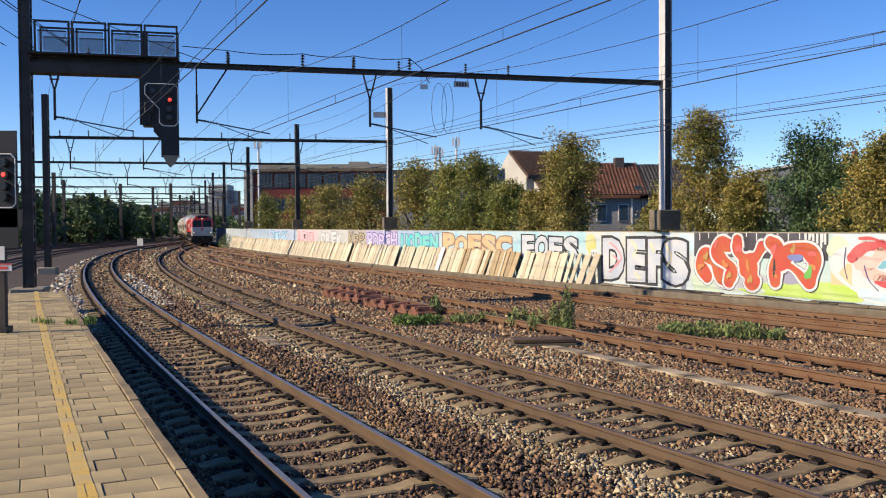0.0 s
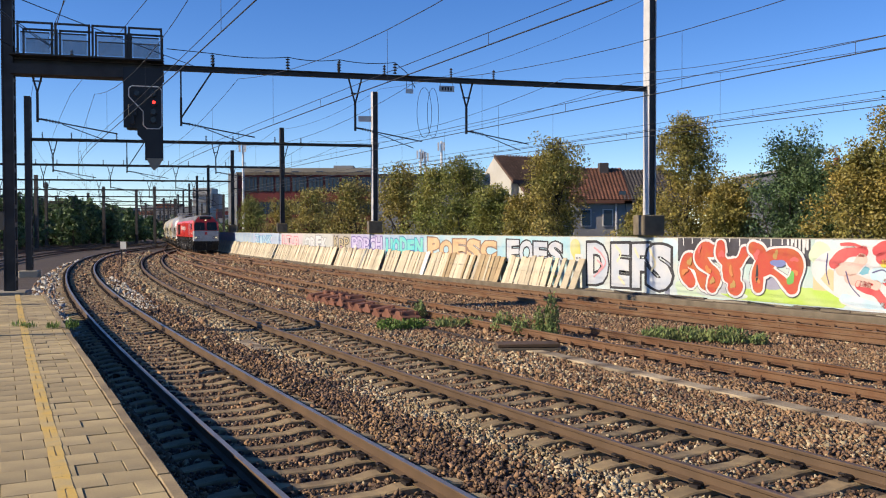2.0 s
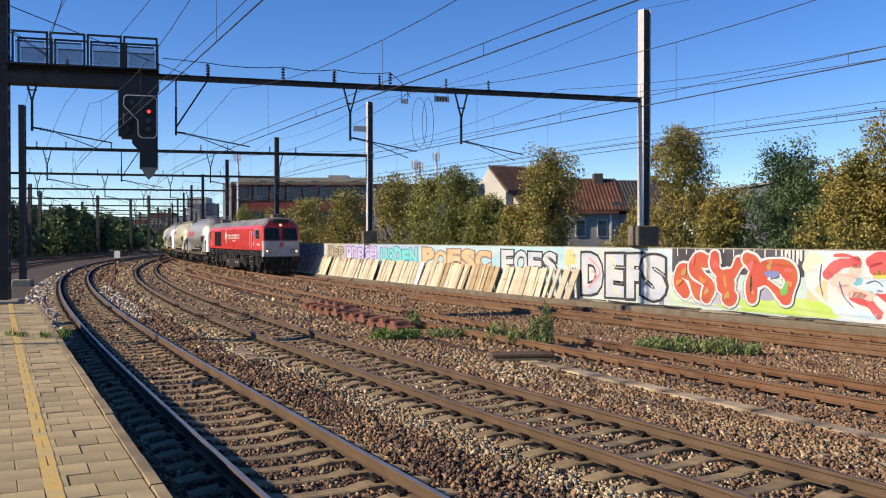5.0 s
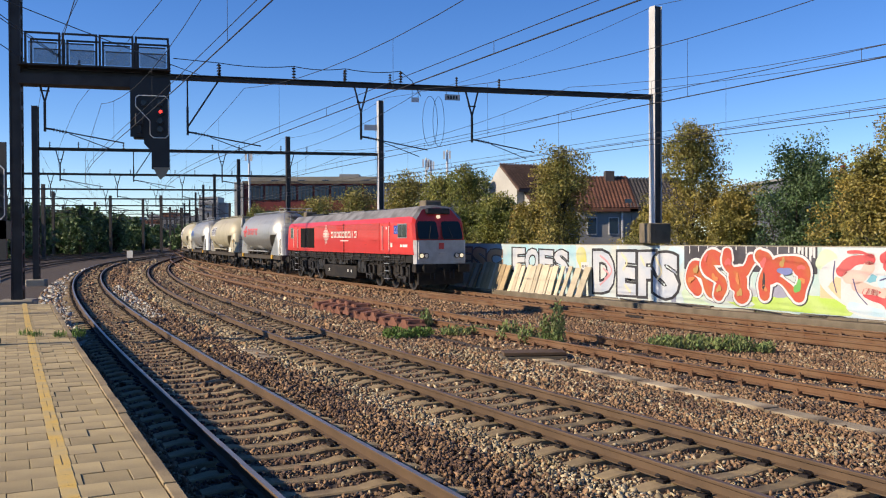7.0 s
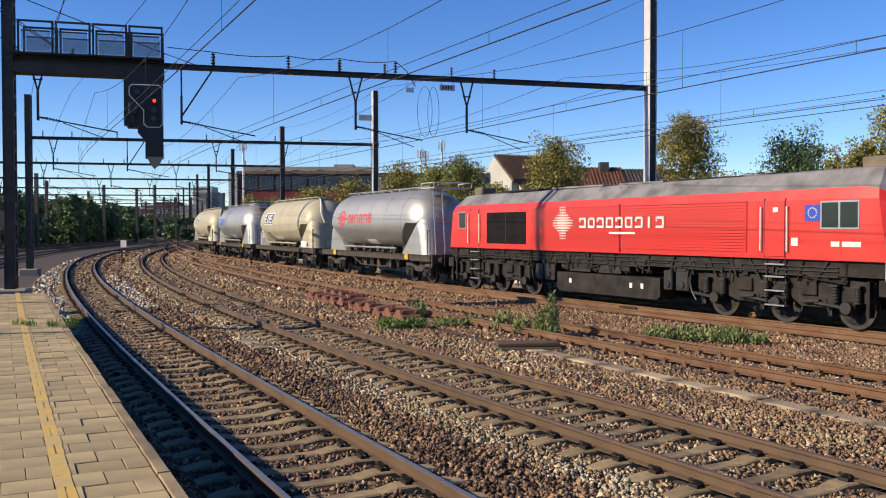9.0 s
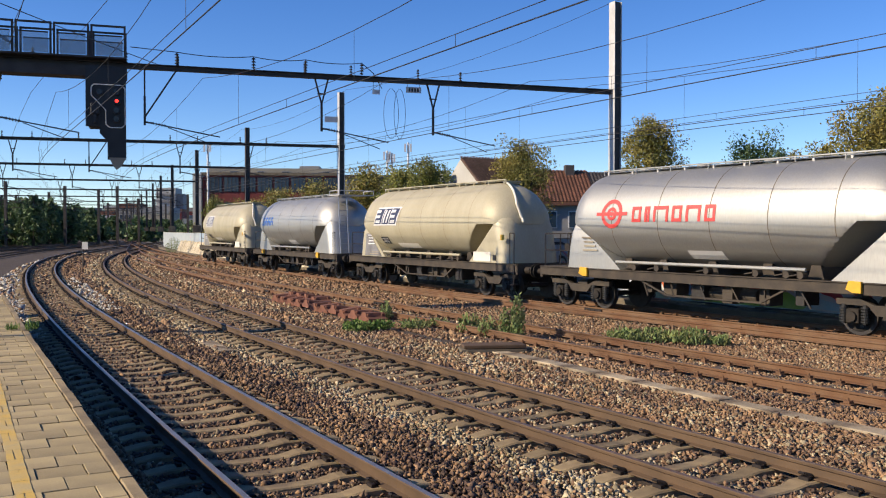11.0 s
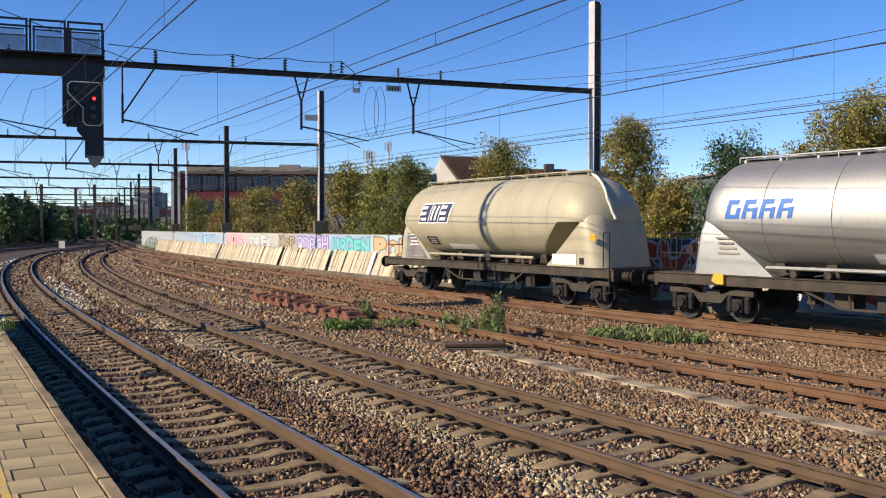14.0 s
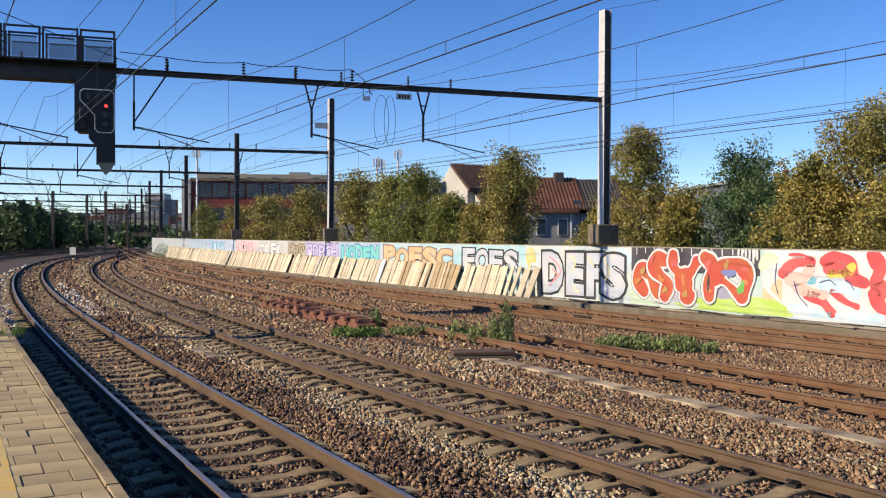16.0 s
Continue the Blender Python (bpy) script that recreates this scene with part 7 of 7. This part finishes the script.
# ---- platform pavers: courses square to the edge, staggered ----
def pavers():
    bm = bmesh.new()
    box(bm, -0.1725, 0.1725, -0.1725, 0.1725, -0.06, 0.0, bevel=0.004)
    me = bpy.data.meshes.new("paver")
    bm.to_mesh(me)
    bm.free()
    me.materials.append(M_PAVER)
    rnd = random.Random(6)
    rest_v, rest_f = [], []
    mv = np.array([v.co for v in me.vertices])
    mf = [tuple(p.vertices) for p in me.polygons]
    r = 0
    s = -1.0
    count = 0
    while s < 22.1:
        shift = 0.175 if r % 2 else 0.0
        k = 0
        while True:
            off = -0.28 - 0.35 * k - shift
            if off < -3.6:
                break
            if k == 0 and shift:
                half = EDGE.m(s, -0.192, PLAT - 0.014) @ Matrix.Diagonal((0.48, 1, 1, 1))
                a = np.array(half)
                b = len(rest_v)
                rest_v += (mv @ a[:3, :3].T + a[:3, 3]).tolist()
                rest_f += [tuple(i + b for i in f) for f in mf]
            z = PLAT - 0.012 + rnd.uniform(-0.002, 0.002) - (rnd.uniform(0.0, 0.01) if k < 1 else 0)
            m = EDGE.m(s, off, z) @ Matrix.Rotation(rnd.uniform(-0.012, 0.012), 4, 'Z') @ Matrix.Rotation(rnd.uniform(-0.009, 0.009), 4, 'X') @ Matrix.Rotation(rnd.uniform(-0.009, 0.009), 4, 'Y')
            if s < 13 and count < 300 and off > -2.0:
                ob = new("paver", me)
                ob.parent = plat
                ob.matrix_basis = m
                count += 1
            else:
                a = np.array(m)
                b = len(rest_v)
                rest_v += (mv @ a[:3, :3].T + a[:3, 3]).tolist()
                rest_f += [tuple(i + b for i in f) for f in mf]
            k += 1
        s += 0.35
        r += 1
    ob = raw_mesh("pavers", rest_v, rest_f, M_PAVER, plat)
    ob["kind"] = "stuff"
    # worn yellow line, broken at the joints
    verts, faces = [], []
    s = -1.167
    row = 0
    while s < 22.1:
        strips = ((-0.8, -0.744), (-0.736, -0.68)) if row % 2 else ((-0.8, -0.68),)
        for o0, o1 in strips:
            b = len(verts)
            for ds in (0.0, 0.345):
                for o in (o0 + rnd.uniform(-0.006, 0.006), o1 + rnd.uniform(-0.006, 0.006)):
                    x, y, _ = EDGE.at(s + ds, o)
                    verts.append((x, y, PLAT - 0.0075))
            faces.append((b, b + 1, b + 3, b + 2))
        s += 0.35
        row += 1
    raw_mesh("yellow_line", verts, faces, M_YELLOW, plat)


pavers()


# ---- ballast stones ----
def stones():
    rng = np.random.default_rng(12)
    # a few angular lumps
    cube = np.array([(-1, -1, -1), (1, -1, -1), (1, 1, -1), (-1, 1, -1), (-1, -1, 1), (1, -1, 1), (1, 1, 1), (-1, 1, 1)], float) * 0.6
    cf = np.array([(0, 3, 2), (0, 2, 1), (4, 5, 6), (4, 6, 7), (0, 1, 5), (0, 5, 4), (1, 2, 6), (1, 6, 5), (2, 3, 7), (2, 7, 6), (3, 0, 4), (3, 4, 7)])
    lines = {k: (np.array(l.s), np.array(l.x), np.array(l.y), np.array(l.t)) for k, l in enumerate((T1, T2, T3, T4))}

    def off_of(k, x, y):
        s, lx, ly, lt = lines[k]
        # along-line coordinate by the y of the line, refined once
        q = np.interp(y, ly, s)
        for _ in range(3):
            cx, cy, ct = np.interp(q, s, lx), np.interp(q, s, ly), np.interp(q, s, lt)
            q = q + (-(x - cx) * np.sin(ct) + (y - cy) * np.cos(ct))
        cx, cy, ct = np.interp(q, s, lx), np.interp(q, s, ly), np.interp(q, s, lt)
        return q, (x - cx) * np.cos(ct) + (y - cy) * np.sin(ct)

    groups = {0: [], 1: [], 2: [], 3: []}
    for s0, s1, dens, size in ((-6, 8, 520, 0.0225), (8, 18, 280, 0.0285), (18, 32, 125, 0.039), (32, 60, 40, 0.058), (60, 100, 14, 0.085)):
        area = (s1 - s0) * 17.5
        n = int(area * dens)
        ss, oo = rng.uniform(s0, s1, n), rng.uniform(-6.3, 11.2, n)
        s, lx, ly, lt = lines[1]
        ct = np.interp(ss, s, lt)
        x, y = np.interp(ss, s, lx) + oo * np.cos(ct), np.interp(ss, s, ly) + oo * np.sin(ct)
        keep = np.ones(n, bool)
        z = np.full(n, -0.215) + rng.uniform(-0.012, 0.018, n)
        q1, o1 = off_of(0, x, y)
        q2, o2 = off_of(1, x, y)
        q3, o3 = off_of(2, x, y)
        q4, o4 = off_of(3, x, y)
        keep &= (o4 < 2.1) & (x < 0.66 * y + 1.5) & (x > -0.56 * y - 1.5)
        for q, o, start in ((q1, o1, -14), (q2, o2, -14)):
            on = (np.abs(o) < 1.27) & (np.abs((q - start + 0.3) % 0.6 - 0.3) < 0.15)
            keep &= ~on | (rng.random(n) < 0.03)
            keep &= np.abs(np.abs(o) - 0.7535) > 0.085
            z[np.abs(o) < 1.3] -= 0.012
        for q, o in ((q3, o3), (q4, o4)):
            keep &= np.abs(np.abs(o) - 0.7535) > 0.1
        # shoulder heap between the first two tracks
        z += 0.05 * np.exp(-((o2 + 2.1) / 0.6) ** 2)
        keep &= np.abs(o2 - 3.45) > 0.18
        u = rng.random(n)
        nse = 0.5 * np.sin(x * 0.9 + 1.3 * np.sin(y * 0.5)) + 0.5 * np.sin(y * 0.7 + x * 0.4)
        kind = np.zeros(n, int)
        pale = 0.1 + 0.62 * np.exp(-((o2 + 1.45) / 0.45) ** 2) + 0.3 * np.exp(-((o2 - 2.3) / 0.6) ** 2) + 0.04 * (np.abs(o1) < 1.2) + 0.12 * (np.abs(o2) < 1.2) + 0.12 * nse
        pale[(o2 < -2.0) & (o1 > 1.2)] *= 0.35
        kind[u < pale] = 1
        white = ((q1 > 16) & (o1 < -1.0) & (o1 > -2.6)) | ((q1 > 23) & (q1 < 44) & (o1 > 0.95) & (o1 < 1.8))
        kind[white & (rng.random(n) < 0.55)] = 2
        oily = 0.55 * (np.abs(o1) < 1.25) + 0.45 * ((o1 >= 1.25) & (o2 < -1.9)) + 0.2 * (np.abs(o2) < 1.2)
        kind[(kind != 2) & (rng.random(n) < oily)] = 3
        sc = size * np.exp(rng.normal(0, 0.28, n))
        for kd in (0, 1, 2, 3):
            i = np.nonzero(keep & (kind == kd))[0]
            groups[kd].append(np.stack([x[i], y[i], z[i], sc[i]], 1))
    for kd, name, m in ((0, "ballast_stones", M_STONE), (1, "pale_ballast_stones", M_STONE_PALE), (2, "fresh_ballast_stones", M_STONE_WHITE), (3, "oily_ballast_stones", M_STONE_OILY)):
        g = np.concatenate(groups[kd])
        n = len(g)
        base = cube[None] + rng.normal(0, 0.34, (n, 8, 3))
        base *= rng.uniform(0.65, 1.35, (n, 1, 3))
        a = rng.uniform(0, 2 * np.pi, n)
        b = rng.uniform(-0.7, 0.7, n)
        ca, sa, cb, sb = np.cos(a)[:, None], np.sin(a)[:, None], np.cos(b)[:, None], np.sin(b)[:, None]
        x, y, z = base[..., 0], base[..., 1] * cb - base[..., 2] * sb, base[..., 1] * sb + base[..., 2] * cb
        v = np.stack([x * ca - y * sa, x * sa + y * ca, z], 2) * g[:, None, 3:4] + g[:, None, :3]
        f = cf[None] + (np.arange(n) * 8)[:, None, None]
        me = bpy.data.meshes.new(name)
        me.vertices.add(n * 8)
        me.vertices.foreach_set("co", v.ravel())
        nf = n * 12
        me.loops.add(nf * 3)
        me.loops.foreach_set("vertex_index", f.ravel().astype(np.int32))
        me.polygons.add(nf)
        me.polygons.foreach_set("loop_start", np.arange(0, nf * 3, 3, dtype=np.int32))
        me.polygons.foreach_set("loop_total", np.full(nf, 3, dtype=np.int32))
        me.update(calc_edges=True)
        me.materials.append(m)
        ob = new(name, me)
        tagged(ob, ("brown and purple crushed ballast stones", "pale sandy crushed ballast stones", "fresh grey-white crushed ballast stones", "dark oil-stained ballast stones along the running tracks")[kd], "ballast", kind="stuff")


stones()


# ---- what moves ----
def motions():
    times = [k * 0.4 for k in range(41)]
    for v, lag, p0, p1 in LAGS:
        walk(v, [(t, vehicle_pose(front_s(t) + lag, p0, p1)) for t in times])
    # wheels roll on their vehicles
    for ob, y, r in WHEELSETS:
        rows = []
        for k in range(481):
            t = k / 30.0
            rows.append((t, Matrix.Translation((0, y, r)) @ Matrix.Rotation((front_s(0) - front_s(t)) / r, 4, 'X')))
        walk(ob, rows)


motions()
